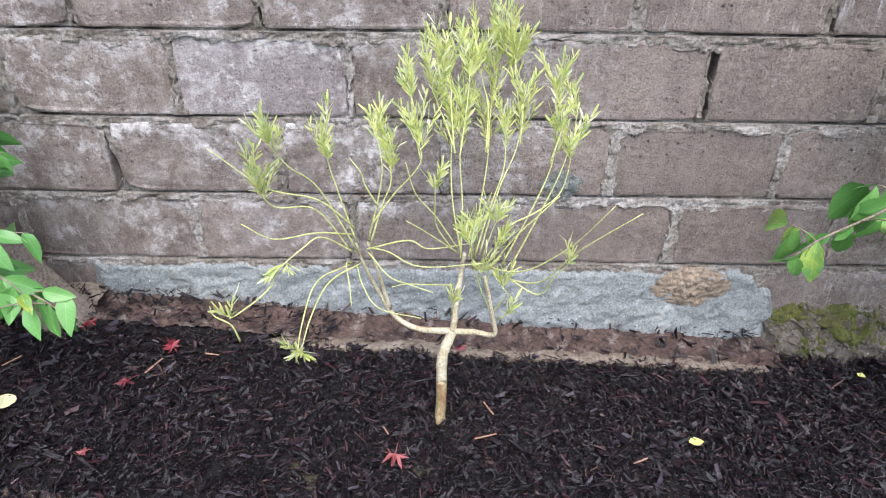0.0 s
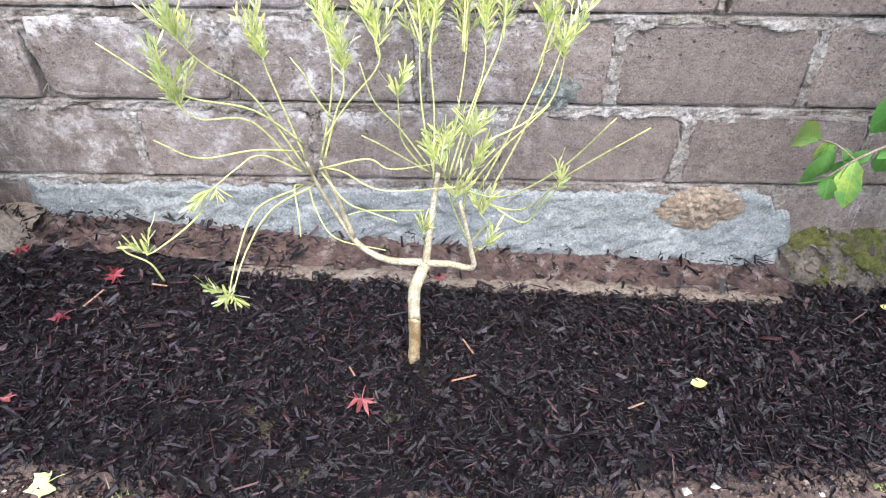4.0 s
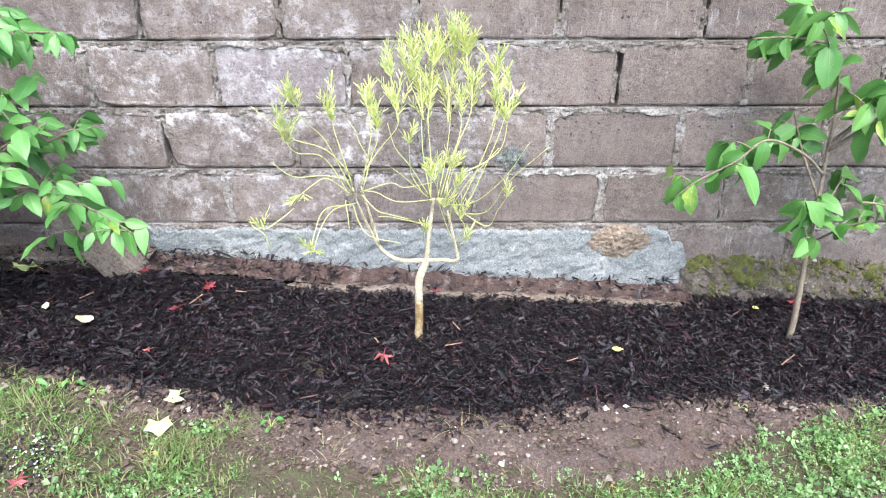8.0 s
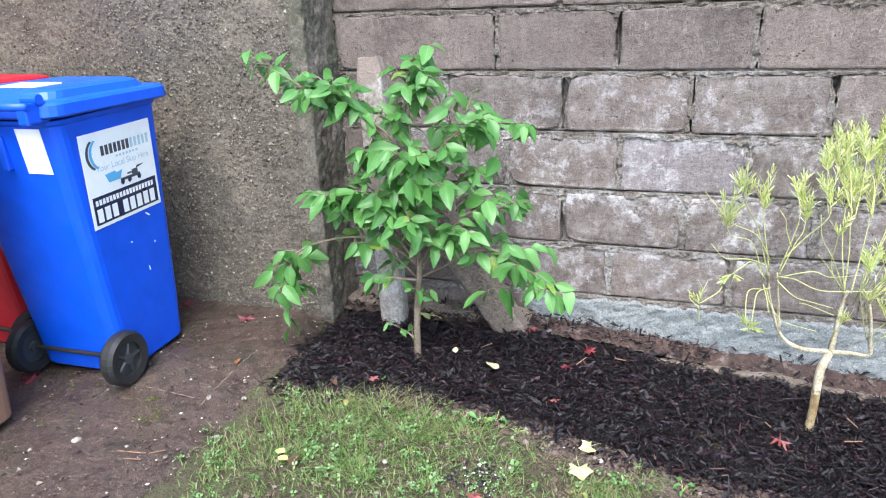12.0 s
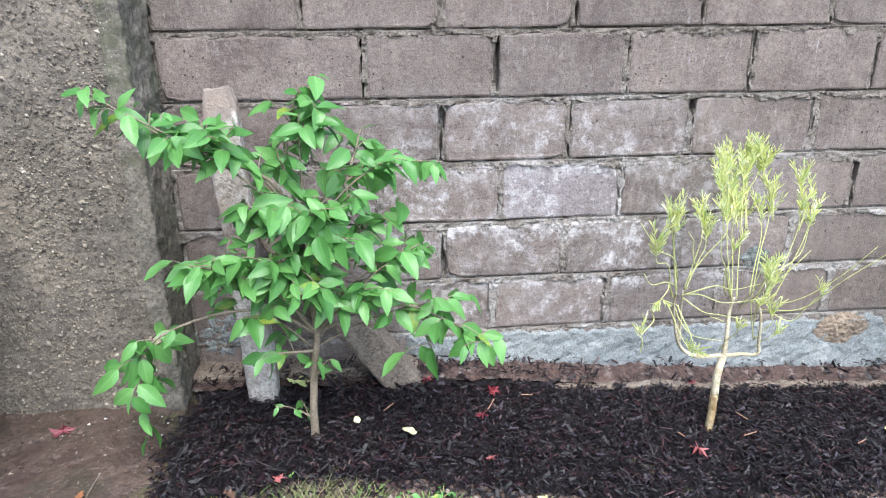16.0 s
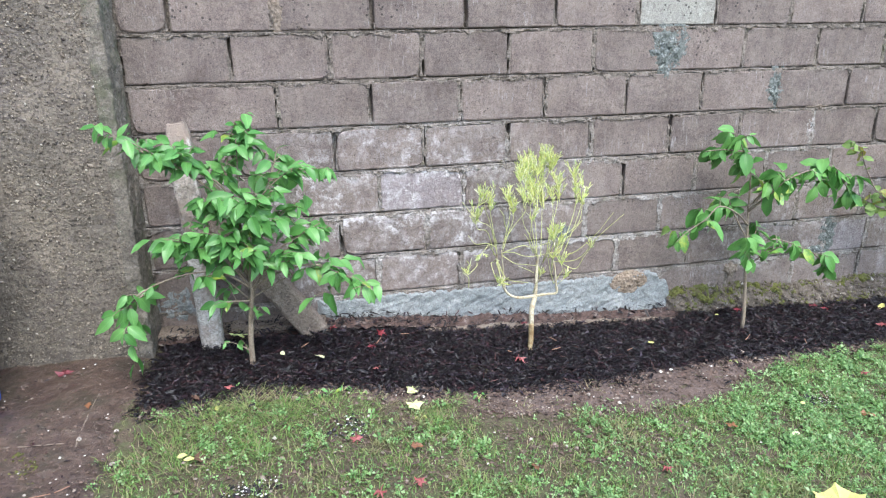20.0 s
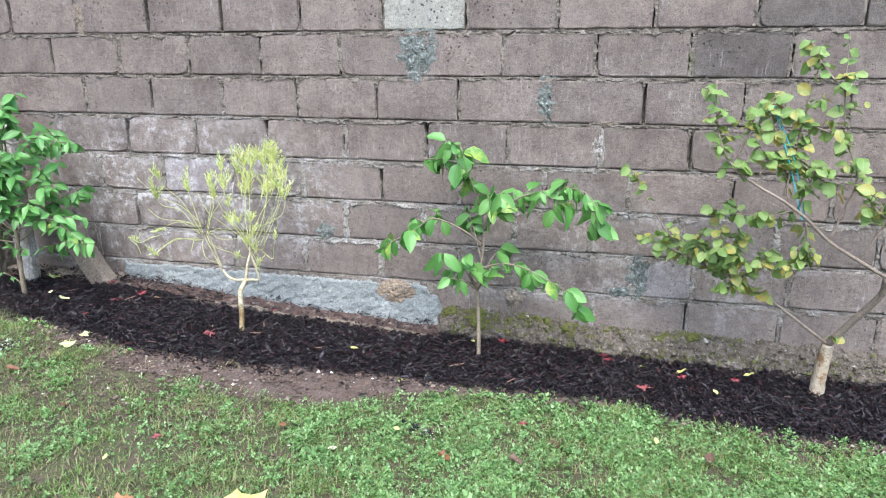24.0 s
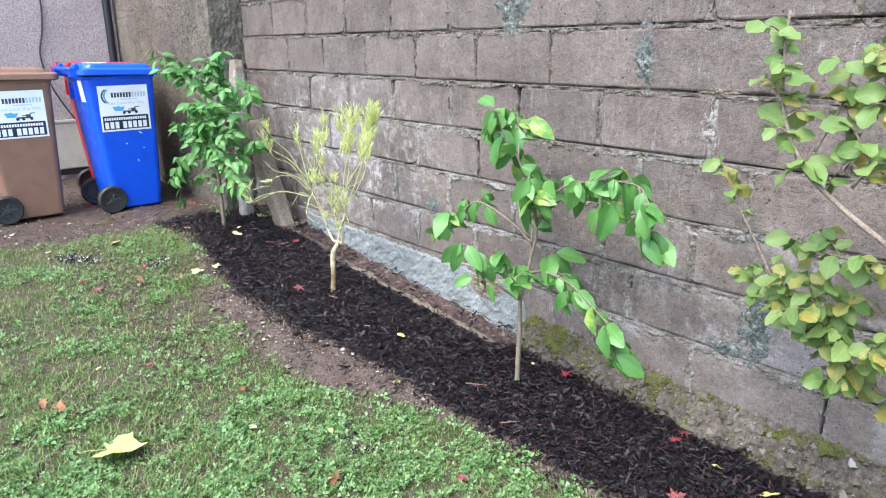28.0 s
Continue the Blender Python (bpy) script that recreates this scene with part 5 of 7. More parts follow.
def laurel():
    rnd = random.Random(3)
    t = thing("shrub", "young bushy shrub with fresh green pointed leaves in the mulch bed", "shrub")
    F = (-1.33, -0.48, 0.56)
    branch(t, [(-1.362, -0.462, 0.10), (-1.36, -0.464, 0.28), (-1.345, -0.47, 0.45), F, (-1.345, -0.46, 0.72), (-1.36, -0.43, 0.9)], 0.0145, 0.007, M_BARK1, "trunk", 9)
    rows = [
        ([(-1.36, -0.43, 0.9), (-1.426, -0.507, 1.057), (-1.606, -0.556, 1.153), (-1.736, -0.584, 1.245), (-1.835, -0.605, 1.325)], 24, 0.30),
        ([(-1.533, -0.535, 1.118), (-1.590, -0.570, 1.169), (-1.592, -0.591, 1.217)], 9, 0.2),
        ([(-1.36, -0.43, 0.9), (-1.385, -0.40, 1.08), (-1.36, -0.41, 1.21), (-1.33, -0.42, 1.30)], 19, 0.40),
        ([(-1.36, -0.42, 1.14), (-1.30, -0.46, 1.2), (-1.25, -0.48, 1.22)], 9, 0.2),
        ([(-1.36, -0.43, 0.9), (-1.25, -0.37, 0.99), (-1.1, -0.33, 1.05), (-0.93, -0.38, 1.06)], 27, 0.25),
        ([(-1.22, -0.36, 1.0), (-1.19, -0.31, 1.09), (-1.17, -0.29, 1.15)], 9, 0.3),
        ([F, (-1.2, -0.49, 0.63), (-1.057, -0.514, 0.660), (-0.955, -0.535, 0.623), (-0.85, -0.552, 0.565), (-0.79, -0.56, 0.52)], 21, 0.48),
        ([(-1.028, -0.518, 0.657), (-0.989, -0.521, 0.563), (-0.982, -0.528, 0.505)], 5, 0.3),
        ([(-1.33, -0.47, 0.62), (-1.18, -0.42, 0.70), (-1.08, -0.37, 0.75), (-0.96, -0.33, 0.78)], 19, 0.35),
        ([F, (-1.456, -0.507, 0.655), (-1.628, -0.528, 0.659), (-1.804, -0.546, 0.583), (-1.840, -0.556, 0.447), (-1.840, -0.577, 0.285)], 18, 0.40),
        ([(-1.768, -0.542, 0.596), (-1.840, -0.538, 0.547), (-1.840, -0.535, 0.499)], 8, 0.25),
        ([F, (-1.430, -0.525, 0.723), (-1.536, -0.570, 0.806), (-1.639, -0.612, 0.853)], 25, 0.35),
        ([(-1.430, -0.525, 0.723), (-1.581, -0.542, 0.804), (-1.680, -0.556, 0.826)], 14, 0.3),
        ([F, (-1.313, -0.518, 0.769), (-1.293, -0.546, 0.896), (-1.270, -0.570, 0.966)], 24, 0.35),
        ([(-1.34, -0.48, 0.7), (-1.367, -0.535, 0.757), (-1.426, -0.577, 0.834)], 20, 0.35),
        ([(-1.345, -0.45, 0.8), (-1.406, -0.507, 0.926), (-1.498, -0.542, 1.001)], 15, 0.35),
        ([F, (-1.275, -0.521, 0.644), (-1.207, -0.542, 0.690), (-1.153, -0.556, 0.700)], 15, 0.35),
        ([(-1.335, -0.475, 0.5), (-1.411, -0.514, 0.518), (-1.502, -0.535, 0.530)], 9, 0.35),
        ([(-1.345, -0.47, 0.40), (-1.32, -0.49, 0.46)], 3, 0.5),
        ([(-1.355, -0.465, 0.24), (-1.40, -0.47, 0.28)], 4, 0.6),
    ]
    for pts, n, start in rows:
        leafy_branch(t, pts, 0.0055, 0.0022, M_BARK1, LEAVES1, int(n * 1.5), start, rnd, 0.75, 0.8, max(2, n // 4), 0.085, 0.96 if n > 4 else 0.5)
    # inner clumps that fill the crown
    for x, y, z, n in [(-1.56, -0.57, 1.17, 16), (-1.33, -0.50, 1.20, 18), (-1.08, -0.48, 1.08, 18), (-1.2, -0.50, 0.98, 20), (-1.31, -0.58, 0.96, 20), (-1.48, -0.55, 0.97, 18), (-1.59, -0.56, 0.82, 20),
                       (-1.43, -0.60, 0.83, 22), (-1.24, -0.58, 0.88, 20), (-1.30, -0.62, 0.76, 16), (-1.17, -0.55, 0.72, 18), (-1.01, -0.48, 0.81, 18), (-1.51, -0.55, 0.63, 12), (-0.93, -0.53, 0.65, 12),
                       (-1.68, -0.53, 0.78, 10), (-1.10, -0.42, 0.90, 12), (-1.40, -0.46, 1.08, 12), (-1.72, -0.66, 1.24, 12), (-1.61, -0.58, 1.21, 14)]:
        foot = Vector((-1.345, -0.46, min(0.9, max(0.5, z - 0.22))))
        tip = Vector((x, y, z + 0.03))
        leafy_branch(t, [foot, foot.lerp(tip, 0.5) + Vector((0, 0, 0.03)), tip], 0.0042, 0.002, M_BARK1, LEAVES1, int(n * 1.15), 0.62, rnd, 0.65, 0.9, 4, 0.09, 0.94)


def broom():
    rnd = random.Random(5)
    t = thing("broom_shrub", "small yellow-green broom shrub with thin arching twigs", "shrub")
    fork = (0.033, -0.404, 0.358)
    branch(t, [(0.007, -0.432, 0.03), (0.004, -0.433, 0.09), (0.007, -0.43, 0.15), (0.007, -0.429, 0.225)], 0.0145, 0.0135, M_BASE2, "trunk", 9, "brown-stained lower stem")
    branch(t, [(0.007, -0.429, 0.22), (0.009, -0.425, 0.297), (0.025, -0.41, 0.339), fork], 0.0138, 0.012, M_BARK2, "trunk", 9)
    branch(t, [fork, (-0.051, -0.385, 0.349), (-0.107, -0.375, 0.378), (-0.141, -0.385, 0.453), (-0.17, -0.41, 0.55), (-0.182, -0.435, 0.625)], 0.0090, 0.0026, M_BARK2, "limb")
    branch(t, [(-0.12, -0.375, 0.40), (-0.138, -0.40, 0.513), (-0.157, -0.43, 0.625)], 0.0065, 0.0024, M_BARK2, "limb")
    branch(t, [fork, (0.041, -0.39, 0.435), (0.051, -0.365, 0.507), (0.057, -0.37, 0.56)], 0.0090, 0.0050, M_BARK2, "limb")
    branch(t, [fork, (0.085, -0.42, 0.369), (0.130, -0.44, 0.379), (0.125, -0.445, 0.429), (0.11, -0.46, 0.512), (0.10, -0.46, 0.56)], 0.0080, 0.0036, M_BARK2, "limb")
    # twigs: size of the leafy tuft at the end, then the way from the limb to the tip
    leafy_side = [
        (1.1, (-0.20, -0.44, 0.66), (-0.25, -0.50, 0.74), (-0.31, -0.56, 0.78), (-0.34, -0.60, 0.86)),
        (0.9, (-0.18, -0.44, 0.68), (-0.24, -0.50, 0.79), (-0.28, -0.56, 0.87), (-0.30, -0.60, 0.93)),
        (0.9, (-0.18, -0.44, 0.69), (-0.21, -0.45, 0.77), (-0.22, -0.46, 0.82), (-0.22, -0.47, 0.87)),
        (1, (-0.16, -0.44, 0.67), (-0.12, -0.43, 0.72), (-0.10, -0.43, 0.77), (-0.10, -0.42, 0.84)),
        (1, (-0.15, -0.44, 0.68), (-0.10, -0.43, 0.74), (-0.04, -0.43, 0.82), (-0.05, -0.42, 0.88)),
        (0.6, (-0.15, -0.44, 0.68), (-0.13, -0.43, 0.74), (-0.12, -0.43, 0.81), (-0.13, -0.42, 0.88)),
        (0.5, (-0.20, -0.44, 0.65), (-0.24, -0.50, 0.68), (-0.27, -0.56, 0.69), (-0.32, -0.60, 0.66)),
        (0.35, (-0.21, -0.44, 0.61), (-0.25, -0.56, 0.61), (-0.26, -0.67, 0.59), (-0.26, -0.75, 0.57)),
    ]
    bare_side = [
        (0, (-0.19, -0.44, 0.67), (-0.24, -0.51, 0.77), (-0.32, -0.57, 0.83), (-0.40, -0.62, 0.93)),
        (0, (-0.19, -0.44, 0.66), (-0.25, -0.50, 0.69), (-0.32, -0.56, 0.71), (-0.37, -0.60, 0.77)),
        (0.25, (-0.33, -0.60, 0.66), (-0.34, -0.64, 0.63), (-0.38, -0.67, 0.61), (-0.39, -0.69, 0.61)),
        (0, (-0.38, -0.68, 0.61), (-0.39, -0.69, 0.60), (-0.41, -0.70, 0.63), (-0.42, -0.70, 0.65)),
        (0.2, (-0.17, -0.44, 0.58), (-0.22, -0.56, 0.61), (-0.24, -0.67, 0.61), (-0.25, -0.75, 0.58)),
        (0, (-0.20, -0.44, 0.63), (-0.20, -0.48, 0.60), (-0.19, -0.52, 0.57), (-0.18, -0.55, 0.54)),
        (0, (-0.16, -0.44, 0.65), (-0.07, -0.46, 0.65), (-0.02, -0.49, 0.65), (0.06, -0.50, 0.67)),
        (0, (-0.15, -0.44, 0.64), (-0.11, -0.46, 0.62), (-0.04, -0.49, 0.60), (0.09, -0.50, 0.62)),
        (0, (-0.16, -0.44, 0.61), (-0.11, -0.48, 0.57), (-0.07, -0.51, 0.57), (-0.01, -0.54, 0.57)),
        (0, (-0.18, -0.44, 0.57), (-0.17, -0.46, 0.53), (-0.13, -0.49, 0.49), (-0.04, -0.50, 0.47)),
        (0, (-0.13, -0.44, 0.73), (-0.15, -0.45, 0.77), (-0.16, -0.46, 0.81), (-0.18, -0.46, 0.84)),
    ]
    upright = [
        (1.3, (0.05, -0.37, 0.55), (0.03, -0.35, 0.68), (0.02, -0.32, 0.79), (0.03, -0.31, 0.88)),
        (1.2, (0.05, -0.37, 0.55), (0.05, -0.34, 0.68), (0.04, -0.32, 0.78), (0.05, -0.30, 0.89)),
        (1.5, (0.07, -0.37, 0.55), (0.09, -0.31, 0.64), (0.11, -0.26, 0.76), (0.11, -0.22, 0.91)),
        (0.7, (0.08, -0.42, 0.59), (0.11, -0.37, 0.68), (0.14, -0.33, 0.76), (0.14, -0.30, 0.84)),
        (1.4, (0.09, -0.42, 0.59), (0.13, -0.36, 0.72), (0.17, -0.31, 0.81), (0.18, -0.27, 0.92)),
        (1, (0.14, -0.42, 0.56), (0.20, -0.39, 0.69), (0.24, -0.37, 0.79), (0.24, -0.36, 0.89)),
        (0.8, (0.14, -0.42, 0.66), (0.22, -0.40, 0.70), (0.27, -0.38, 0.75), (0.28, -0.36, 0.91)),
        (0.3, (0.16, -0.42, 0.56), (0.22, -0.40, 0.69), (0.25, -0.39, 0.77), (0.27, -0.38, 0.83)),
    ]
    crown = [
        (1.4, (0.10, -0.30, 0.78), (0.11, -0.26, 0.86), (0.12, -0.22, 0.93), (0.13, -0.19, 1.00)),
        (1.2, (0.10, -0.30, 0.78), (0.10, -0.26, 0.87), (0.09, -0.23, 0.92), (0.08, -0.20, 0.97)),
        (1.2, (0.03, -0.37, 0.81), (0.02, -0.33, 0.90), (0.02, -0.30, 0.94), (0.01, -0.28, 0.97)),
        (1.1, (0.03, -0.37, 0.81), (0.01, -0.35, 0.87), (-0.01, -0.34, 0.91), (-0.02, -0.33, 0.95)),
        (1.2, (0.17, -0.33, 0.82), (0.17, -0.30, 0.90), (0.16, -0.27, 0.95), (0.16, -0.25, 0.99)),
        (1.1, (0.04, -0.37, 0.80), (0.05, -0.34, 0.88), (0.06, -0.32, 0.93), (0.06, -0.30, 0.97)),
        (0.9, (-0.04, -0.42, 0.82), (-0.05, -0.41, 0.88), (-0.06, -0.41, 0.93), (-0.06, -0.40, 0.95)),
        (0.9, (0.23, -0.39, 0.80), (0.25, -0.37, 0.88), (0.24, -0.35, 0.92), (0.23, -0.34, 0.95)),
        (1, (0.11, -0.25, 0.87), (0.12, -0.25, 0.91), (0.14, -0.24, 0.94), (0.15, -0.24, 0.97)),
    ]
    low = [
        (0, (0.09, -0.42, 0.56), (0.17, -0.51, 0.61), (0.25, -0.58, 0.71), (0.31, -0.64, 0.84)),
        (0, (0.12, -0.42, 0.54), (0.21, -0.51, 0.58), (0.27, -0.59, 0.71), (0.36, -0.65, 0.83)),
        (0.2, (0.15, -0.42, 0.53), (0.22, -0.45, 0.50), (0.25, -0.48, 0.57), (0.27, -0.50, 0.62)),
        (0, (0.04, -0.37, 0.57), (-0.01, -0.41, 0.68), (-0.05, -0.44, 0.75), (-0.07, -0.46, 0.83)),
        (0.45, (0.03, -0.37, 0.57), (-0.01, -0.40, 0.65), (-0.01, -0.43, 0.72), (-0.01, -0.45, 0.78)),
        (0, (0.04, -0.37, 0.56), (0.00, -0.42, 0.62), (-0.04, -0.47, 0.68), (-0.07, -0.50, 0.72)),
        (0, (0.03, -0.37, 0.47), (-0.02, -0.43, 0.51), (-0.07, -0.48, 0.55), (-0.10, -0.52, 0.57)),
        (0.6, (0.08, -0.37, 0.53), (0.08, -0.43, 0.60), (0.08, -0.48, 0.66), (0.08, -0.52, 0.71)),
        (0.6, (0.09, -0.42, 0.56), (0.10, -0.44, 0.62), (0.11, -0.45, 0.67), (0.12, -0.46, 0.71)),
        (0.6, (0.08, -0.37, 0.52), (0.07, -0.45, 0.59), (0.07, -0.51, 0.65), (0.06, -0.56, 0.71)),
        (0.5, (0.11, -0.42, 0.51), (0.11, -0.43, 0.55), (0.12, -0.44, 0.59), (0.12, -0.45, 0.63)),
    ]
    stub = [
        (0.5, (0.11, -0.42, 0.48), (0.10, -0.44, 0.53), (0.09, -0.46, 0.56), (0.09, -0.47, 0.58)),
        (0.5, (0.12, -0.42, 0.42), (0.14, -0.44, 0.47), (0.15, -0.46, 0.51), (0.14, -0.47, 0.54)),
        (0.35, (0.13, -0.42, 0.40), (0.14, -0.44, 0.43), (0.14, -0.47, 0.45), (0.15, -0.48, 0.47)),
        (0.3, (0.03, -0.37, 0.36), (0.03, -0.41, 0.42), (0.03, -0.45, 0.46), (0.03, -0.47, 0.49)),
        (0, (0.12, -0.42, 0.42), (0.09, -0.44, 0.53), (0.07, -0.45, 0.62), (0.08, -0.46, 0.71)),
        (0, (0.11, -0.42, 0.55), (0.16, -0.43, 0.64), (0.21, -0.44, 0.70), (0.25, -0.44, 0.75)),
    ]
    for tuft, *way in leafy_side + bare_side + upright + crown + low + stub:
        j = lambda k: Vector((rnd.uniform(-k, k), rnd.uniform(-k, k), rnd.uniform(-k, k)))
        pts = [Vector(p) + j(0.003) for p in way]
        if pts[0].x < -0.1 and pts[0].z > 0.6:
            pts[0] += Vector((rnd.uniform(-0.006, 0.014), 0.006, rnd.uniform(-0.075, 0.0)))
        line = branch(t, pts, 0.0021, 0.0011, M_TWIG2, "twig", 5)
        if tuft:
            needles(t, line, tuft, rnd)


def needles(plant, line, size, rnd):
    """A tuft of upright sprigs with narrow blunt leaves round a twig's end."""
    V, Fc = [], []

    def blade(at, d, length, width):
        d = d.normalized()
        x = d.cross(Vector((rnd.uniform(-1, 1), rnd.uniform(-1, 1), 0.3)))
        x.normalize()
        z = x.cross(d) * length * rnd.uniform(-0.25, 0.25)
        i = len(V)
        mid, end = at + d * length * 0.6 + z * 0.4, at + d * length + z
        V.extend([at - x * width * 0.35, at + x * width * 0.35, mid - x * width, mid + x * width, end - x * width * 0.55, end + x * width * 0.55])
        Fc.extend([(i, i + 1, i + 3), (i, i + 3, i + 2), (i + 2, i + 3, i + 5), (i + 2, i + 5, i + 4)])

    tip = (line[-1] - line[-3]).normalized()
    for k in range(int(2 + 5.0 * size)):
        t = 1 - 0.30 * rnd.random() * min(1, size)
        k = min(int(t * (len(line) - 1)), len(line) - 2)
        at = line[k].lerp(line[k + 1], t * (len(line) - 1) - k)
        d = (tip * 0.35 + Vector((rnd.uniform(-0.75, 0.75), rnd.uniform(-0.6, 0.6), 1.0))).normalized()
        if tip.z < -0.3:
            d = (tip + Vector((rnd.uniform(-0.9, 0.9), rnd.uniform(-0.5, 0.5), 0.35))).normalized()
        ln = rnd.uniform(0.04, 0.105) * (0.35 + 0.65 * min(size, 1.2))
        if tip.z < -0.3:
            ln *= 0.55
        n = int(4 + ln * 150)
        for m in range(n):
            u = (m + rnd.random()) / n
            a = m * 2.4 + rnd.random()
            out = Vector((math.cos(a), math.sin(a), 0)) * rnd.uniform(0.3, 0.75) + d
            blade(at + d * ln * u, out, rnd.uniform(0.016, 0.034), rnd.uniform(0.0017, 0.0028))
        blade(at, d, ln, 0.0012)
    ob = part_mesh("tuft", mesh_np("tuft", [tuple(v) for v in V], Fc), M_NEEDLE, plant)
    tagged(ob, kind="stuff")


def citrus():
    rnd = random.Random(8)
    t = thing("sapling", "slender sapling with large glossy green drooping leaves", "sapling")
    fork = (1.283, -0.324, 0.37)
    branch(t, [(1.297, -0.346, -0.04), (1.296, -0.343, 0.1), (1.29, -0.332, 0.25), fork, (1.295, -0.29, 0.52), (1.30, -0.26, 0.67), (1.28, -0.28, 0.8)], 0.0118, 0.0042, M_BARK1, "trunk", 9)
    rows = [
        ([(1.28, -0.28, 0.8), (1.24, -0.31, 0.93), (1.18, -0.33, 1.02), (1.11, -0.32, 1.13)], 15, 0.25),
        ([(1.18, -0.33, 1.02), (1.08, -0.30, 1.03), (0.99, -0.27, 1.02)], 7, 0.3),
        ([(1.295, -0.28, 0.6), (1.20, -0.31, 0.68), (1.06, -0.35, 0.74), (0.97, -0.37, 0.68), (0.86, -0.38, 0.62), (0.80, -0.39, 0.575)], 16, 0.30),
        ([fork, (1.23, -0.40, 0.5), (1.15, -0.47, 0.60)], 9, 0.45),
        ([fork, (1.25, -0.36, 0.47), (1.24, -0.38, 0.58)], 4, 0.5),
        ([fork, (1.33, -0.40, 0.47), (1.37, -0.47, 0.53)], 4, 0.45),
        ([fork, (1.23, -0.42, 0.45), (1.17, -0.49, 0.48)], 4, 0.45),
        ([(1.295, -0.29, 0.52), (1.24, -0.22, 0.66), (1.20, -0.19, 0.78)], 8, 0.5),
        ([(1.30, -0.26, 0.67), (1.36, -0.36, 0.8), (1.40, -0.42, 0.90)], 10, 0.35),
        ([(1.30, -0.26, 0.67), (1.45, -0.32, 0.84), (1.62, -0.32, 0.90), (1.77, -0.29, 0.90), (1.87, -0.35, 0.82)], 25, 0.30),
        ([(1.62, -0.32, 0.90), (1.66, -0.34, 0.85), (1.64, -0.33, 0.80)], 6, 0.3),
        ([(1.77, -0.29, 0.90), (1.82, -0.33, 0.82), (1.86, -0.36, 0.74)], 7, 0.3),
        ([(1.29, -0.30, 0.48), (1.40, -0.32, 0.52), (1.52, -0.31, 0.50), (1.66, -0.33, 0.44), (1.78, -0.35, 0.39)], 15, 0.28),
        ([(1.70, -0.33, 0.42), (1.76, -0.36, 0.36), (1.79, -0.37, 0.31)], 6, 0.3),
        ([(1.29, -0.31, 0.43), (1.34, -0.28, 0.52), (1.38, -0.25, 0.58)], 5, 0.5),
        ([(1.30, -0.26, 0.67), (1.34, -0.32, 0.80), (1.35, -0.34, 0.88)], 8, 0.4),
        ([(1.30, -0.26, 0.70), (1.44, -0.24, 0.82), (1.52, -0.22, 0.88)], 9, 0.4),
        ([(1.24, -0.31, 0.93), (1.20, -0.27, 1.03), (1.17, -0.25, 1.10)], 8, 0.3),
    ]
    for pts, n, start in rows:
        leafy_branch(t, pts, 0.005, 0.0022, M_BARK1, LEAVES3, int(n * 1.75), start, rnd, 1.0, 0.65, max(1, n // 4), 0.07, 1.10)


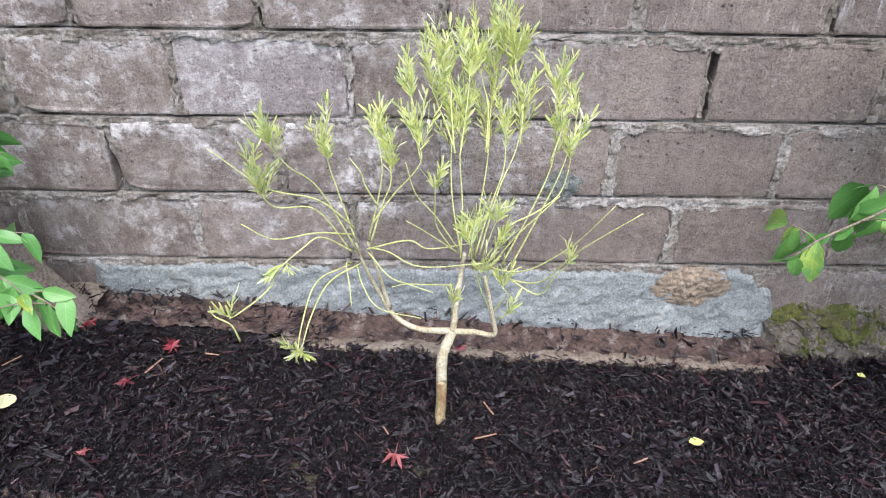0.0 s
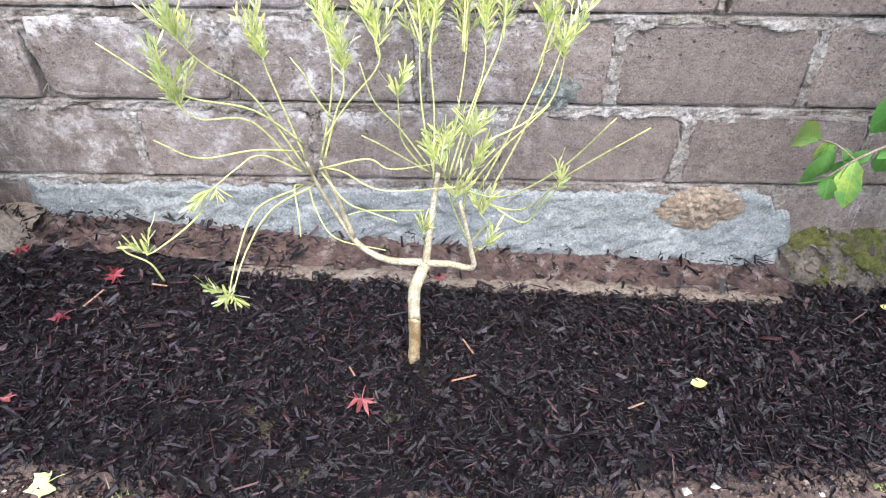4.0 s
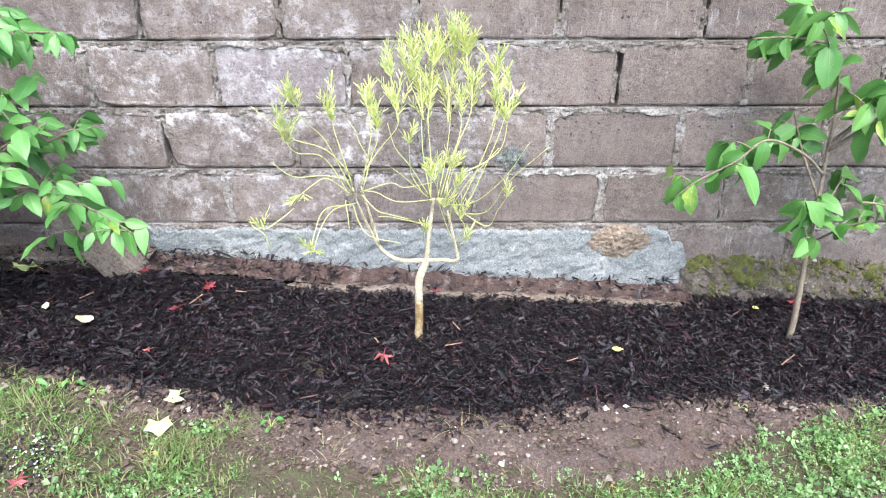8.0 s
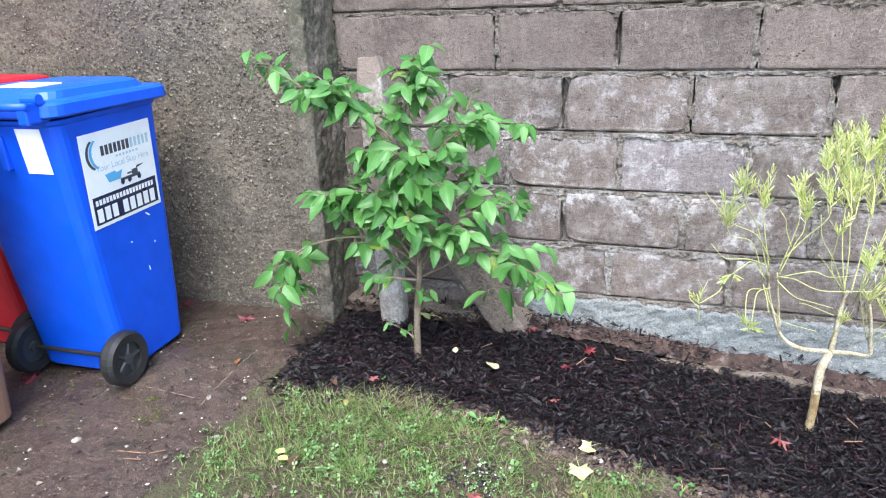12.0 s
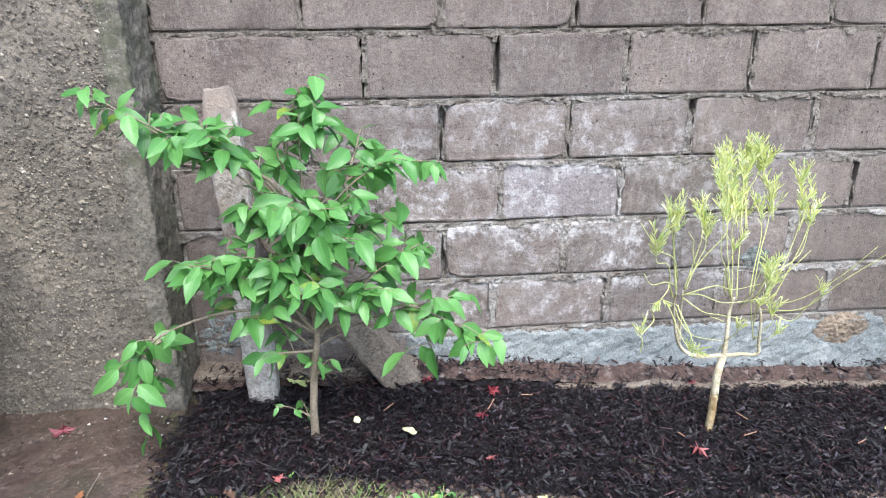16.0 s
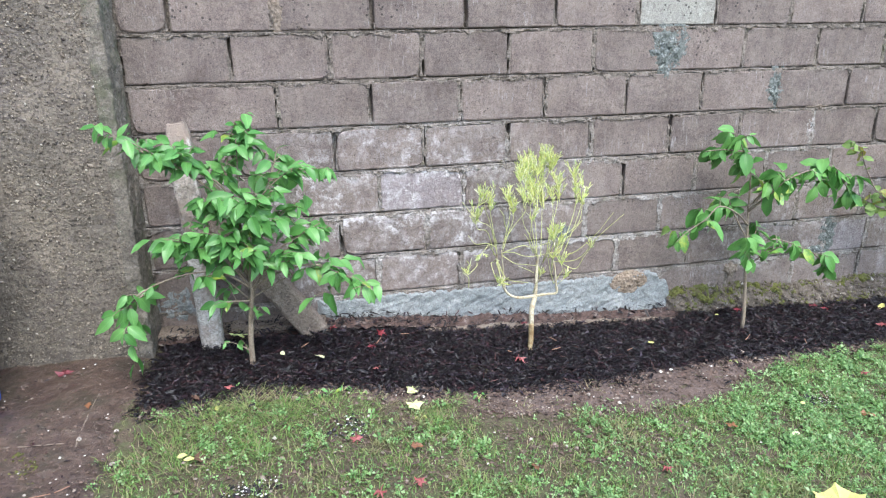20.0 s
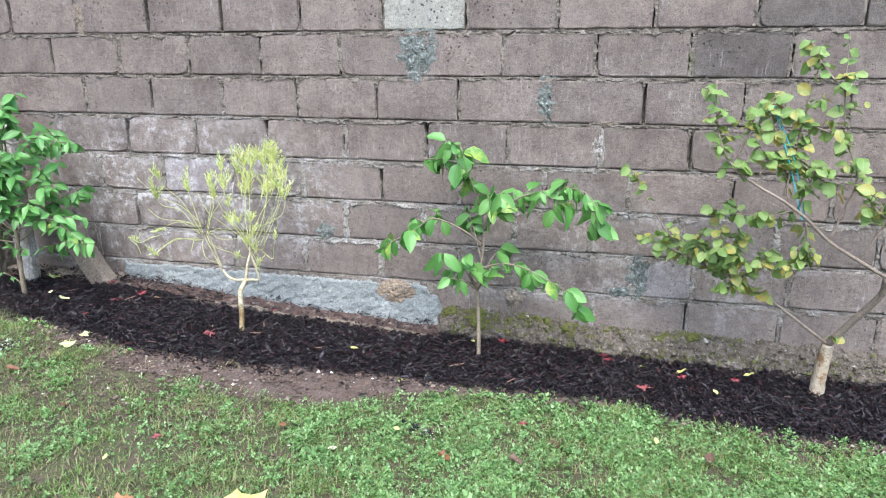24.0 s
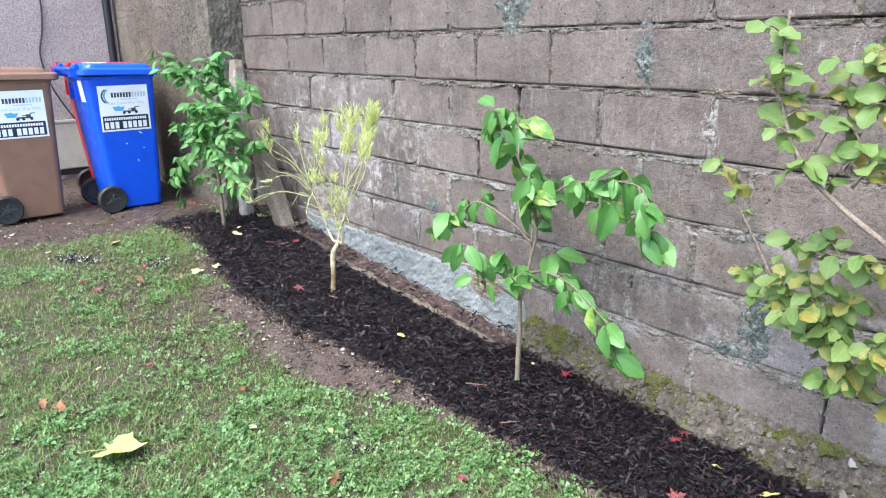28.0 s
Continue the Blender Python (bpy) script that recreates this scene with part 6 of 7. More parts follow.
def apple():
    rnd = random.Random(12)
    t = thing("apple_tree", "small trained apple tree with yellowing autumn leaves and blue twine", "tree")
    branch(t, [(2.92, -0.26, -0.10), (2.922, -0.262, 0.02), (2.93, -0.265, 0.15), (2.935, -0.27, 0.22)], 0.036, 0.026, M_BASE4, "trunk", 12, "pale stained bark")
    top = (2.935, -0.27, 0.22)
    branch(t, [top, (2.99, -0.33, 0.35), (3.06, -0.42, 0.52), (3.05, -0.48, 0.62)], 0.018, 0.013, M_BARK4, "limb", 8)
    main = branch(t, [(3.05, -0.48, 0.62), (2.93, -0.50, 0.69), (2.80, -0.51, 0.77), (2.69, -0.57, 0.87), (2.59, -0.60, 0.945), (2.49, -0.58, 1.00), (2.40, -0.556, 1.06), (2.345, -0.55, 1.14), (2.315, -0.545, 1.225), (2.30, -0.53, 1.32), (2.295, -0.52, 1.42)], 0.0085, 0.0032, M_BARK4, "limb", 8)
    low = branch(t, [top, (2.845, -0.31, 0.29), (2.70, -0.33, 0.40), (2.55, -0.34, 0.50), (2.35, -0.28, 0.57), (2.2, -0.2, 0.62), (2.06, -0.14, 0.66)], 0.008, 0.003, M_BARK4, "limb", 7)
    add_leaves(t, main, LEAVES4, 8, 0.6, rnd, 0.2, 0.9, 0.95)
    leafy_branch(t, [(2.49, -0.58, 1.00), (2.40, -0.556, 1.06), (2.345, -0.55, 1.14), (2.315, -0.545, 1.225), (2.30, -0.53, 1.32), (2.295, -0.52, 1.42)], 0.0040, 0.0028, M_BARK4, LEAVES4, 20, 0.1, rnd, 0.2, 0.8, 11, 0.06, 0.9)
    add_leaves(t, low, LEAVES4, 46, 0.42, rnd, 0.4, 0.9, 0.95)
    rows = [
        ([(2.66, -0.52, 0.90), (2.56, -0.48, 0.86), (2.42, -0.46, 0.86), (2.33, -0.45, 0.88)], 26, 0.2),
        ([(2.50, -0.35, 0.52), (2.46, -0.40, 0.60), (2.40, -0.42, 0.72), (2.38, -0.42, 0.8)], 28, 0.1),
        ([(2.52, -0.34, 0.51), (2.47, -0.38, 0.51), (2.42, -0.40, 0.49)], 13, 0.1),
        ([(2.30, -0.26, 0.58), (2.24, -0.22, 0.66), (2.14, -0.18, 0.70)], 14, 0.1),
        ([(2.42, -0.3, 0.55), (2.36, -0.36, 0.64), (2.25, -0.36, 0.70)], 18, 0.1),
        ([(2.80, -0.51, 0.77), (2.84, -0.52, 0.92), (2.86, -0.53, 1.05), (2.80, -0.53, 1.2), (2.77, -0.53, 1.38), (2.76, -0.52, 1.6)], 36, 0.3),
        ([(2.80, -0.53, 1.2), (2.66, -0.53, 1.25), (2.55, -0.52, 1.32), (2.48, -0.52, 1.33)], 24, 0.2),
        ([(2.84, -0.52, 0.95), (2.74, -0.54, 1.02), (2.64, -0.55, 1.1)], 16, 0.2),
        ([(2.93, -0.50, 0.69), (3.0, -0.52, 0.88), (3.05, -0.54, 1.1), (3.02, -0.54, 1.4)], 36, 0.25),
        ([(3.0, -0.52, 0.88), (2.93, -0.54, 0.93), (2.90, -0.55, 1.0)], 16, 0.2),
        ([(2.70, -0.52, 0.85), (2.72, -0.5, 0.72), (2.66, -0.48, 0.62)], 22, 0.2),
        ([(2.62, -0.53, 0.93), (2.60, -0.5, 1.05), (2.56, -0.5, 1.14)], 12, 0.2),
        ([(2.77, -0.53, 1.38), (2.68, -0.52, 1.48), (2.62, -0.52, 1.58)], 16, 0.2),
        ([(3.0, -0.55, 0.75), (3.1, -0.55, 0.95), (3.2, -0.5, 1.2), (3.2, -0.5, 1.5)], 36, 0.2),
        ([(2.24, -0.22, 0.62), (2.14, -0.2, 0.76), (2.05, -0.2, 0.90), (2.02, -0.2, 0.98)], 8, 0.5),
        ([(2.60, -0.53, 0.96), (2.62, -0.52, 1.1), (2.63, -0.52, 1.22), (2.67, -0.52, 1.5)], 26, 0.2),
        ([(2.63, -0.52, 1.15), (2.54, -0.53, 1.22), (2.50, -0.53, 1.34)], 16, 0.2),
        ([(2.49, -0.54, 1.04), (2.52, -0.55, 1.1), (2.47, -0.55, 1.18)], 10, 0.2),
        ([(2.66, -0.52, 0.9), (2.68, -0.55, 1.0), (2.71, -0.55, 1.1)], 14, 0.2),
        ([(2.40, -0.54, 1.11), (2.44, -0.53, 1.22), (2.45, -0.53, 1.3)], 12, 0.3),
        ([(2.46, -0.31, 0.54), (2.44, -0.38, 0.66), (2.50, -0.44, 0.76)], 22, 0.2),
        ([(2.36, -0.28, 0.57), (2.30, -0.33, 0.66), (2.32, -0.40, 0.76)], 18, 0.2),
        ([(2.50, -0.34, 0.52), (2.55, -0.42, 0.62), (2.60, -0.47, 0.72)], 18, 0.2),
        ([top, (2.94, -0.30, 0.28)], 2, 0.8),
    ]
    for pts, n, start in rows:
        leafy_branch(t, pts, 0.0045, 0.0022, M_BARK4, LEAVES4, int(n * 1.65), start, rnd, 0.6, 0.9, n // 4, 0.075, 0.84)
    bm = bmesh.new()
    a, b = Vector((2.52, -0.53, 1.32)), Vector((2.68, -0.53, 0.86))
    tube(bm, [a, a.lerp(b, 0.5) + Vector((0.01, 0, -0.01)), b], 0.0028, 0.0028, 5)
    tube(bm, [a + Vector((0.004, 0.004, 0)), a.lerp(b, 0.5) + Vector((0.03, 0, -0.0)), b + Vector((0.012, 0, 0))], 0.0025, 0.0025, 5)
    part("twine", bm, M_TWINE, t, "turquoise twine tying the limb")


laurel()
broom()
citrus()
apple()


# ---- blocks of the wall, one by one ----
for i in range(10):
    block_row(i, wall)


# ---- bark mulch ----
def chips(n, seed, size=0.0105, spread=0.5, slim=(0.14, 0.5), lift=0.018):
    """Flat splintery chips lying on the bed at all angles."""
    r = np.random.default_rng(seed)
    x = r.uniform(LEFT + 0.0, 4.6, n * 2)
    keep = r.random(n * 2) < np.where(x < 3.4, 1.0, 0.35)
    x = x[keep][:n]
    n = len(x)
    back = np.where(x < 1.0, -0.185, -0.09) + 0.012 * r.normal(size=n)
    back = np.where((x < 1.0) & (r.random(n) < np.where(x < -0.3, 0.34, 0.12)), -0.03, back)
    f = front(x) + 0.03 * lumps(x, x * 0, 0.12, 3) - np.abs(r.normal(size=n)) * np.where(r.random(n) < 0.14, 0.10, 0.018)
    y = f + (back - f) * r.random(n)
    x = x + np.where(x < LEFT + 0.05, r.normal(size=n) * 0.02, 0)
    L = np.clip(r.lognormal(math.log(size), spread, n), 0.004, 0.07)
    W = np.clip(L * r.uniform(*slim, n), 0.0009, 0.015)
    T = r.uniform(0.0007, 0.0026, n)
    yaw, pitch, roll = r.uniform(0, 6.283, n), r.normal(0, 0.42, n), r.normal(0, 0.85, n)
    z = bed_height(x, y) + 0.003 + r.random(n) * lift + np.where((y > -0.165) & (x < 1.0), 0.018 + 0.016 * np.clip((y + 0.155) / 0.165, 0, 1), 0)
    cy, sy, cp, sp, cr, sr = np.cos(yaw), np.sin(yaw), np.cos(pitch), np.sin(pitch), np.cos(roll), np.sin(roll)
    ax = np.stack([cy * cp, sy * cp, sp], 1)
    bx_ = np.stack([-sy * cr - cy * sp * sr, cy * cr - sy * sp * sr, cp * sr], 1)
    cz = np.cross(ax, bx_)
    outline = np.array([(-1, -0.5), (0.75, -1), (1, 0.4), (-0.6, 1)])
    c = np.stack([x, y, z], 1)
    o = outline[None] * r.uniform(0.6, 1.25, (n, 4, 2))
    ringp = c[:, None] + ax[:, None] * (o[..., 0] * L[:, None] / 2)[..., None] + bx_[:, None] * (o[..., 1] * W[:, None] / 2)[..., None]
    ringp = ringp + cz[:, None] * (r.normal(size=(n, 4)) * 0.10 * W[:, None])[..., None]
    top = ringp + cz[:, None] * T[:, None, None]
    verts = np.concatenate([ringp, top], 1).reshape(-1, 3)
    base = (np.arange(n) * 8)[:, None]
    tri = [(4, 5, 6), (4, 6, 7)]
    for k in range(4):
        j = (k + 1) % 4
        tri += [(k, j, j + 4), (k, j + 4, k + 4)]
    faces = (base[:, None, :] + np.array(tri)[None]).reshape(-1, 3)
    return verts, faces


v, f = chips(41000, 21, 0.0138, 0.5)
crumbs = part_mesh("bark_mulch", mesh_np("bark_mulch", v, f), M_CHIP)
tagged(crumbs, "wet black bark mulch covering the bed", "mulch", kind="stuff")
v, f = chips(15000, 23, 0.025, 0.38, (0.14, 0.40), 0.026)
v = v.reshape(-1, 8, 3)
middle = v.mean(1)
near = np.flatnonzero((np.abs(middle[:, 0] - 0.1) < 0.75) & (middle[:, 1] < -0.52) & (middle[:, 1] > -0.80))[:290]
for k in near:
    c = v[k].mean(0)
    chip = part_mesh("bark_chip", mesh_np("bark_chip", v[k] - c, f[:10]), M_ONE_CHIP, bed)
    chip.location = Vector(c) + Vector((0, 0, 0.004))
v = np.delete(v, near, axis=0)
f = f[:len(v) * 10]
v = v.reshape(-1, 3)
large = part_mesh("bark_chips", mesh_np("bark_chips", v, f), M_CHIP)
tagged(large, "larger flat pieces of wet dark bark on the mulch", "mulch", kind="stuff")
v, f = chips(11000, 22, 0.024, 0.45, (0.045, 0.09), 0.026)
slivers = part_mesh("bark_slivers", mesh_np("bark_slivers", v, f), M_SLIVER)
tagged(slivers, "thin dark red-brown bark slivers in the mulch", "mulch", kind="stuff")


# ---- lawn ----
def grass_density(x, y):
    d = np.clip((soil_front(x) + 0.06 * lumps(x, y, 0.15, 5) + 0.03 - y) / 0.12, 0, 1) ** 1.3
    k = 0.42 + 0.78 * lumps(x, y, 0.26, 1) + 0.55 * lumps(x, y, 0.08, 2) + 0.62 * np.clip((x - 0.2) / 1.0, 0, 0.75) - 0.26 * np.clip((-0.4 - x) / 0.4, 0, 1)
    k = k - 0.22 * np.clip(1 - np.abs(x + 0.1) / 0.7, 0, 1) * np.clip((y + 1.5) / 0.4, 0, 1)
    thin = 0.16 * np.clip(1 - np.abs(x + 0.1) / 0.6, 0, 1) * np.clip((front(x) - 0.03 - y) / 0.05, 0, 1) * (lumps(x, y, 0.07, 4) > 0.1)
    d = np.maximum(d, thin)
    edge = np.clip((x + 1.85 + 0.08 * np.clip(-0.8 - y, 0, 1.2) + 0.05 * lumps(y, x, 0.15, 2)) / 0.12, 0, 1)
    return np.clip(k, 0.17, 1) * d * edge * np.where((y < -2.25) | (x > 3.3), 0.3, 1.0)


def scatter(n, seed, y0=-3.5):
    r = np.random.default_rng(seed)
    x, y = r.uniform(-1.95, 4.0, n), r.uniform(y0, -0.62, n)
    keep = r.random(n) < grass_density(x, y)
    return r, x[keep], y[keep]


def blades(n, seed):
    r, x, y = scatter(n, seed)
    n = len(x)
    h = r.uniform(0.010, 0.030, n) * (1 + 0.45 * lumps(x, y, 0.18, 7))
    a = r.uniform(0, 6.283, n)
    lean = r.uniform(0.2, 2.0, n) * h
    w = r.uniform(0.0012, 0.0024, n)
    c = np.stack([x, y, level(x, y) - 0.014], 1)
    d = np.stack([np.cos(a), np.sin(a), a * 0], 1)
    s = np.stack([-np.sin(a), np.cos(a), a * 0], 1)
    up = np.array([0, 0, 1.0])
    p0, p1 = c - s * w[:, None], c + s * w[:, None]
    mid = c + d * (lean * 0.35)[:, None] + up * (h * 0.65)[:, None]
    p2, p3 = mid + s * (w * 0.8)[:, None], mid - s * (w * 0.8)[:, None]
    tip = c + d * lean[:, None] + up * h[:, None]
    V = np.stack([p0, p1, p2, p3, tip], 1).reshape(-1, 3)
    F = ((np.arange(n) * 5)[:, None, None] + np.array([(0, 1, 2), (0, 2, 3), (3, 2, 4)])[None]).reshape(-1, 3)
    return V, F


def clover(n, seed):
    r, x, y = scatter(n, seed)
    keep = r.random(len(x)) < np.clip(0.35 + 0.6 * lumps(x, y, 0.3, 3) + 0.75 * np.clip(x - 0.1, 0, 1), 0.06, 1)
    x, y = x[keep], y[keep]
    n = len(x)
    s = np.clip(r.lognormal(-5.22, 0.42, n), 0.003, 0.016) * np.where(lumps(x, y, 0.13, 6) > 0.35, 1.25, 0.95)
    z = level(x, y) - 0.008 + r.uniform(0.004, 0.026, n)
    a0 = r.uniform(0, 6.283, n)
    tilt = r.normal(0, 0.5, (n, 2))
    V = []
    for k in range(3):
        a = a0 + k * 2.094
        for rad, off in ((0.05, 0.0), (0.85, 0.62), (1.25, 0.0), (0.85, -0.62)):
            dx, dy = np.cos(a + off) * rad * s, np.sin(a + off) * rad * s
            V.append(np.stack([x + dx, y + dy, z + dx * tilt[:, 0] + dy * tilt[:, 1] + (0.25 if off else 0.1) * rad * s], 1))
    V = np.stack(V, 1).reshape(-1, 3)
    tri = [q for k in range(3) for q in ((k * 4, k * 4 + 3, k * 4 + 2), (k * 4, k * 4 + 2, k * 4 + 1))]
    F = ((np.arange(n) * 12)[:, None, None] + np.array(tri)[None]).reshape(-1, 3)
    return V, F


v, f = blades(400000, 31)
lawn = part_mesh("grass", mesh_np("grass", v, f), M_GRASS)
tagged(lawn, "short patchy green and straw-coloured lawn grass", "grass", kind="stuff")
v, f = clover(275000, 32)
clov = part_mesh("clover", mesh_np("clover", v, f), M_CLOVER)
tagged(clov, "small clover leaves among the lawn grass", "clover", kind="stuff")


# ---- taller tufts and weeds at the bed's edge ----
def grass_tuft(x, y, count, height, spread, material, label, seed):
    r = random.Random(seed)
    V, F = [], []
    for _ in range(count):
        a, rad = r.uniform(0, 6.283), spread * r.random() ** 0.7
        bx0, by0 = x + rad * math.cos(a), y + rad * math.sin(a)
        lean = Vector((math.cos(a + r.uniform(-1, 1)), math.sin(a + r.uniform(-1, 1)), 0))
        h, w = height * r.uniform(0.5, 1.1), r.uniform(0.0010, 0.0019)
        side = Vector((-lean.y, lean.x, 0))
        o = Vector((bx0, by0, float(level(bx0, by0)) - 0.012))
        i = len(V)
        for t in (0.0, 0.4, 0.75, 1.0):
            c = o + lean * (h * 1.1 * t ** 1.8) + Vector((0, 0, h * (t - 0.45 * t ** 3)))
            ww = w * (1 - 0.85 * t)
            V += [tuple(c - side * ww), tuple(c + side * ww)]
        F += [(i + 2 * k, i + 2 * k + 1, i + 2 * k + 3, i + 2 * k + 2) for k in range(3)]
    ob = part_mesh("grass_tuft", mesh_np("grass_tuft", V, F), material)
    tagged(ob, label, "grass", "grass tufts", "stuff")


for k, (x, y, n, h, sp) in enumerate([(-1.55, -0.86, 260, 0.055, 0.12), (-1.36, -0.83, 320, 0.060, 0.13), (-1.22, -0.82, 240, 0.055, 0.10), (-1.08, -0.86, 150, 0.045, 0.09), (-0.50, -0.885, 90, 0.04, 0.05),
                                      (-0.40, -0.90, 70, 0.035, 0.05), (-0.62, -1.0, 120, 0.035, 0.07), (-0.90, -0.98, 140, 0.04, 0.08), (-1.65, -1.0, 200, 0.05, 0.12), (0.02, -1.04, 80, 0.03, 0.06),
                                      (-1.45, -0.95, 240, 0.045, 0.12), (-1.22, -0.92, 260, 0.048, 0.12), (-1.0, -0.88, 160, 0.038, 0.10), (-0.82, -0.90, 130, 0.034, 0.09), (-1.62, -1.15, 200, 0.05, 0.14), (-1.32, -1.1, 180, 0.05, 0.14), (1.30, -0.77, 120, 0.03, 0.08), (1.9, -0.74, 150, 0.03, 0.10), (2.3, -0.80, 150, 0.03, 0.10)]):
    grass_tuft(x, y, n, h, sp, M_GRASS, "tuft of longer green grass at the bed's edge", 60 + k)
for k, (x, y, n, h, sp) in enumerate([(0.14, -0.85, 12, 0.06, 0.03), (0.22, -0.845, 7, 0.08, 0.02), (-0.13, -0.87, 6, 0.06, 0.02), (-0.22, -0.98, 18, 0.04, 0.05), (0.30, -1.0, 16, 0.04, 0.06), (-1.75, -1.1, 26, 0.05, 0.08), (-0.65, -1.25, 40, 0.035, 0.15), (0.1, -1.2, 50, 0.035, 0.16)]):
    grass_tuft(x, y, n, h, sp, M_DRY, "thin curling tuft of dry straw-coloured grass", 90 + k)


def weed(x, y, n, size, seed):
    r = random.Random(seed)
    t = thing("weed", "small green weed seedling growing at the bed's edge", "weed", None, "weeds")
    o = Vector((x, y, float(bed_height(x, y)) + 0.012 if y > -0.6 else float(level(x, y)) - 0.008))
    for k in range(n):
        a = k * 2.4 + r.uniform(-0.4, 0.4)
        tip = o + Vector((math.cos(a), math.sin(a), 0)) * size * r.uniform(0.2, 0.9) + Vector((0, 0, size * r.uniform(0.5, 1.3)))
        branch(t, [o, o.lerp(tip, 0.5) + Vector((0, 0, 0.004)), tip], 0.0009, 0.0006, M_TWIG2, "stalk", 4)
        ob = new("leaf", r.choice(LEAVES4 if seed % 2 else LEAVES1))
        ob.parent = t
        m = orient(tip, Vector((math.cos(a), math.sin(a), -0.25)), Vector((r.uniform(-0.3, 0.3), -0.3, 1)))
        sc = size * r.uniform(7, 11)
        ob.matrix_local = m @ Matrix.Diagonal((sc, sc, sc, 1))


for k, (x, y, n, size) in enumerate([(-0.975, -0.775, 8, 0.03), (-0.90, -0.80, 6, 0.022), (-0.39, -0.875, 5, 0.025), (-0.68, -1.00, 6, 0.025), (-1.08, -0.78, 5, 0.03), (0.98, -0.72, 4, 0.022), (1.42, -0.71, 5, 0.025), (1.62, -0.70, 4, 0.022), (-1.20, -0.98, 6, 0.028), (0.55, -1.02, 4, 0.02), (2.0, -0.72, 5, 0.025), (-1.5, -0.80, 5, 0.028)]):
    weed(x, y, n, size, 300 + k)


# ---- loose clods, grit and stray chips on the bare soil ----
def clods(n, seed, where, size, lift=0.0):
    r = np.random.default_rng(seed)
    x, y = where(r, n)
    n = len(x)
    s = np.clip(r.lognormal(math.log(size), 0.5, n), size * 0.4, size * 4)
    dirs = np.array([(1, 0, 0), (-1, 0, 0), (0, 1, 0), (0, -1, 0), (0, 0, 0.7), (0, 0, -0.7)])
    a = r.uniform(0, 6.283, n)
    rot = np.stack([np.stack([np.cos(a), -np.sin(a), a * 0], 1), np.stack([np.sin(a), np.cos(a), a * 0], 1), np.stack([a * 0, a * 0, a * 0 + 1], 1)], 1)
    pts = dirs[None] * r.uniform(0.55, 1.35, (n, 6, 1)) * s[:, None, None]
    pts = np.einsum("nij,nkj->nki", rot, pts) + np.stack([x, y, level(x, y) - 0.010 + lift + s * 0.3], 1)[:, None]
    tri = np.array([(0, 2, 4), (2, 1, 4), (1, 3, 4), (3, 0, 4), (2, 0, 5), (1, 2, 5), (3, 1, 5), (0, 3, 5)])
    return pts.reshape(-1, 3), ((np.arange(n) * 6)[:, None, None] + tri[None]).reshape(-1, 3)


def bare(r, n):
    x = r.uniform(-1.8, 3.4, n)
    y = front(x) + 0.02 - r.random(n) ** 1.5 * (0.06 + 0.9 * (front(x) - soil_front(x)).clip(0, 1))
    return x, y


def lawn_spots(r, n):
    near = r.random(n) < 0.45
    return np.where(near, r.uniform(-1.6, 0.5, n), r.uniform(-1.85, 3.6, n)), np.where(near, r.uniform(-1.4, -0.85, n), r.uniform(-3.0, -0.8, n))


def on_path(r, n):
    return r.uniform(-3.6, -1.85, n), r.uniform(-2.6, -0.28, n)


M_CLOD = island_material("soil_crumbs", [(0.5, (0.10, 0.068, 0.054)), (0.25, (0.15, 0.105, 0.085)), (0.15, (0.06, 0.04, 0.032)), (0.085, (0.24, 0.195, 0.16)), (0.015, (0.46, 0.42, 0.36))], 0.9)
for n, seed, where, size, lift, label in ((11500, 41, bare, 0.0036, 0.004, "loose crumbs of soil along the bed edge"), (14000, 42, lawn_spots, 0.0032, 0.006, "soil crumbs and grit in the lawn"), (7000, 43, on_path, 0.0036, 0.014, "grit and mud crumbs on the path")):
    v, f = clods(n, seed, where, size, lift)
    tagged(part_mesh("soil_crumbs", mesh_np("soil_crumbs", v, f), M_CLOD), label, "soil", kind="stuff")


# grit, debris and slab edges on the path
M_GRIT = island_material("white_grit", [(0.6, (0.62, 0.60, 0.56)), (0.25, (0.42, 0.39, 0.34)), (0.15, (0.75, 0.74, 0.72))], 0.8)
v, f = clods(420, 44, on_path, 0.0034, 0.016)
tagged(part_mesh("white_grit", mesh_np("white_grit", v, f), M_GRIT), "white grit strewn over the muddy path", "grit", kind="stuff")
v, f = clods(50, 45, bare, 0.0024, 0.006)
tagged(part_mesh("white_grit", mesh_np("white_grit", v, f), M_GRIT), "white grit strewn over the bare soil", "grit", kind="stuff")
v, f = chips(1900, 46)
r46 = np.random.default_rng(46)
c0 = v.reshape(-1, 8, 3).mean(1, keepdims=True)
c1 = np.stack([r46.uniform(-3.3, -1.84, len(c0)), r46.uniform(-2.3, -0.3, len(c0)), np.zeros(len(c0))], 1)[:, None]
c1[..., 2] = level(c1[..., 0], c1[..., 1]) + 0.013
v = ((v.reshape(-1, 8, 3) - c0) * np.array([0.8, 0.8, 0.5]) + c1).reshape(-1, 3)
tagged(part_mesh("path_debris", mesh_np("path_debris", v, f), M_SLIVER), "dark bark crumbs and bits trodden into the path", "debris", kind="stuff")
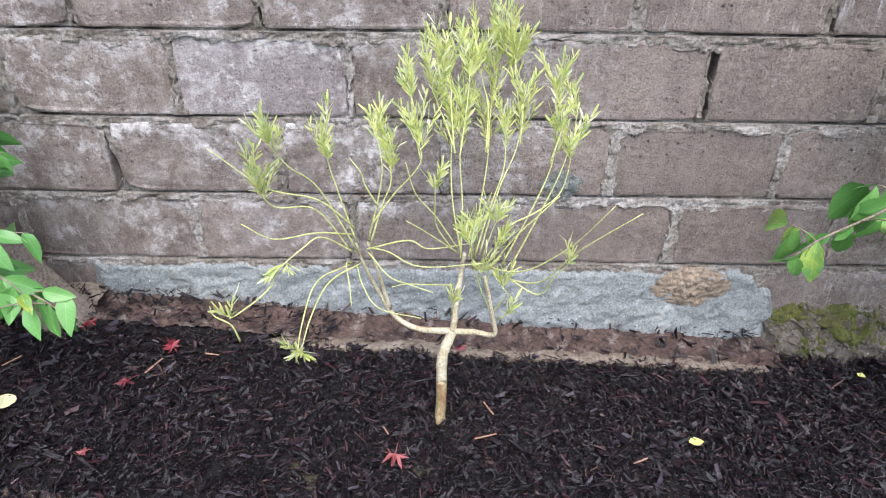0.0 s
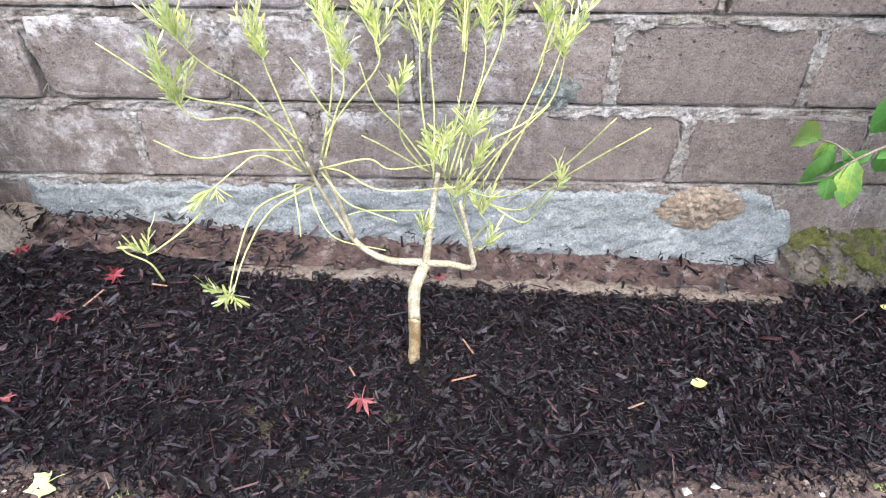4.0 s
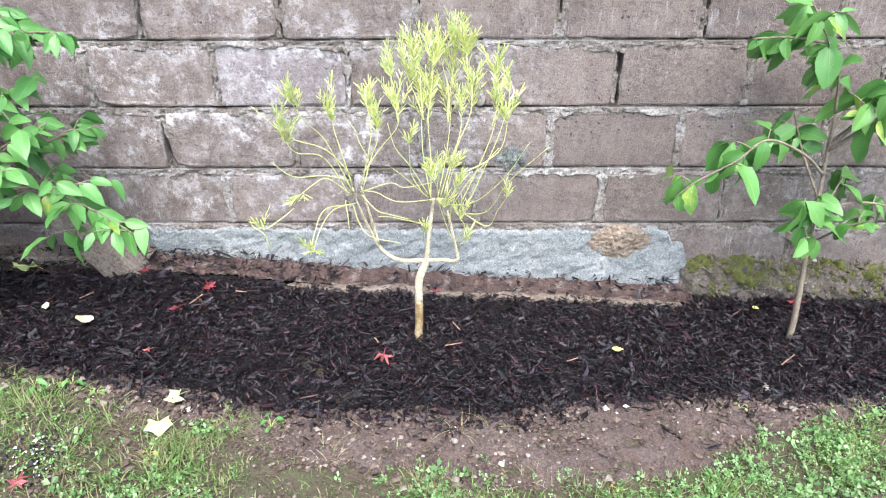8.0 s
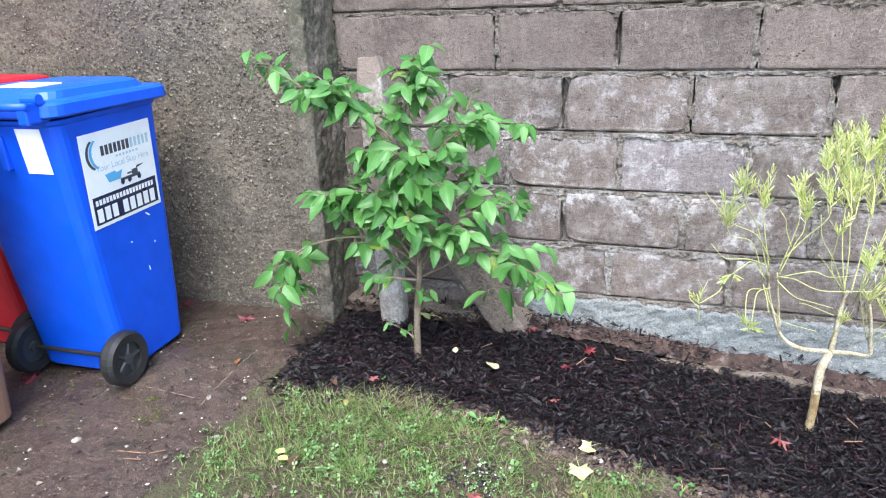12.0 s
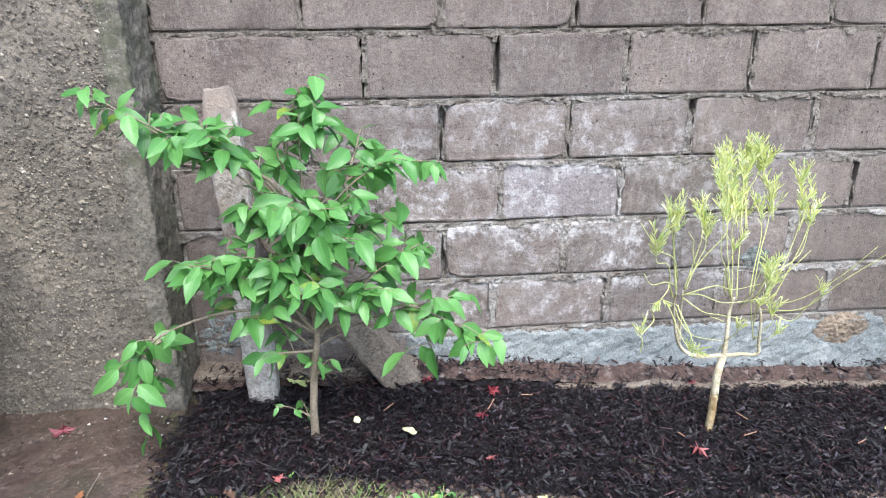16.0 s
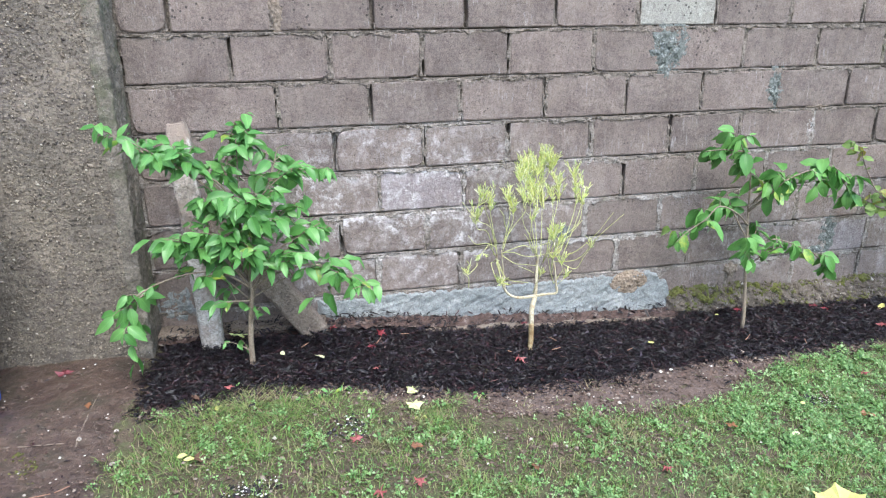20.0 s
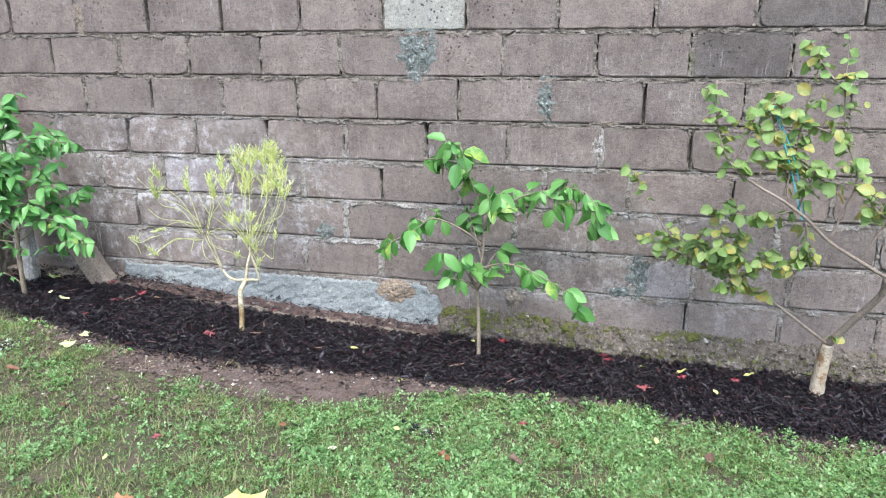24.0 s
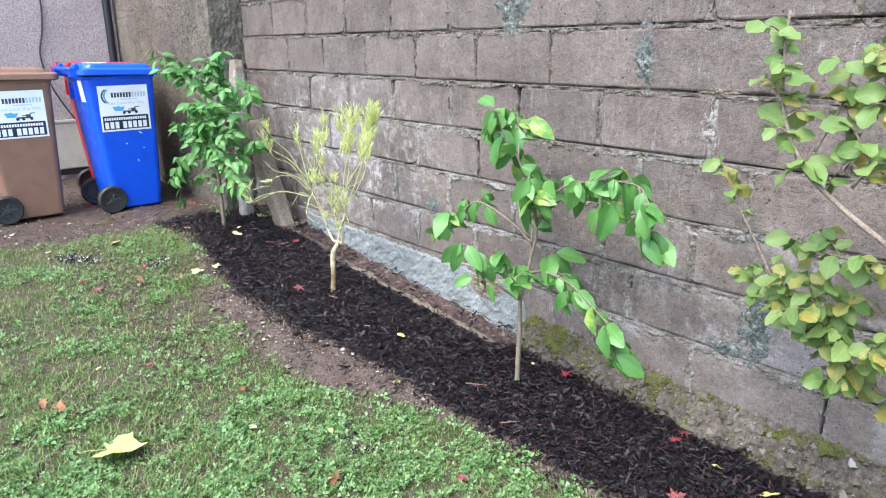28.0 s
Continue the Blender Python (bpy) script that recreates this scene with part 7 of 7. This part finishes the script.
for pts in ([(-2.60, -0.90), (-2.42, -0.905), (-2.2, -0.91), (-2.05, -0.917)], [(-2.0, -0.975), (-2.002, -0.85), (-1.997, -0.70), (-1.994, -0.55)]):
    bm = bmesh.new()
    tube(bm, [q + Vector((0, 0, random.uniform(-0.002, 0.001))) for q in spline([(x, y, float(level(x, y)) + 0.006) for x, y in pts], 8)], 0.0026, 0.0022, 6, 0.3)
    part("slab_edge", bm, M_STAY, path, "worn edge of a slab showing through the mud")


def moss_spots(r, n):
    k = r.integers(0, 5, n)
    cx, cy = np.array([-2.45, -2.6, -2.75, -2.2, -2.9])[k], np.array([-1.02, -1.3, -1.5, -1.05, -1.2])[k]
    return cx + r.normal(size=n) * 0.06, cy + r.normal(size=n) * 0.05


v, f = clods(1300, 47, moss_spots, 0.004, 0.011)
tagged(part_mesh("path_moss", mesh_np("path_moss", v, f), M_MOSS), "thin olive moss growing on the path", "moss", kind="stuff")


def worm_casts(r, n):
    k = r.integers(0, 5, n)
    cx, cy = np.array([1.20, -1.45, -1.34, -1.38, -0.95])[k], np.array([-1.07, -1.43, -1.33, -1.39, -1.03])[k]
    return cx + r.normal(size=n) * 0.045, cy + r.normal(size=n) * 0.035


v, f = clods(330, 48, worm_casts, 0.0060, 0.008)
tagged(part_mesh("dark_clods", mesh_np("dark_clods", v, f), M_CHIP), "dark heaps of wet crumbs in the lawn", "soil", kind="stuff")
v, f = clods(190, 49, worm_casts, 0.0026, 0.018)
tagged(part_mesh("white_grit", mesh_np("white_grit", v, f), M_GRIT), "white grit strewn over the dark crumbs", "grit", kind="stuff")


# ---- fallen leaves and litter ----
def palmate(lobes, size, deep, material):
    """A maple leaf: lobes round a base with notches between them."""
    bm = bmesh.new()
    pts = []
    for k in range(lobes):
        a = radians(-125 + 250 * k / (lobes - 1))
        rlen = size * (1 - 0.30 * abs(k - (lobes - 1) / 2) / ((lobes - 1) / 2))
        for da, rr in ((-0.16, 0.62 + 0.3 * deep * (deep > 0.5)), (0, 1.0), (0.16, 0.62 + 0.3 * deep * (deep > 0.5))):
            pts.append((rlen * rr * math.sin(a + da), rlen * rr * math.cos(a + da)))
        if k < lobes - 1:
            an = radians(-125 + 250 * (k + 0.5) / (lobes - 1))
            pts.append((size * deep * math.sin(an), size * deep * math.cos(an)))
    pts.append((0.0, -size * 0.12))
    c = bm.verts.new((0, 0, 0.004))
    vs = [bm.verts.new((x, y, 0.005 * math.sin(5 * x / size + 1) + 0.006 * math.sin(7 * y / size) + 0.30 * size * (x * x / size ** 2))) for x, y in pts]
    for a, b in zip(vs, vs[1:] + vs[:1]):
        bm.faces.new((c, b, a))
    tube(bm, [Vector((0, -size * 0.1, 0.002)), Vector((0.05 * size, -size * 0.6, 0.006)), Vector((0.02 * size, -size * 1.0, 0.004))], 0.0012, 0.0008, 4)
    me = bpy.data.meshes.new("fallen_leaf")
    bm.to_mesh(me)
    bm.free()
    me.materials.append(material)
    return me


def oval(length, width, material, seed, ruffle=0.08, fold=0.35):
    me = leaf_mesh(length, length * width, -0.15, fold, seed, ruffle, 0.75)
    me.name = "fallen_leaf"
    me.materials.append(material)
    return me


RED, PINK = palmate(7, 0.035, 0.30, M_RED), palmate(7, 0.035, 0.36, M_PINK)
BIG = palmate(5, 0.115, 0.74, M_YELLOW)
LIME = palmate(5, 0.062, 0.62, M_LIME)
YEL, CRM, BRN = oval(0.055, 0.6, M_YELLOW, 1), oval(0.075, 0.66, M_CREAM, 2), oval(0.07, 0.55, M_BROWN, 3, 0.35, 0.8)
LITTER = [
    (RED, "fallen red maple leaf on the dark mulch", [(-0.735, -0.257, 40, 1.0), (-0.80, -0.40, 130, 0.9), (-0.98, -0.20, 200, 0.9), (1.40, -0.16, 80, 1.0), (1.926, -0.142, 300, 1.0), (1.95, -0.22, 60, 0.9),
                                                      (2.30, -0.33, 10, 0.9), (2.55, -0.30, 10, 0.9), (0.06, -0.17, 20, 0.8), (-2.19, -0.37, 20, 1.5), (-2.55, -0.29, 100, 1.2), (-2.74, -0.98, 100, 1.2)]),
    (PINK, "fallen faded red maple leaf lying on the ground", [(-0.102, -0.572, 170, 1.25), (-0.806, -0.634, 90, 0.6), (2.12, -0.48, 60, 1.3), (-1.45, -0.68, 60, 0.8), (-0.95, -1.12, 0, 1.0), (-0.75, -1.42, 50, 1.0), (-0.9, -1.45, 150, 1.0),
                                                              (0.2, -1.45, 150, 0.9), (1.6, -0.9, 150, 0.9)]),
    (YEL, "small fallen yellow leaf", [(0.686, -0.465, 100, 0.8), (1.247, -0.196, 50, 0.45), (2.1, -0.25, 280, 0.8), (2.28, -0.28, 300, 1.1), (2.45, -0.45, 30, 0.6), (-1.55, -1.12, 80, 0.7),
                                       (2.6, -0.22, 280, 1.0), (-1.58, -1.086, 80, 0.7), (1.1, -1.1, 80, 0.5), (2.15, -0.92, 0, 0.6), (0.1, -1.65, 0, 0.5)]),
    (CRM, "pale cream fallen leaf curling on the ground", [(-1.069, -0.467, 200, 1.0), (-1.22, -0.43, 30, 0.45), (0.9, -1.3, 120, 0.5), (-2.2, -1.6, 60, 0.7), (-1.6, -1.5, 60, 0.7), (-1.2, -1.8, 60, 0.7)]),
    (BRN, "brown withered fallen leaf in the grass", [(0.0, -1.25, 20, 0.8), (0.30, -1.88, 80, 0.8), (-1.51, -1.15, 30, 1.0), (1.63, -1.2, 60, 0.9), (1.24, -1.08, 10, 0.9), (0.37, -1.825, 100, 1.25), (0.41, -1.81, 30, 0.9), (-2.005, -0.72, 10, 0.6), (-1.57, -0.745, 40, 0.7), (0.62, -1.2, 200, 0.8), (1.35, -1.25, 50, 1.0), (1.75, -1.05, 350, 1.2), (-0.3, -1.4, 10, 0.7), (2.35, -1.0, 350, 1.0), (-0.7, -1.2, 100, 0.8)]),
    (BIG, "large yellow sycamore leaf lying on the lawn", [(0.72, -1.75, 330, 1.02)]),
    (LIME, "pale lime-green lobed leaf lying on the ground", [(-1.43, -0.15, 80, 1.0), (-0.685, -0.905, 200, 0.8), (-0.67, -0.80, 120, 0.6)]),
]
for me, label, spots in LITTER:
    cat = "leaf"
    for x, y, turn, s in spots:
        ob = new("fallen_leaf", me)
        on_bed = y > float(front(x)) and x > LEFT
        z = float(bed_height(x, y)) + 0.030 if on_bed else float(level(x, y)) + (0.026 if me is BIG else 0.012)
        ob.matrix_world = pose(x, y, z, random.uniform(-14, 14), random.uniform(-14, 14), turn) @ Matrix.Diagonal((s, s, s, 1))
        tagged(ob, label, cat, "fallen leaves")


def pebble_mesh():
    bm = bmesh.new()
    bmesh.ops.create_icosphere(bm, subdivisions=2, radius=0.01)
    for v in bm.verts:
        v.co = Vector((v.co.x * 1.2, v.co.y, v.co.z * 0.7)) * (1 + 0.25 * noise.noise(v.co * 90))
    me = bpy.data.meshes.new("pebble")
    bm.to_mesh(me)
    bm.free()
    me.materials.append(M_STONE)
    return me


PEB = pebble_mesh()
for x, y, s in [(1.097, -0.633, 1.2), (0.55, -0.82, 0.5), (0.32, -0.93, 0.6), (0.12, -0.90, 0.9), (-0.95, -0.80, 0.6), (-2.0, -0.9, 1.0), (-2.1, -1.2, 0.6), (-2.284, -1.222, 1.6), (-1.87, -0.875, 0.9), (-1.846, -1.073, 0.9), (0.25, -0.86, 0.5), (-2.4, -1.3, 0.7)]:
    ob = new("pebble", PEB)
    ob.matrix_world = pose(x, y, float(level(x, y)) + 0.006, 0, 0, random.uniform(0, 360)) @ Matrix.Diagonal((s, s, s, 1))
    tagged(ob, "small pale pebble lying on the soil", "pebble", "pebbles")


def splinter(x, y, turn, length):
    ob = box_part("wood_splinter", (-length / 2, -0.0022, 0), (length / 2, 0.0022, 0.002), M_WOODCHIP, None, 0.0006)
    ob.matrix_world = pose(x, y, float(bed_height(x, y)) + 0.028, random.uniform(-8, 8), random.uniform(-8, 8), turn)
    tagged(ob, "pale wood splinter lying on the ground", "splinter", "splinters")


for x, y, turn, ln in [(-0.76, -0.33, 60, 0.06), (-0.62, -0.28, -10, 0.04), (-1.12, -0.35, 45, 0.05), (0.13, -0.42, -60, 0.05), (0.12, -0.50, 20, 0.06), (-0.13, -0.5, -60, 0.03), (1.22, -0.5, 40, 0.09), (1.5, -0.6, 60, 0.06), (0.5, -0.55, 20, 0.04), (-2.06, -1.22, 12, 0.10), (-2.04, -1.25, 4, 0.08), (-1.98, -1.20, 30, 0.05)]:
    splinter(x, y, turn, ln)


# ---- seen over the wall ----
def board_fence():
    t = thing("board_fence", "weathered grey-green board fence beyond the garden wall", "fence", pose(-1.33, 2.5, 0))
    for k in range(11):
        box_part("board", (-0.66 + k * 0.12, -0.01, 0.0), (-0.66 + k * 0.12 + 0.115, 0.01, 2.25), M_SHED, t, 0.003)


board_fence()


M_REDLEAF = island_material("red_shrub_leaves", [(0.45, (0.30, 0.03, 0.035)), (0.35, (0.42, 0.06, 0.05)), (0.2, (0.18, 0.03, 0.03))], 0.5, 0.3)


def red_shrub():
    r = random.Random(77)
    t = thing("red_shrub", "red-leaved shrub standing beyond the garden wall", "shrub")
    branch(t, [(2.10, 2.6, -0.08), (2.12, 2.6, 0.6), (2.09, 2.6, 1.3), (2.11, 2.6, 2.0)], 0.035, 0.012, M_BARK4, "trunk", 8)
    V, F = [], []
    for k in range(16):
        a = k * 2.4
        tip = Vector((2.10 + 0.62 * math.cos(a) * r.uniform(0.4, 1.1), 2.6 + 0.45 * math.sin(a), r.uniform(1.92, 2.22)))
        branch(t, [(2.10, 2.6, r.uniform(0.9, 1.5)), Vector((2.10, 2.6, 1.6)).lerp(tip, 0.5), tip], 0.010, 0.003, M_BARK4, "limb", 5)
        for _ in range(70):
            c = tip + Vector((r.gauss(0, 0.09), r.gauss(0, 0.09), r.gauss(-0.02, 0.035)))
            d = Vector((r.uniform(-1, 1), r.uniform(-1, 1), r.uniform(-0.8, 0.3))).normalized() * r.uniform(0.03, 0.05)
            s = d.cross(Vector((r.uniform(-0.5, 0.5), r.uniform(-0.5, 0.5), 1))).normalized() * 0.011
            i = len(V)
            V += [tuple(c), tuple(c + d * 0.5 + s), tuple(c + d), tuple(c + d * 0.5 - s)]
            F.append((i, i + 1, i + 2, i + 3))
    part_mesh("crown", mesh_np("crown", V, F), M_REDLEAF, t)


red_shrub()
